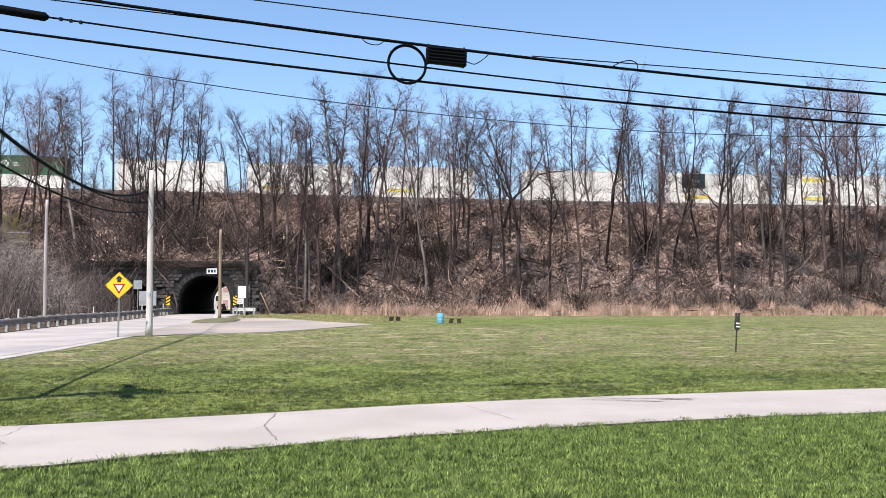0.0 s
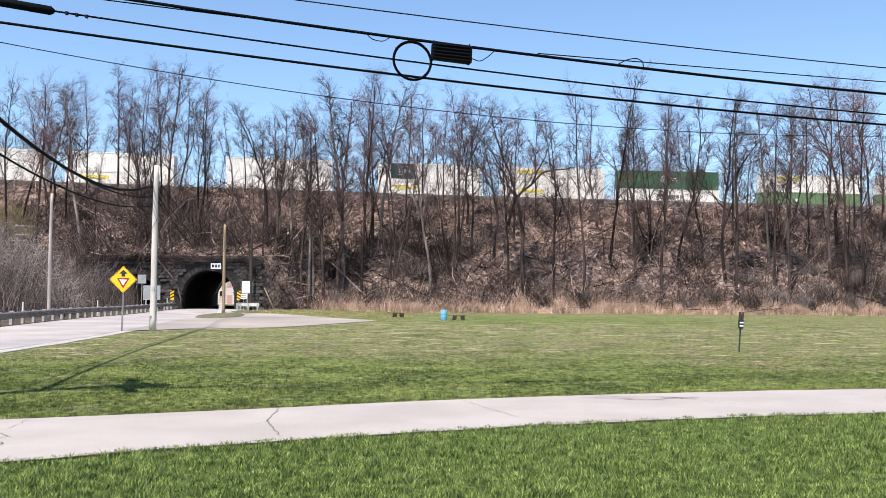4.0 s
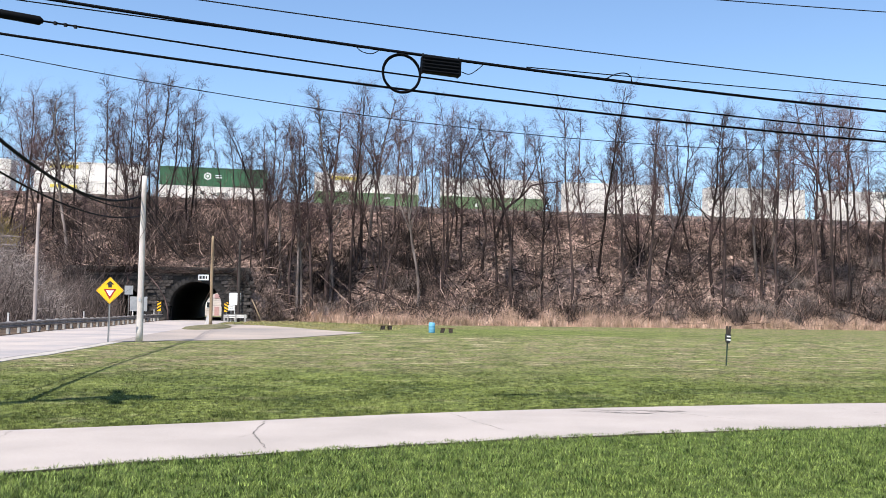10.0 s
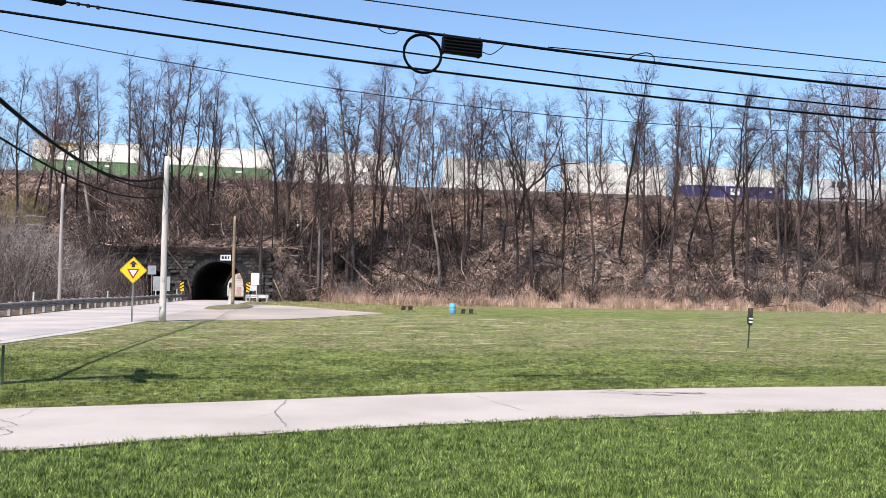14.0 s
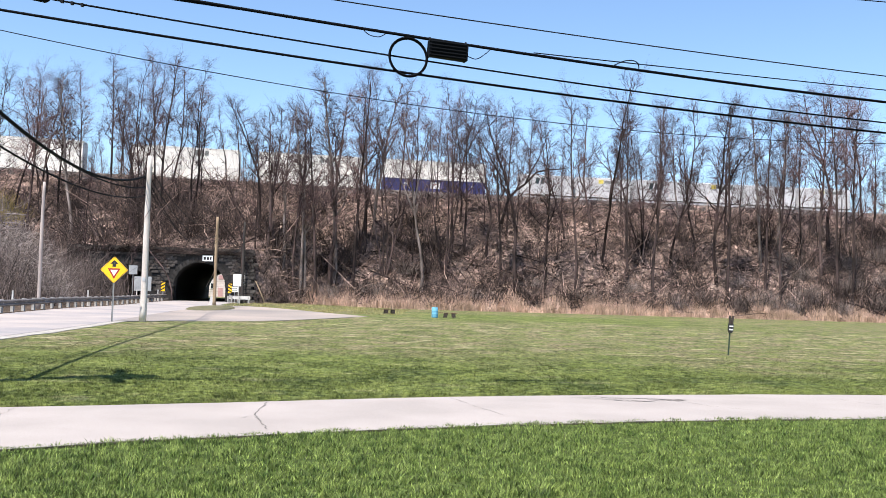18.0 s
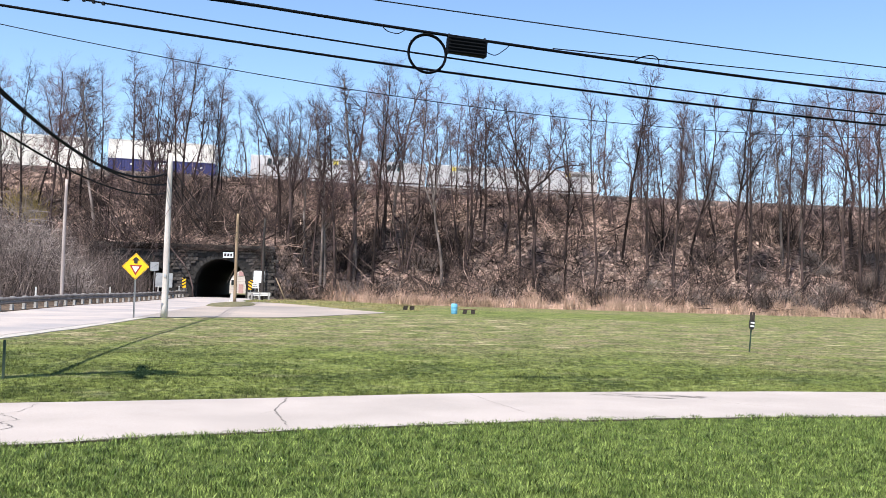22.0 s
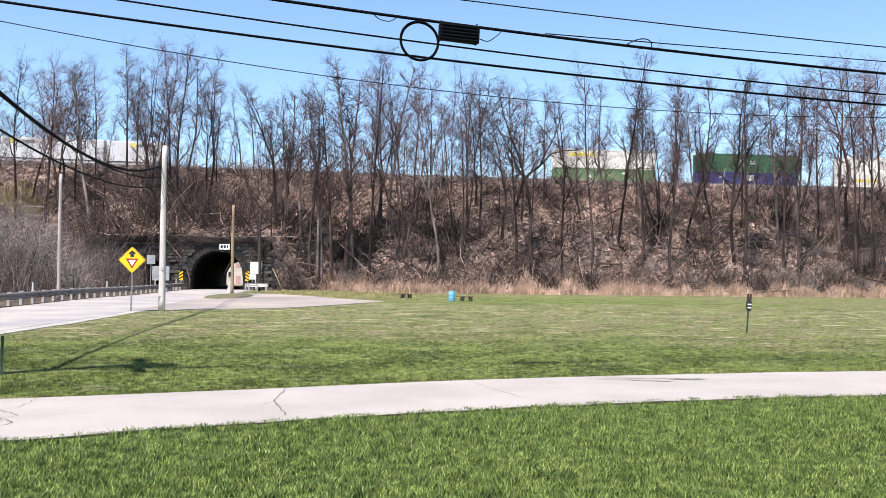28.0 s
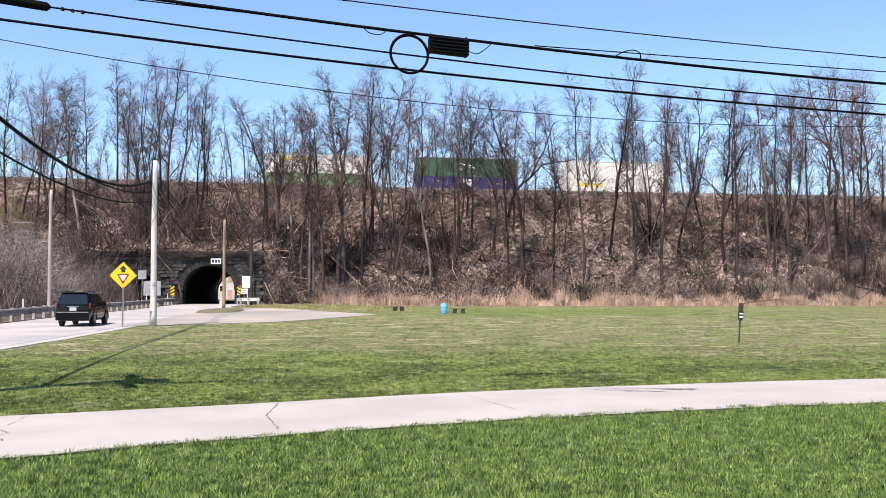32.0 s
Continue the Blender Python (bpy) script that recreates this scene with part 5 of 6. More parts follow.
    for ob in car.children_recursive:          # a compact model: narrower and shorter
        if ob.data.users == 1 and ob.matrix_basis == Matrix():
            ob.data.transform(Matrix.Diagonal((0.87, 0.90, 0.965, 1)))
    for ob in car.children:
        if ob.name.split(".")[0] in ("body", "cabin", "rear_bumper", "spoiler", "tail_lamp", "mirror"):
            bev = ob.modifiers.new("soft_edges", "BEVEL")
            bev.width, bev.segments, bev.limit_method, bev.angle_limit = (0.11 if ob.name[:2] in ("bo", "ca") else 0.03), 4, "ANGLE", radians(18)
    return tagged(car, "black mid-size sport utility vehicle driving away", "car")


SUV = build_car()
FAR_CAR = tagged(copy_thing(SUV, pose(-40.7, 175, 0.3, 0, 0, 10)), "dark vehicle driving off beyond the tunnel", "car")


# ---- trees ----
def grow(seed, height, stems=1, spread=0.35, wobble=0.05, fork=0, limbs_n=15, reach=0.26, base=0.30):
    """Trunk, limbs and twigs of a bare tree, as three shapes, in its own space."""
    rnd = random.Random(seed)
    trunk, limbs, twigs = Shape(), Shape(), Shape()

    def limb(shape, p, d, length, r, segs, sides, wob, lift, r_end=0.25):
        pts, rad = [p.copy()], [r]
        for k in range(segs):
            d = (d + Vector((rnd.gauss(0, wob), rnd.gauss(0, wob), lift))).normalized()
            p = p + d * (length / segs)
            pts.append(p.copy())
            rad.append(r * (1 - (1 - r_end) * (k + 1) / segs))
        shape.tube(pts, rad, sides, False)
        return pts, rad

    def along(pts, rad, t):
        f = t * (len(pts) - 1)
        i = min(int(f), len(pts) - 2)
        return pts[i].lerp(pts[i + 1], f - i), rad[i] + (rad[i + 1] - rad[i]) * (f - i), (pts[i + 1] - pts[i]).normalized()

    def side_way(d, angle):
        o = Matrix.Rotation(rnd.uniform(0, 2 * math.pi), 3, d) @ d.orthogonal().normalized()
        return (d * math.cos(angle) + o * math.sin(angle)).normalized()

    # shoots, share of the parent's length, thickness, segments, wobble for each order of branching
    orders = ((5, 0.52, 0.036, 5, 0.27), (4, 0.60, 0.0185, 3, 0.25), (4, 0.80, 0.0096, 3, 0.20))

    def shoots(pts, rad, length, order):
        count, share, thick, segs, wob = orders[order]
        for k in range(count):
            q, rr, dd = along(pts, rad, min(0.22 + 0.78 * (k + rnd.random()) / count, 0.99))
            ln = max(length * share * rnd.uniform(0.55, 1.25), (0.9, 0.6, 0.45)[order])
            r = min(rr * 0.75, thick * rnd.uniform(0.8, 1.5))
            p1, r1 = limb(twigs, q, side_way(dd, rnd.uniform(0.45, 1.05)), ln, r, segs, 3, wob, 0.05, 0.5)
            if order < 2:
                shoots(p1, r1, ln, order + 1)

    def leader(pts, rad, h, t0, count):
        for k in range(count):
            t = t0 + (0.985 - t0) * (k + rnd.random()) / count
            q, rr, dd = along(pts, rad, t)
            ln = h * reach * (1.12 - 0.62 * (t - t0) / (1 - t0)) * rnd.uniform(0.5, 1.25)
            p1, r1 = limb(limbs, q, side_way(dd, rnd.uniform(0.45, 0.6 + spread * 1.3)), ln, min(rr * 0.8, max(rr * rnd.uniform(0.45, 0.75), 0.056)), 9, 4, 0.22, 0.085, 0.35)
            shoots(p1, r1, ln, 0)
        shoots(pts[-4:], rad[-4:], h * 0.16, 0)

    for st in range(stems):
        h = height * (rnd.uniform(0.72, 0.97) if st else 1.0)
        turn = 2 * math.pi * st / stems + rnd.uniform(-0.5, 0.5)
        tilt = rnd.uniform(0.06, 0.15) if stems > 1 else abs(rnd.gauss(0, 0.02))
        d = Vector((math.cos(turn) * tilt, math.sin(turn) * tilt, 1)).normalized()
        foot = Vector((math.cos(turn) * 0.22 * (stems > 1), math.sin(turn) * 0.22 * (stems > 1), -0.6))
        r = height * rnd.uniform(0.0066, 0.0094) / (1 + 0.26 * (stems - 1))
        pts, rad = limb(trunk, foot, d, h + 0.3, r * 1.12, 16, 8, wobble, 0.06, 0.16)
        share = max(6, int(limbs_n / (1 + 0.32 * (stems - 1))))
        leader(pts, rad, h, rnd.uniform(base, base + 0.1), share)
        for k in range(fork):
            q, rr, dd = along(pts, rad, rnd.uniform(0.28, 0.55))
            p1, r1 = limb(limbs, q, side_way(dd, rnd.uniform(0.25, 0.5)), h * rnd.uniform(0.36, 0.5), rr * rnd.uniform(0.7, 0.9), 10, 6, 0.10, 0.07, 0.2)
            leader(p1, r1, h * 0.6, 0.3, max(5, share // 2))
    top = max(v[2] for s in (limbs, twigs) for v in s.v)
    for s in (trunk, limbs, twigs):
        s.v = [(x, y, z * height / top if z > 0 else z) for x, y, z in s.v]
    return trunk, limbs, twigs


# habit: stems, spread, wobble, forks, limbs, reach and the height of the lowest limb
HABITS = {
    "S": (1, 0.30, 0.024, 0, 20, 0.17, 0.28), "W": (1, 0.42, 0.075, 1, 15, 0.20, 0.30), "F": (1, 0.40, 0.060, 2, 13, 0.20, 0.34),
    "V": (4, 0.32, 0.050, 0, 20, 0.17, 0.30), "T": (1, 0.35, 0.045, 0, 11, 0.18, 0.28),
}
TREE_KINDS = {}
PALE_KINDS = (("S", 4), ("F", 1))
for habit, count in (("S", 5), ("W", 4), ("F", 3), ("V", 4), ("T", 5)):
    TREE_KINDS[habit] = []
    for k in range(count):
        tr, li, tw = grow(100 + 7 * k + ord(habit), 22.0, *HABITS[habit])
        crown = RED_TWIG if (habit, k) in (("S", 3), ("W", 2)) else TWIG
        bark = PALE_SUNLIT_BARK if (habit, k) in PALE_KINDS else BARK
        TREE_KINDS[habit].append((mesh_of("trunk", tr, bark, True), mesh_of("branch_frame", li, bark, True), mesh_of("twig_crown", tw, crown)))


def plant(x, d, h, kind, label, turn=0.0, wide=1.0):
    y = bank_y(x, d)
    z = 0.3 if d < bank_start(x)[0] else bank_z(x, d) if d < CREST else rail_z(x)
    m = Matrix.Translation((x, y, z)) @ Matrix.Rotation(turn, 4, "Z")
    ob = empty("tree", m)
    k = h / 22.0
    for nm, me in zip(("trunk", "branch_frame", "twig_crown"), TREE_KINDS[kind[0]][kind[1]]):
        c = new(nm, me)
        c.parent, c.scale = ob, (k * wide, k * wide, k)
    tagged(ob, label, "tree", "bare trees on the bank")


# x, distance across the bank, height and habit: straight, wavering, forked, vase-shaped or thin
TREES_WEST = [(-55.1, 122, 23.3, "S"), (-54.8, 126, 21.2, "W"), (-50.3, 120, 24.7, "S"), (-53.6, 131, 17.4, "W"), (-53.6, 133, 15.5, "W"), (-49.9, 128, 19.9, "S"), (-44.5, 118, 23.9, "F"), (-48.1, 130, 19.5, "S"), (-42.0, 124, 20.6, "S"), (-43.6, 132, 17.3, "S"), (-37.8, 119, 21.5, "V"), (-38.2, 123, 21.3, "V"), (-37.2, 126, 21.2, "S"), (-33.7, 117, 22.2, "S"), (-36.5, 131, 18.1, "W"), (-31.0, 121, 20.8, "V"), (-33.5, 133, 16.0, "S"), (-29.9, 134, 12.4, "T"), (-28.3, 134, 12.8, "T"), (-56.8, 121, 23.5, "S")]
TREES_MIDDLE = [(-20.0, 111.5, 17.8, "T"), (-16.8, 112, 22.5, "T"), (-16.1, 112.5, 24.1, "S"), (-21.1, 113, 18.5, "F"), (-19.3, 112, 19.9, "W"), (-18.3, 113, 21.6, "F"), (-15.7, 113, 24.2, "S"), (-14.3, 112, 26.3, "S"), (-12.9, 114, 26.9, "W"), (-12.5, 116, 27.5, "S"), (-10.2, 114, 28.9, "S"), (-9.7, 122, 25.6, "V"), (-8.9, 128, 22.3, "F"), (-6.8, 117, 27.1, "V"), (-5.6, 131, 19.0, "S"), (-3.4, 125, 20.5, "W"), (-2.0, 114, 24.7, "F"), (-0.7, 133, 16.9, "S"), (0.6, 118, 26.2, "V"), (1.4, 127, 21.8, "S"), (2.8, 131, 19.3, "W"), (3.2, 123, 22.6, "S")]
TREES_EAST = [(6.1, 121, 20.1, "W"), (7.5, 116, 24.6, "S"), (8.9, 126, 19.7, "S"), (9.2, 114, 25.0, "W"), (12.2, 130, 18.2, "S"), (13.1, 114, 24.8, "S"), (16.8, 127, 19.1, "W"), (16.8, 115, 28.2, "S"), (20.9, 130, 20.1, "W"), (20.9, 120, 26.2, "W"), (25.3, 131, 18.7, "S"), (23.6, 117, 25.2, "S"), (26.8, 124, 21.7, "V"), (26.3, 114, 27.2, "S"), (30.0, 128, 21.1, "S"), (29.9, 121, 23.8, "W"), (33.5, 131, 18.9, "F"), (33.7, 123, 19.3, "W")]
TREES_FAR_EAST = [(35.5, 118, 25.0, "F"), (38.7, 126, 23.0, "S"), (35.5, 114, 27.3, "S"), (42.7, 131, 14.7, "T"), (42.1, 121, 22.8, "S"), (41.4, 117, 25.5, "S"), (46.3, 126, 22.1, "S"), (42.3, 114, 26.9, "S"), (50.1, 132, 16.6, "W"), (47.8, 122, 23.7, "S"), (49.1, 118, 28.1, "S"), (53.4, 126, 24.8, "W"), (50.2, 115, 29.2, "S"), (57.2, 129, 24.3, "S"), (51.5, 114, 29.6, "S"), (60.6, 131, 20.9, "W"), (58.9, 124, 19.7, "W"), (60.2, 122, 24.0, "S")]


def build_trees():
    rnd = random.Random(21)
    words = {"S": "tall straight bare tree on the bank", "W": "bare tree with wavering dark limbs on the bank", "F": "bare forked tree on the bank", "V": "bare tree with several spreading stems", "T": "slender bare tree near the top of the bank"}
    for group in (TREES_WEST, TREES_MIDDLE, TREES_EAST, TREES_FAR_EAST):
        for x, d, h, habit in group:
            kind = (habit, rnd.randrange(len(TREE_KINDS[habit])))
            label = "bare tree with reddish budding twigs on the bank" if kind in (("S", 3), ("W", 2)) else "tall bare tree with pale grey bark, partly sunlight in its colour" if kind in PALE_KINDS else words[habit]
            plant(x, d, h, kind, label, rnd.uniform(0, 6.28), rnd.uniform(0.85, 1.1))
    for k in range(76):            # lower trees beyond the rails
        x = -76 + k * 2.1 + rnd.uniform(-2.2, 2.2)
        plant(x, rnd.uniform(160, 170), rnd.uniform(9, 16), ("T", rnd.randrange(5)), "slender bare tree beyond the rails", rnd.uniform(0, 6.28), 0.8)
    for x, d, h in ((-21.6, 107.0, 15.0), (-20.9, 109.5, 13.0), (-38.5, 106.0, 9.0), (-36.0, 105.5, 8.0), (-33.0, 106.2, 9.5), (-42.0, 106.0, 11.0), (-45.5, 107.0, 12.0)):
        plant(x, d, h, ("T", rnd.randrange(5)), "slender bare tree beside the stone portal", rnd.uniform(0, 6.28), 0.8)
    for k in range(48):
        x = -66 + k * 2.95 + rnd.uniform(-2, 2)
        if -26 < x < 8 and k % 2:
            continue
        plant(x, rnd.uniform(113, 131), rnd.uniform(6, 13), ("T", rnd.randrange(5)), "young bare tree on the bank", rnd.uniform(0, 6.28), 0.8)


build_trees()


def build_leaning_trees():
    """Crooked trunks and limbs that lean out over the bank."""
    def crooked(main, r0, branches, label):
        root = empty("leaning_tree", Matrix())
        n = len(main)
        part("trunk", Shape().tube(main, [r0 * (1 - 0.75 * k / (n - 1)) for k in range(n)], 8), BARK, root, smooth=True)
        for b in branches:
            m = len(b)
            part("limb", Shape().tube(b, [r0 * 0.55 * (1 - 0.7 * k / (m - 1)) for k in range(m)], 6), BARK, root, smooth=True)
        rnd = random.Random(int(r0 * 1000))
        tw = Shape()
        for line in [main[len(main) // 2:]] + branches:
            for a, b in zip(line, line[1:]):
                for k in range(7):
                    p = Vector(a).lerp(Vector(b), rnd.random())
                    d = Vector((rnd.gauss(0, 0.7), rnd.gauss(0, 0.5), rnd.uniform(0.1, 1.0))).normalized()
                    q = p + d * rnd.uniform(0.4, 1.1)
                    e = q + (d + Vector((rnd.gauss(0, 0.5), 0, 0.3))) * rnd.uniform(0.3, 0.9)
                    tw.tube([p, q, e], [0.022, 0.015, 0.008], 3, False)
        part("twig_crown", tw, TWIG, root)
        tagged(root, label, "tree", "bare trees on the bank")
    crooked([(7.51, 116.60, 10.94), (7.79, 116.62, 12.34), (8.42, 116.67, 14.31), (9.33, 116.75, 15.30), (10.31, 116.83, 16.01), (11.72, 116.94, 17.58), (13.35, 117.07, 17.95), (14.55, 117.16, 18.04), (15.82, 117.27, 18.34)], 0.20, [[(10.31, 116.83, 16.01), (11.23, 116.90, 17.99), (12.01, 116.96, 19.41), (12.58, 117.01, 20.97), (13.29, 117.06, 23.10)], [(8.42, 116.67, 14.31), (8.14, 116.65, 16.19), (7.72, 116.62, 17.94), (7.93, 116.63, 20.05)]], "dark crooked tree leaning out over the bank")
    crooked([(-53.31, 126.74, 15.76), (-53.20, 126.74, 17.52), (-52.52, 126.80, 19.82), (-50.99, 126.92, 20.46), (-49.31, 127.06, 21.71), (-48.59, 127.11, 22.80)], 0.15, [[(-49.31, 127.06, 21.71), (-50.53, 126.96, 23.07), (-52.03, 126.84, 23.82), (-53.23, 126.74, 24.57), (-54.15, 126.67, 25.78)]], "dark tree with a long crooked limb")


build_leaning_trees()


# ---- brush, reeds and grass ----
def sticks(starts, ways, lengths, radii, bend, seed, segs=2):
    """Many thin three-sided bent sticks as arrays of vertices and quads."""
    g = np.random.default_rng(seed)
    n = len(starts)
    d = ways / np.linalg.norm(ways, axis=1, keepdims=True)
    up = np.tile([0.3, 0.2, 1.0], (n, 1))
    a = np.cross(d, up)
    a /= np.linalg.norm(a, axis=1, keepdims=True)
    b = np.cross(d, a)
    pts = [starts]
    cur, dd = starts, d
    for k in range(segs):
        cur = cur + dd * (lengths / segs)[:, None]
        pts.append(cur)
        dd = dd + g.normal(0, bend, (n, 3))
        dd /= np.linalg.norm(dd, axis=1, keepdims=True)
    rings = []
    for k, p in enumerate(pts):
        r = radii * (1 - 0.7 * k / segs)
        for ang in (0, 2.094, 4.189):
            rings.append(p + (a * math.cos(ang) + b * math.sin(ang)) * r[:, None])
    v = np.stack(rings, 1)                       # n, 3 * (segs + 1), 3
    m = 3 * (segs + 1)
    f = []
    for k in range(segs):
        for i in range(3):
            f.append([k * 3 + i, k * 3 + (i + 1) % 3, k * 3 + 3 + (i + 1) % 3, k * 3 + 3 + i])
    f = np.array(f)[None] + (np.arange(n) * m)[:, None, None]
    return v.reshape(-1, 3), f.reshape(-1, 4)


def slope_points(n, x0, x1, d0, d1, seed, clump=0.0):
    g = np.random.default_rng(seed)
    x = g.uniform(x0, x1, n * 4)
    d = g.uniform(d0, d1, n * 4)
    if clump:
        keep = np.array([noise.noise(Vector((a * 0.16, b * 0.22, seed))) for a, b in zip(x, d)]) > clump * g.uniform(-1.4, 1.0, n * 4)
        x, d = x[keep], d[keep]
    ok = np.array([b > bank_start(a)[0] for a, b in zip(x, d)])
    x, d = x[ok][:n], d[ok][:n]
    z = np.array([bank_z(a, b) for a, b in zip(x, d)])
    return np.stack([x, d + LEAN * x, z], 1)


def stuff(name, verts, faces, mat, label, category, sides=4):
    return tagged(new(name, big_mesh(name, verts, faces, mat, sides)), label, category, kind="stuff")


def build_brush():
    g = np.random.default_rng(5)
    # upright shoots and arching stems over the whole bank
    p = slope_points(6200, -75, 85, PORTAL_D + 1, CREST - 2.5, 31, 0.45)
    n = len(p)
    w = np.stack([g.normal(0, 0.75, n), g.normal(-0.2, 0.4, n), np.abs(g.normal(0.8, 0.4, n))], 1)
    low = np.clip((CREST - 1.0 - p[:, 1] + LEAN * p[:, 0]) / 9.0, 0.22, 1.0)
    v, f = sticks(p - [0, 0, 0.1], w, (g.gamma(3.0, 0.85, n) + 0.6) * low, g.uniform(0.022, 0.070, n), 0.36, 1, 3)
    stuff("underbrush", v, f, BRUSH, "tangle of bare brown shoots over the bank", "brush")
    # crossing fallen branches
    p = slope_points(12000, -75, 85, PORTAL_D + 1, CREST - 1, 37, 0.3)
    n = len(p)
    w = np.stack([g.normal(0, 1.0, n), g.normal(0, 0.35, n), g.normal(0.15, 0.55, n)], 1)
    v, f = sticks(p + [0, -0.1, 0.15], w, g.gamma(2.5, 0.9, n) + 0.5, g.uniform(0.02, 0.085, n), 0.25, 2, 2)
    stuff("fallen_branches", v, f, DEADWOOD, "fallen branches and sticks littering the bank", "branches")
    # drifts of pale dry leaves caught between the stems
    p = slope_points(12000, -75, 85, PORTAL_D + 1, CREST - 7, 47, 0.3)
    n = len(p)
    s = g.uniform(0.06, 0.22, n)[:, None]
    a = np.stack([np.ones(n), g.normal(0, 0.3, n), g.normal(0, 0.35, n)], 1) * s * g.uniform(0.8, 1.9, n)[:, None]
    b = np.stack([g.normal(0, 0.3, n), g.uniform(0.4, 1.0, n), g.uniform(0.3, 1.0, n)], 1) * s
    p = p + [0, -0.05, 0.14]
    v = np.stack([p - a - b * 0.6, p + a * 0.7 - b, p + a + b * 0.5, p - a * 0.5 + b], 1).reshape(-1, 3)
    stuff("leaf_drifts", v, np.arange(4 * n).reshape(-1, 4), LEAF_CLUMP, "drifts of pale dry leaves between the stems", "leaves")
    # side twigs
    p = slope_points(5000, -75, 85, PORTAL_D + 1, CREST - 3, 41, 0.5)
    n = len(p)
    p[:, 2] += g.uniform(0.2, 2.6, n) * np.clip((CREST - 1.0 - p[:, 1] + LEAN * p[:, 0]) / 9.0, 0.1, 1.0)
    w = np.stack([g.normal(0, 0.9, n), g.normal(0, 0.5, n), g.normal(0.3, 0.6, n)], 1)
    v, f = sticks(p, w, g.uniform(0.5, 1.6, n), g.uniform(0.014, 0.030, n), 0.35, 3, 2)
    stuff("brush_twigs", v, f, BRUSH, "fine bare twigs of the brush", "brush")
    # grey thicket beyond the guardrail
    n = 5600
    y = 52 + 54 * g.uniform(0, 1, n) ** 0.8
    x = -19.2 + ROAD_SLOPE * y - g.gamma(2.0, 6.0, n) - 0.9
    ok = (x < -0.328 * y) & ((y > 60.0) | (np.abs(x / y + 0.419) > 0.03))
    x, y = x[ok], y[ok]
    n = len(x)
    p = np.stack([x, y, np.zeros(n)], 1)
    w = np.stack([g.normal(0, 0.32, n), g.normal(0, 0.3, n), np.ones(n)], 1)
    v, f = sticks(p, w, g.gamma(4.0, 0.85, n) + 1.0, g.uniform(0.010, 0.030, n), 0.42, 4, 3)
    stuff("thicket", v, f, GREY_BRUSH, "grey bare thicket behind the guardrail", "brush")
    k = 11000
    idx = g.integers(0, n, k)
    q = p[idx].copy()
    q[:, 2] += g.uniform(0.4, 4.2, k)
    q[:, :2] += g.normal(0, 0.3, (k, 2))
    w = np.stack([g.normal(0, 0.8, k), g.normal(0, 0.6, k), g.normal(0.45, 0.5, k)], 1)
    v, f = sticks(q, w, g.uniform(0.5, 1.6, k), g.uniform(0.007, 0.016, k), 0.35, 5, 2)
    stuff("thicket_twigs", v, f, GREY_BRUSH, "fine grey twigs of the thicket", "brush")
    # taller pale growth at the far end of the thicket
    n = 800
    y = g.uniform(66, 96, n)
    q = g.uniform(-0.52, -0.395, n)
    rise = np.clip((-0.392 - q) / 0.055, 0.0, 1.0)
    base = np.stack([q * y, y, np.zeros(n)], 1)
    tall = (2.5 + 5.5 * rise) * g.uniform(0.6, 1.1, n)
    v, f = sticks(base, np.stack([g.normal(0, 0.2, n), g.normal(0, 0.2, n), np.ones(n)], 1), tall, g.uniform(0.012, 0.034, n), 0.30, 6, 4)
    stuff("tall_thicket", v, f, GREY_BRUSH, "tall pale leafless growth behind the guardrail", "brush")
    k = 6500
    idx = g.integers(0, n, k)
    top = base[idx] + np.stack([g.normal(0, 0.6, k), g.normal(0, 0.6, k), tall[idx] * g.uniform(0.3, 1.0, k)], 1)
    v, f = sticks(top, np.stack([g.normal(0, 0.8, k), g.normal(0, 0.6, k), g.normal(0.5, 0.5, k)], 1), g.uniform(0.5, 1.5, k), g.uniform(0.008, 0.018, k), 0.35, 7, 2)
    stuff("tall_thicket_twigs", v, f, PALE_BRUSH, "fine pale twigs of the tall growth", "brush")
    for z in (7.65, 6.9):
        s = Shape().tube([(-36.8, 80.0, z), (-36.0, 80.05, z + 0.03), (-34.9, 80.0, z - 0.02)], [0.03, 0.045, 0.03], 8)
        tagged(part("broken_branch", s, PALE_BRUSH, None, "pale barkless branch caught level in the thicket", True), category="branch")
    s = Shape().box((0, 0, 0.45), (0.16, 0.08, 1.1))
    s = part("marker_post", s, SIGN_WHITE, None, "small white marker post on top of the bank")
    s.matrix_world = Matrix.Translation((-38.8, bank_y(-38.8, CREST + 1.2), rail_z(-38.8) + 0.82))
    tagged(s, category="post")
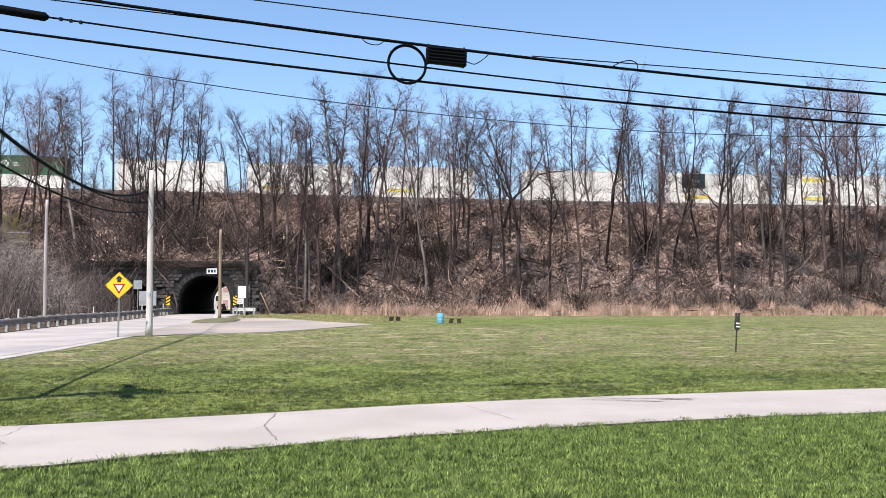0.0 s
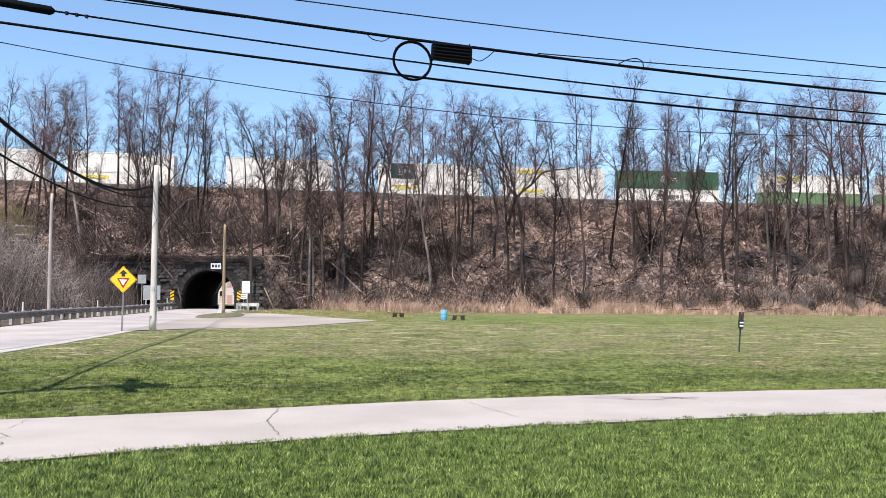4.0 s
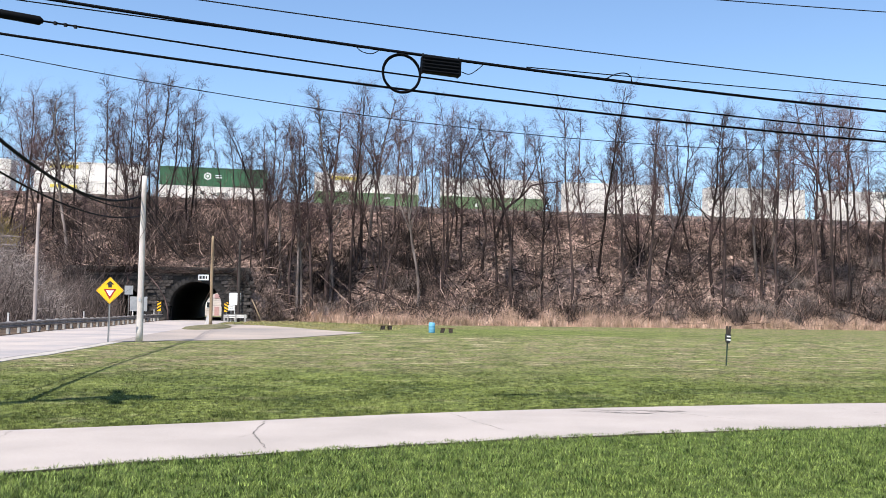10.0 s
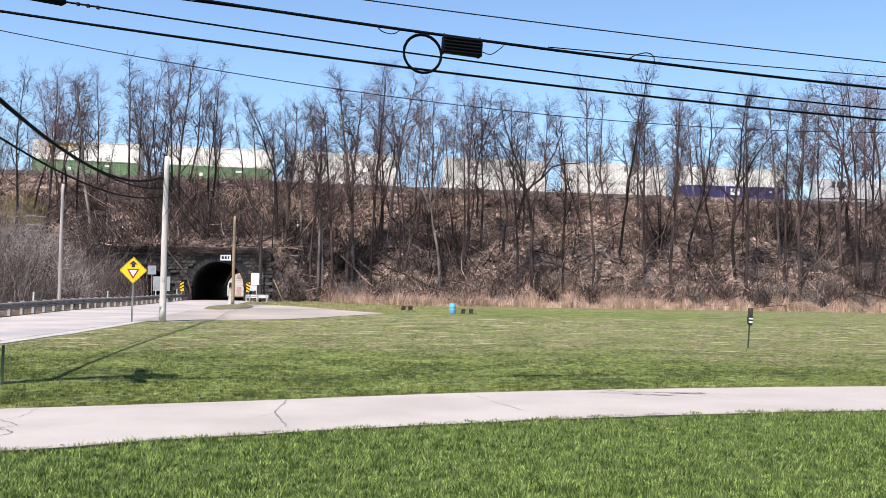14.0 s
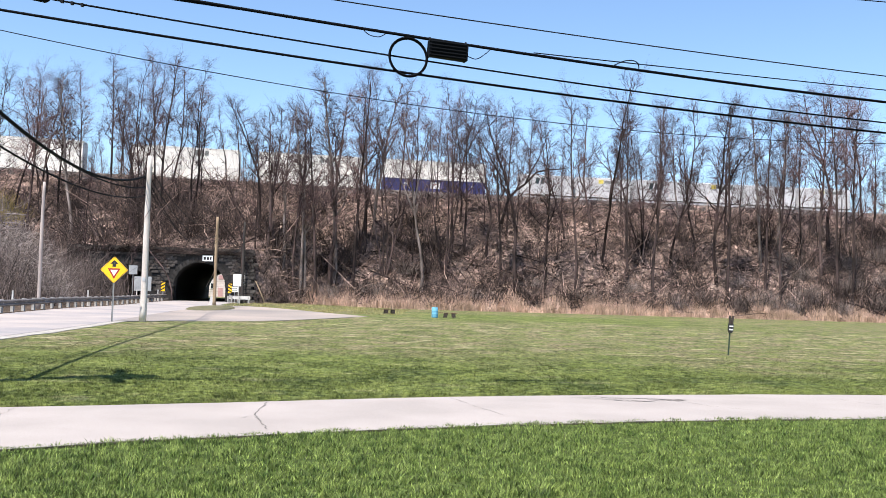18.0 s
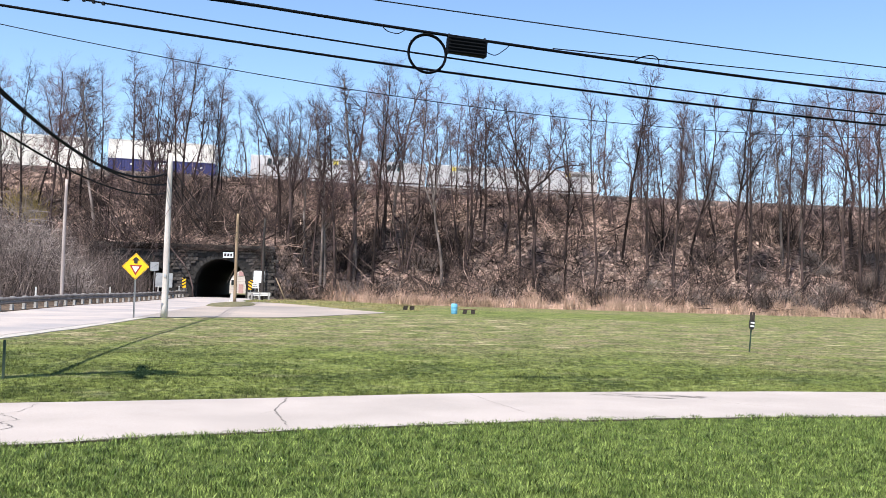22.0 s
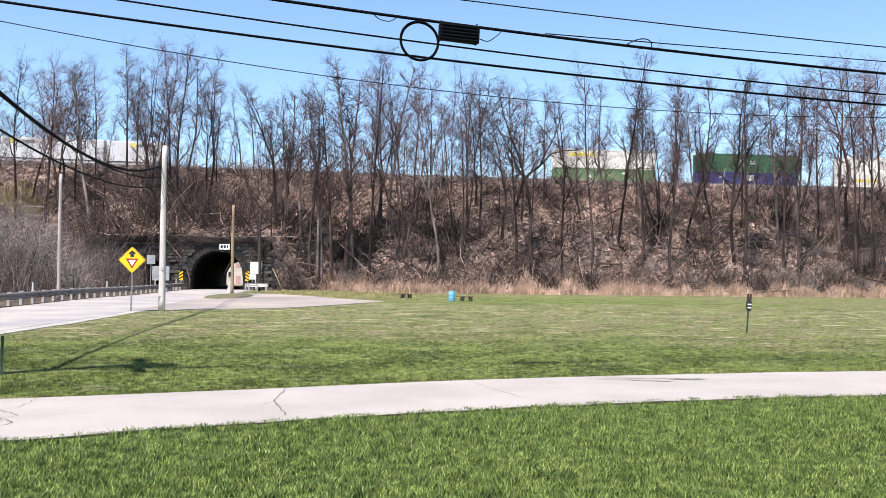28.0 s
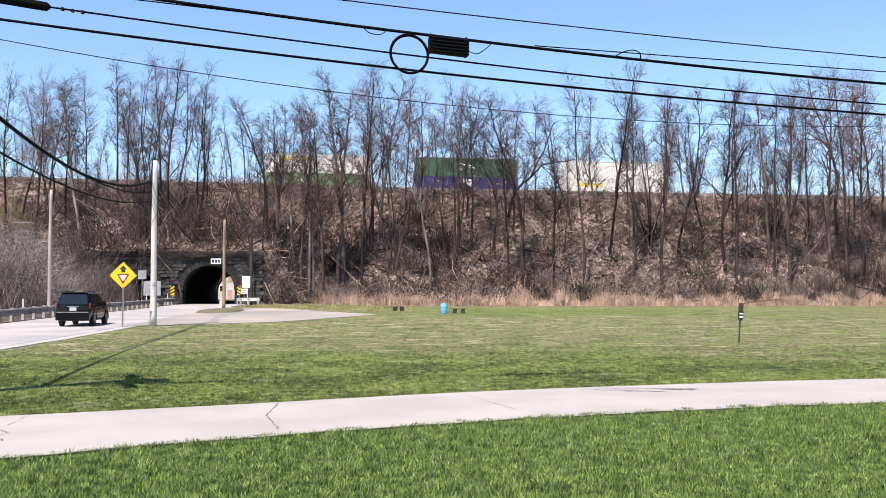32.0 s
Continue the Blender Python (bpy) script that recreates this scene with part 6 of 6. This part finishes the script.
    # rounded grey bushes near the foot of the bank
    for cx, cd, rad, cnt, s in ((40, 113, 3.2, 900, 1), (46, 114.5, 3.0, 800, 2), (52, 116, 3.4, 900, 3), (33, 114, 2.2, 500, 4), (-13, 112.5, 2.4, 600, 5), (58, 118, 3, 700, 6), (47, 119, 2.6, 600, 7), (-8, 113.5, 2.0, 450, 8), (4, 113.2, 1.8, 400, 9), (18, 113.5, 2.0, 400, 10), (37, 112.5, 2.6, 700, 11), (43, 112.4, 2.4, 600, 12), (55, 113.2, 3.0, 800, 13), (49.5, 112.6, 2.2, 500, 14), (29, 113, 2.0, 450, 15), (24, 115.5, 2.2, 450, 16), (61, 115, 3.2, 800, 17), (46, 122, 2.6, 600, 18), (54, 121, 3.0, 700, 19), (60, 124, 2.8, 650, 20), (38, 118, 2.4, 500, 21), (66, 118, 3.2, 800, 22), (12, 116, 2.0, 420, 23), (-4, 117, 2.2, 450, 24)):
        gg = np.random.default_rng(100 + s)
        cnt = int(cnt * 0.7)
        w = gg.normal(0, 1, (cnt, 3))
        w[:, 2] = np.abs(w[:, 2]) + 0.25
        base = np.array([cx, bank_y(cx, cd), bank_z(cx, cd)]) + gg.normal(0, 0.45, (cnt, 3)) * [1.2, 0.6, 0.1]
        v, f = sticks(base, w, rad * gg.uniform(0.55, 1.0, cnt), gg.uniform(0.010, 0.022, cnt), 0.38, 50 + s, 3)
        bush = new("bush", big_mesh("bush", v, f, PALE_BRUSH, 4))
        tagged(bush, "rounded grey leafless bush at the foot of the bank", "bush", "bushes below the bank")
    # dark arching shrubs all over the bank; they share a few meshes
    forms = []
    for k in range(5):
        gg = np.random.default_rng(300 + k)
        m = 70
        w = gg.normal(0, 0.75, (m, 3)) * [1.0, 0.7, 1]
        w[:, 2] = np.abs(w[:, 2]) + 0.45
        v, f = sticks(gg.normal(0, 0.9, (m, 3)) * [1, 0.6, 0] - [0, 0, 0.2], w, gg.uniform(1.5, 4.8, m), gg.uniform(0.018, 0.05, m), 0.38, 310 + k, 3)
        forms.append(big_mesh("shrub", v, f, BRUSH, 4))
    for k, (x, y, z) in enumerate(slope_points(120, -72, 82, PORTAL_D + 1, CREST - 8, 77)):
        ob = new("shrub", forms[k % 5])
        ob.matrix_world = Matrix.Translation((x, y, z)) @ Matrix.Rotation(k * 1.7, 4, "Z") @ Matrix.Scale(0.7 + 0.6 * ((k * 37) % 100) / 100, 4)
        tagged(ob, "dark leafless arching shrub on the bank", "shrub", "shrubs on the bank")
    for k, (x, y, z) in enumerate(slope_points(26, -48, -18, PORTAL_D + 1.2, 124, 83)):
        ob = new("shrub", forms[(k + 2) % 5])
        ob.matrix_world = Matrix.Translation((x, y, z)) @ Matrix.Rotation(k * 1.3, 4, "Z") @ Matrix.Scale(0.9 + 0.5 * ((k * 37) % 100) / 100, 4)
        tagged(ob, "dark leafless arching shrub on the bank", "shrub", "shrubs on the bank")
    gold = big_mesh("shrub", *sticks(np.random.default_rng(5).normal(0, 0.5, (420, 3)) * [1, 0.6, 0], np.abs(np.random.default_rng(6).normal(0, 1, (420, 3))) * [1, 0.6, 1] * np.random.default_rng(7).choice([-1, 1], (420, 3)) * [1, 1, 0] + [0, 0, 1.0], np.random.default_rng(8).uniform(1.5, 4.6, 420), np.full(420, 0.026), 0.3, 99, 4), YELLOW_TWIG, 4)
    for x, d in ((-57.0, 127.0), (-54.5, 124.5)):
        ob = new("shrub", gold)
        ob.matrix_world = Matrix.Translation((x, bank_y(x, d), bank_z(x, d)))
        tagged(ob, "leafless shrub with yellowish spring twigs", "shrub", "shrubs on the bank")
    # brush on the steep foot of the bank beside the portal
    n = 330
    x = g.uniform(PORTAL_X1 + 0.1, PORTAL_X1 + 6.5, n)
    foot = [bank_start(a) for a in x]
    p = np.array([(a, d0 + LEAN * a - 0.25, max(z0, 0.5) * t) for a, (d0, z0), t in zip(x, foot, g.uniform(0, 1, n))])
    w = np.stack([g.normal(0.1, 0.6, n), g.normal(-0.5, 0.3, n), np.abs(g.normal(0.7, 0.5, n))], 1)
    v, f = sticks(p, w, g.gamma(3.0, 0.5, n) + 0.4, g.uniform(0.014, 0.045, n), 0.38, 71, 3)
    stuff("portal_brush", v, f, BRAMBLE, "bare brown brush beside the stone portal", "brush")
    x = g.uniform(PORTAL_X0 - 7.0, PORTAL_X0 + 1.5, n)
    foot = [bank_start(min(a, PORTAL_X0 - 0.02)) for a in x]
    p = np.array([(a, d0 + LEAN * a - 0.9, max(z0, 0.5) * t) for a, (d0, z0), t in zip(x, foot, g.uniform(0, 1, n))])
    v, f = sticks(p, w, g.gamma(3.0, 0.6, n) + 0.4, g.uniform(0.014, 0.040, n), 0.38, 72, 3)
    stuff("portal_brush", v, f, BRUSH, "bare brown brush beside the stone portal", "brush")
    # bare creepers and roots hanging over the stone portal
    n = 1100
    x = g.uniform(PORTAL_X0, PORTAL_X1, n)
    p = np.stack([x, PORTAL_D + LEAN * x - g.uniform(0.12, 0.5, n), g.uniform(4.6, 6.6, n)], 1)
    w = np.stack([g.normal(0, 0.8, n), g.normal(-0.05, 0.08, n), g.normal(-0.5, 0.5, n)], 1)
    open_mouth = np.array([any(abs(q - c) < r + 1.0 for c, r, h in ARCHES) for q in x])
    p[:, 2] = np.where(open_mouth, np.maximum(p[:, 2], 5.75), p[:, 2])
    w[:, 2] = np.where(open_mouth, np.abs(w[:, 2]) * 0.4, w[:, 2])
    v, f = sticks(p, w, g.uniform(0.5, 2.2, n), g.uniform(0.010, 0.028, n), 0.3, 61, 4)
    stuff("creepers", v, f, BRUSH, "bare creepers and roots hanging over the portal", "creeper")
    # thin saplings beyond the rails and along the crest
    for cnt, d0, d1, s in ((4600, 160, 168, 401), (250, 129, 134, 402)):
        gg = np.random.default_rng(s)
        x = gg.uniform(-76, 86, cnt)
        d = gg.uniform(d0, d1, cnt)
        z = np.array([rail_z(a) - 0.6 if b > CREST else bank_z(a, b) for a, b in zip(x, d)])
        w = np.stack([gg.normal(0, 0.22, cnt), gg.normal(0, 0.2, cnt), np.ones(cnt)], 1)
        v, f = sticks(np.stack([x, d + LEAN * x, z], 1), w, gg.gamma(4.0, 1.25, cnt) + 1.5, gg.uniform(0.010, 0.026, cnt), 0.22, s + 10, 4)
        stuff("sapling_growth", v, f, PINK_TWIG, "thin leafless saplings along the top of the bank", "saplings")
    # a dead trunk leaning on the portal and a pale stick propped beside it
    s = Shape().tube([(-32.2, 104.6, 6.3), (-31.3, 104.4, 5.2), (-30.3, 104.1, 4.2), (-29.5, 103.9, 3.0), (-29.0, 103.6, 1.6), (-28.9, 103.4, 0.3)], [0.04, 0.06, 0.07, 0.08, 0.09, 0.11], 8)
    tagged(part("dead_tree", s, BARK, None, "dark bare trunk leaning before the stone portal", True), category="tree trunk")
    s = Shape().tube([(-20.1, 104.6, 2.9), (-19.6, 104.5, 1.9), (-18.8, 104.3, 0.2)], [0.05, 0.07, 0.08], 8)
    tagged(part("leaning_stick", s, POLE_BROWN, None, "yellow-brown broken stick leaning in the verge", True), category="stick")
    # dark fallen trunks and broken limbs lying across the slope
    rnd = random.Random(52)
    for k, (x, y, z) in enumerate(slope_points(64, -64, 76, PORTAL_D + 2, CREST - 6, 91)):
        L, a, r = rnd.uniform(3.0, 8.5), rnd.choice((-1, 1)) * rnd.uniform(0.15, 0.95), rnd.uniform(0.05, 0.125)
        e = Vector((math.cos(a), -0.15, math.sin(a)))
        c = Vector((x, y, z + 0.35 + 0.16 * L * abs(math.sin(a))))
        sag = Vector((0, 0, rnd.uniform(-0.35, 0.35)))
        log = part("fallen_trunk", Shape().tube([c - e * L / 2, c - e * L / 5 + sag, c + e * L / 8 + sag * 1.3, c + e * L / 3 + sag * 0.5, c + e * L / 2], [r, r * 0.9, r * 0.75, r * 0.55, r * 0.3], 7), BARK, None, "weathered fallen tree trunk lying on the bank", True)
        for j in range(2):
            q = c + e * L * rnd.uniform(-0.1, 0.4) + sag
            w = Vector((rnd.uniform(-1, 1), -0.2, rnd.uniform(0.1, 1.0))).normalized() * rnd.uniform(0.8, 2.2)
            part("side_branch", Shape().tube([q, q + w * 0.5 + Vector((0, 0, 0.1)), q + w], [r * 0.5, r * 0.35, r * 0.15], 5), BARK, log)
        tagged(log, category="log", group="fallen trunks")
    # dark brush that closes the foot of the bank behind the reeds
    n = 3400
    x = g.uniform(-15, 80, n)
    d = TOE + 0.8 + np.abs(g.normal(0, 1.6, n))
    p = np.array([(q, bank_y(q, e), bank_z(q, e)) for q, e in zip(x, d)])
    w = np.stack([g.normal(0, 0.55, n), g.normal(-0.2, 0.3, n), np.ones(n)], 1)
    v, f = sticks(p, w, g.gamma(4.0, 0.42, n) + 0.4, g.uniform(0.014, 0.034, n), 0.42, 73, 4)
    stuff("foot_brush", v, f, BRUSH, "dark bare brush along the foot of the bank", "brush")
    # short dark brush under the crest
    p = slope_points(4200, -75, 85, CREST - 10, CREST - 0.5, 97)
    n = len(p)
    w = np.stack([g.normal(0, 0.8, n), g.normal(-0.3, 0.3, n), np.abs(g.normal(0.6, 0.4, n))], 1)
    v, f = sticks(p, w, g.uniform(0.4, 1.5, n), g.uniform(0.020, 0.055, n), 0.45, 98, 3)
    stuff("crest_brush", v, f, BRUSH, "short bare brush just below the rails", "brush")
    # curling brambles in loops over the litter
    p = slope_points(6500, -75, 85, PORTAL_D + 1, CREST - 2, 95, 0.4)
    n = len(p)
    w = np.stack([g.normal(0, 0.9, n), g.normal(-0.3, 0.3, n), g.normal(0.5, 0.5, n)], 1)
    low = np.clip((CREST - p[:, 1] + LEAN * p[:, 0]) / 7.0, 0.3, 1.0)
    v, f = sticks(p + [0, -0.05, 0.1], w, (g.gamma(3.0, 0.55, n) + 0.5) * low, g.uniform(0.014, 0.036, n), 0.62, 96, 5)
    stuff("brambles", v, f, BRAMBLE, "curling bare brambles over the leaf litter", "brambles")


def blades(p, h, width, lean, seed):
    """Thin tapered blades: a quad and a tip."""
    g = np.random.default_rng(seed)
    n = len(p)
    a = g.uniform(0, 2 * math.pi, n)
    s = np.stack([np.cos(a), np.sin(a), np.zeros(n)], 1)
    t = g.uniform(0, 2 * math.pi, n)
    o = np.stack([np.cos(t), np.sin(t), np.zeros(n)], 1) * (lean * h * g.uniform(0.2, 1.0, n))[:, None]
    up = np.zeros((n, 3))
    up[:, 2] = h
    w = width[:, None]
    v = np.stack([p - s * w, p + s * w, p + up * 0.55 + o * 0.35 + s * w * 0.8, p + up * 0.55 + o * 0.35 - s * w * 0.8, p + up + o], 1).reshape(-1, 3)
    k = (np.arange(n) * 5)[:, None, None]
    f = (np.array([[0, 1, 2], [0, 2, 3], [3, 2, 4]])[None] + k).reshape(-1, 3)
    return v, f


def build_reeds():
    g = np.random.default_rng(9)
    n = 60000
    x = g.uniform(-15.5, 78, n)
    dens = np.array([noise.noise(Vector((a * 0.25, 1.0, 4.0))) for a in x])
    d = TOE - 1.2 + np.abs(g.normal(0, 1.3, n)) + g.uniform(0, 1.0, n)
    keep = dens > g.uniform(-0.55, 0.38, n)
    x, d = x[keep], d[keep]
    n = len(x)
    tall = np.array([0.78 + 0.8 * noise.noise(Vector((a * 0.4, 8.0, 1.0))) + 0.5 * noise.noise(Vector((a * 1.6, 3.0, 1.0))) for a in x])
    z = np.array([0.2 if b < TOE else bank_z(a, b) for a, b in zip(x, d)])
    p = np.stack([x, d + LEAN * x, z], 1)
    v, f = blades(p, (g.uniform(0.6, 1.75, n) * np.clip(tall, 0.35, 1.5)), g.uniform(0.014, 0.034, n), 0.7, 10)
    stuff("dry_reeds", v, f, REED, "belt of dry tan reeds along the foot of the bank", "reeds", 3)


def build_verge_grass():
    """Dry tufts and broken sticks on the verge between the lay-by and the bank."""
    g = np.random.default_rng(29)
    n = 15000
    x, y = g.uniform(-20.0, -3.0, n), g.uniform(72, 109, n)
    lump = np.array([noise.noise(Vector((a * 0.6, b * 0.3, 7.0))) for a, b in zip(x, y)])
    keep = (y > np.interp(x, [-20.2, -17.0, -12.8, -10.1, -7.3, -4.7], [87.6, 87.6, 82.0, 76.5, 70.2, 64.9])) & (lump > g.uniform(-0.5, 0.35, n))
    x, y, lump = x[keep], y[keep], lump[keep]
    n = len(x)
    z = np.array([ground_z(a, b) for a, b in zip(x, y)])
    v, f = blades(np.stack([x, y, z], 1), np.clip(0.07 + 0.14 * lump + g.normal(0, 0.04, n), 0.02, 0.30), g.uniform(0.010, 0.026, n), 0.8, 30)
    stuff("verge_grass", v, f, VERGE_BLADE, "dry yellow-brown tufts on the verge", "grass", 3)
    rnd = random.Random(31)
    for k in range(9):
        x, y = rnd.uniform(-19.5, -14.0), rnd.uniform(90, 104)
        a, L, r = rnd.uniform(-0.6, 0.6), rnd.uniform(0.5, 1.3), rnd.uniform(0.02, 0.045)
        c, e = Vector((x, y, ground_z(x, y) + r + 0.05)), Vector((math.cos(a), math.sin(a), rnd.uniform(-0.02, 0.25)))
        tagged(part("stick", Shape().tube([c - e * L / 2, c + Vector((0, 0, 0.06)), c + e * L / 2 + Vector((0, 0, 0.12))], [r, r * 0.8, r * 0.4], 6), POLE_BROWN, None, "broken brown stick lying on the verge", True), category="stick", group="sticks on the verge")


def build_grass():
    g = np.random.default_rng(17)
    # long spring grass on the near side of the path
    n = 340000
    y = 4.6 + 11.0 * g.uniform(0, 1, n) ** 1.25
    x = g.uniform(-0.50, 0.50, n) * (y + 0.8)
    near = np.interp(x, [q[0] for q in PATH_NEAR], [q[1] for q in PATH_NEAR])
    rag = np.array([noise.noise(Vector((a * 2.6, 0.5, 3.0))) + 0.7 * noise.noise(Vector((a * 7.0, 0.5, 9.0))) for a in x])
    keep = y < near + 0.12 + 0.20 * np.maximum(rag, -0.42)
    x, y, near = x[keep], y[keep], near[keep]
    n = len(x)
    tuft = np.array([0.9 * noise.noise(Vector((a * 6.5, b * 4.5, 0))) + 0.6 * noise.noise(Vector((a * 2.0, b * 1.6, 3))) + 0.3 * noise.noise(Vector((a * 0.5, b * 0.5, 5))) for a, b in zip(x, y)])
    h = np.clip(0.042 + 0.042 * tuft + g.normal(0, 0.012, n), 0.012, 0.15)
    v, f = blades(np.stack([x, y, np.full(n, -0.005)], 1), h, g.uniform(0.0020, 0.0056, n), 0.95, 18)
    stuff("grass", v, f, BLADE, "lush green spring grass before the path", "grass", 3)
    # shorter grass beyond the path, thinning out with the distance
    n = 420000
    y = 2772.0 / g.uniform(2772.0 / 75, 2772.0 / 12.5, n)
    x = g.uniform(-0.54, 0.54, n) * (y + 1.0)
    far = np.interp(x, [q[0] for q in PATH_FAR], [q[1] for q in PATH_FAR])
    keep = (y > far - 0.03) & (x > -9.6 + ROAD_SLOPE * y) & ((x > -4.8) | (y < np.interp(x, [-15.6, -13.7, -11.4, -9.3, -7.2, -4.9], [45.6, 47.7, 49.6, 51.4, 56.2, 63.5]) - 0.25))
    x, y = x[keep], y[keep]
    n = len(x)
    clump = np.array([noise.noise(Vector((a * 4.0, b * 2.0, 2))) + 0.8 * noise.noise(Vector((a * 1.1, b * 0.6, 6))) for a, b in zip(x, y)])
    h = np.clip(0.028 + 0.020 * clump + g.normal(0, 0.008, n), 0.006, 0.08)
    h = h * np.clip(22.0 / y, 0.35, 1.0)
    z = np.array([ground_z(a, b) for a, b in zip(x, y)]) - 0.004
    a = g.uniform(0, 2 * math.pi, n)
    s = np.stack([np.cos(a), np.sin(a), np.zeros(n)], 1) * (g.uniform(0.6, 1.2, n) * (0.003 + 0.00024 * y))[:, None]
    p = np.stack([x, y, z], 1)
    o = np.stack([g.normal(0, 0.35, n) * h, g.normal(0, 0.35, n) * h, h], 1)
    v = np.stack([p - s, p + s, p + o], 1).reshape(-1, 3)
    stuff("field_grass", v, np.arange(3 * n).reshape(-1, 3), LAWN_BLADE, "short mown grass on the field", "grass", 3)


build_brush()
build_reeds()
build_verge_grass()
build_grass()


# ---- what moves ----
def motions():
    times = [k * 2.0 for k in range(17)]
    for thing, u, up in MOVERS:
        rows = []
        for t in times:
            x = train_x(u, t)
            grade = math.atan((rail_z(x - 6) - rail_z(x + 6)) / 12)
            turn = Matrix.Rotation(math.atan(LEAN), 4, "Z") @ Matrix.Rotation(grade, 4, "Y")
            rows.append((t, Matrix.Translation((x, 149 + LEAN * x, rail_z(x) + up)) @ turn))
        walk(thing, rows)
    rows = []
    for t in times + [31.0]:
        y = 46.2 + 13.2 * (t - 32.0)
        x = -17.95 - 0.135 * (y - 46.2)
        rows.append((t, pose(x, y, ground_z(x, y) + 0.032, 0, 0, 7.7)))
    walk(SUV, sorted(rows, key=lambda r: r[0]))
    ways = [(0, -40.7, 175, 10), (0.8, -42.2, 186, -5), (1.3, -41.6, 192, -40), (2, -36, 196, -75), (4, -15, 198, -86), (12, 45, 200, -88), (32, 190, 204, -88)]
    walk(FAR_CAR, [(t, pose(x, y, 0.05, 0, 0, a)) for t, x, y, a in ways])


motions()
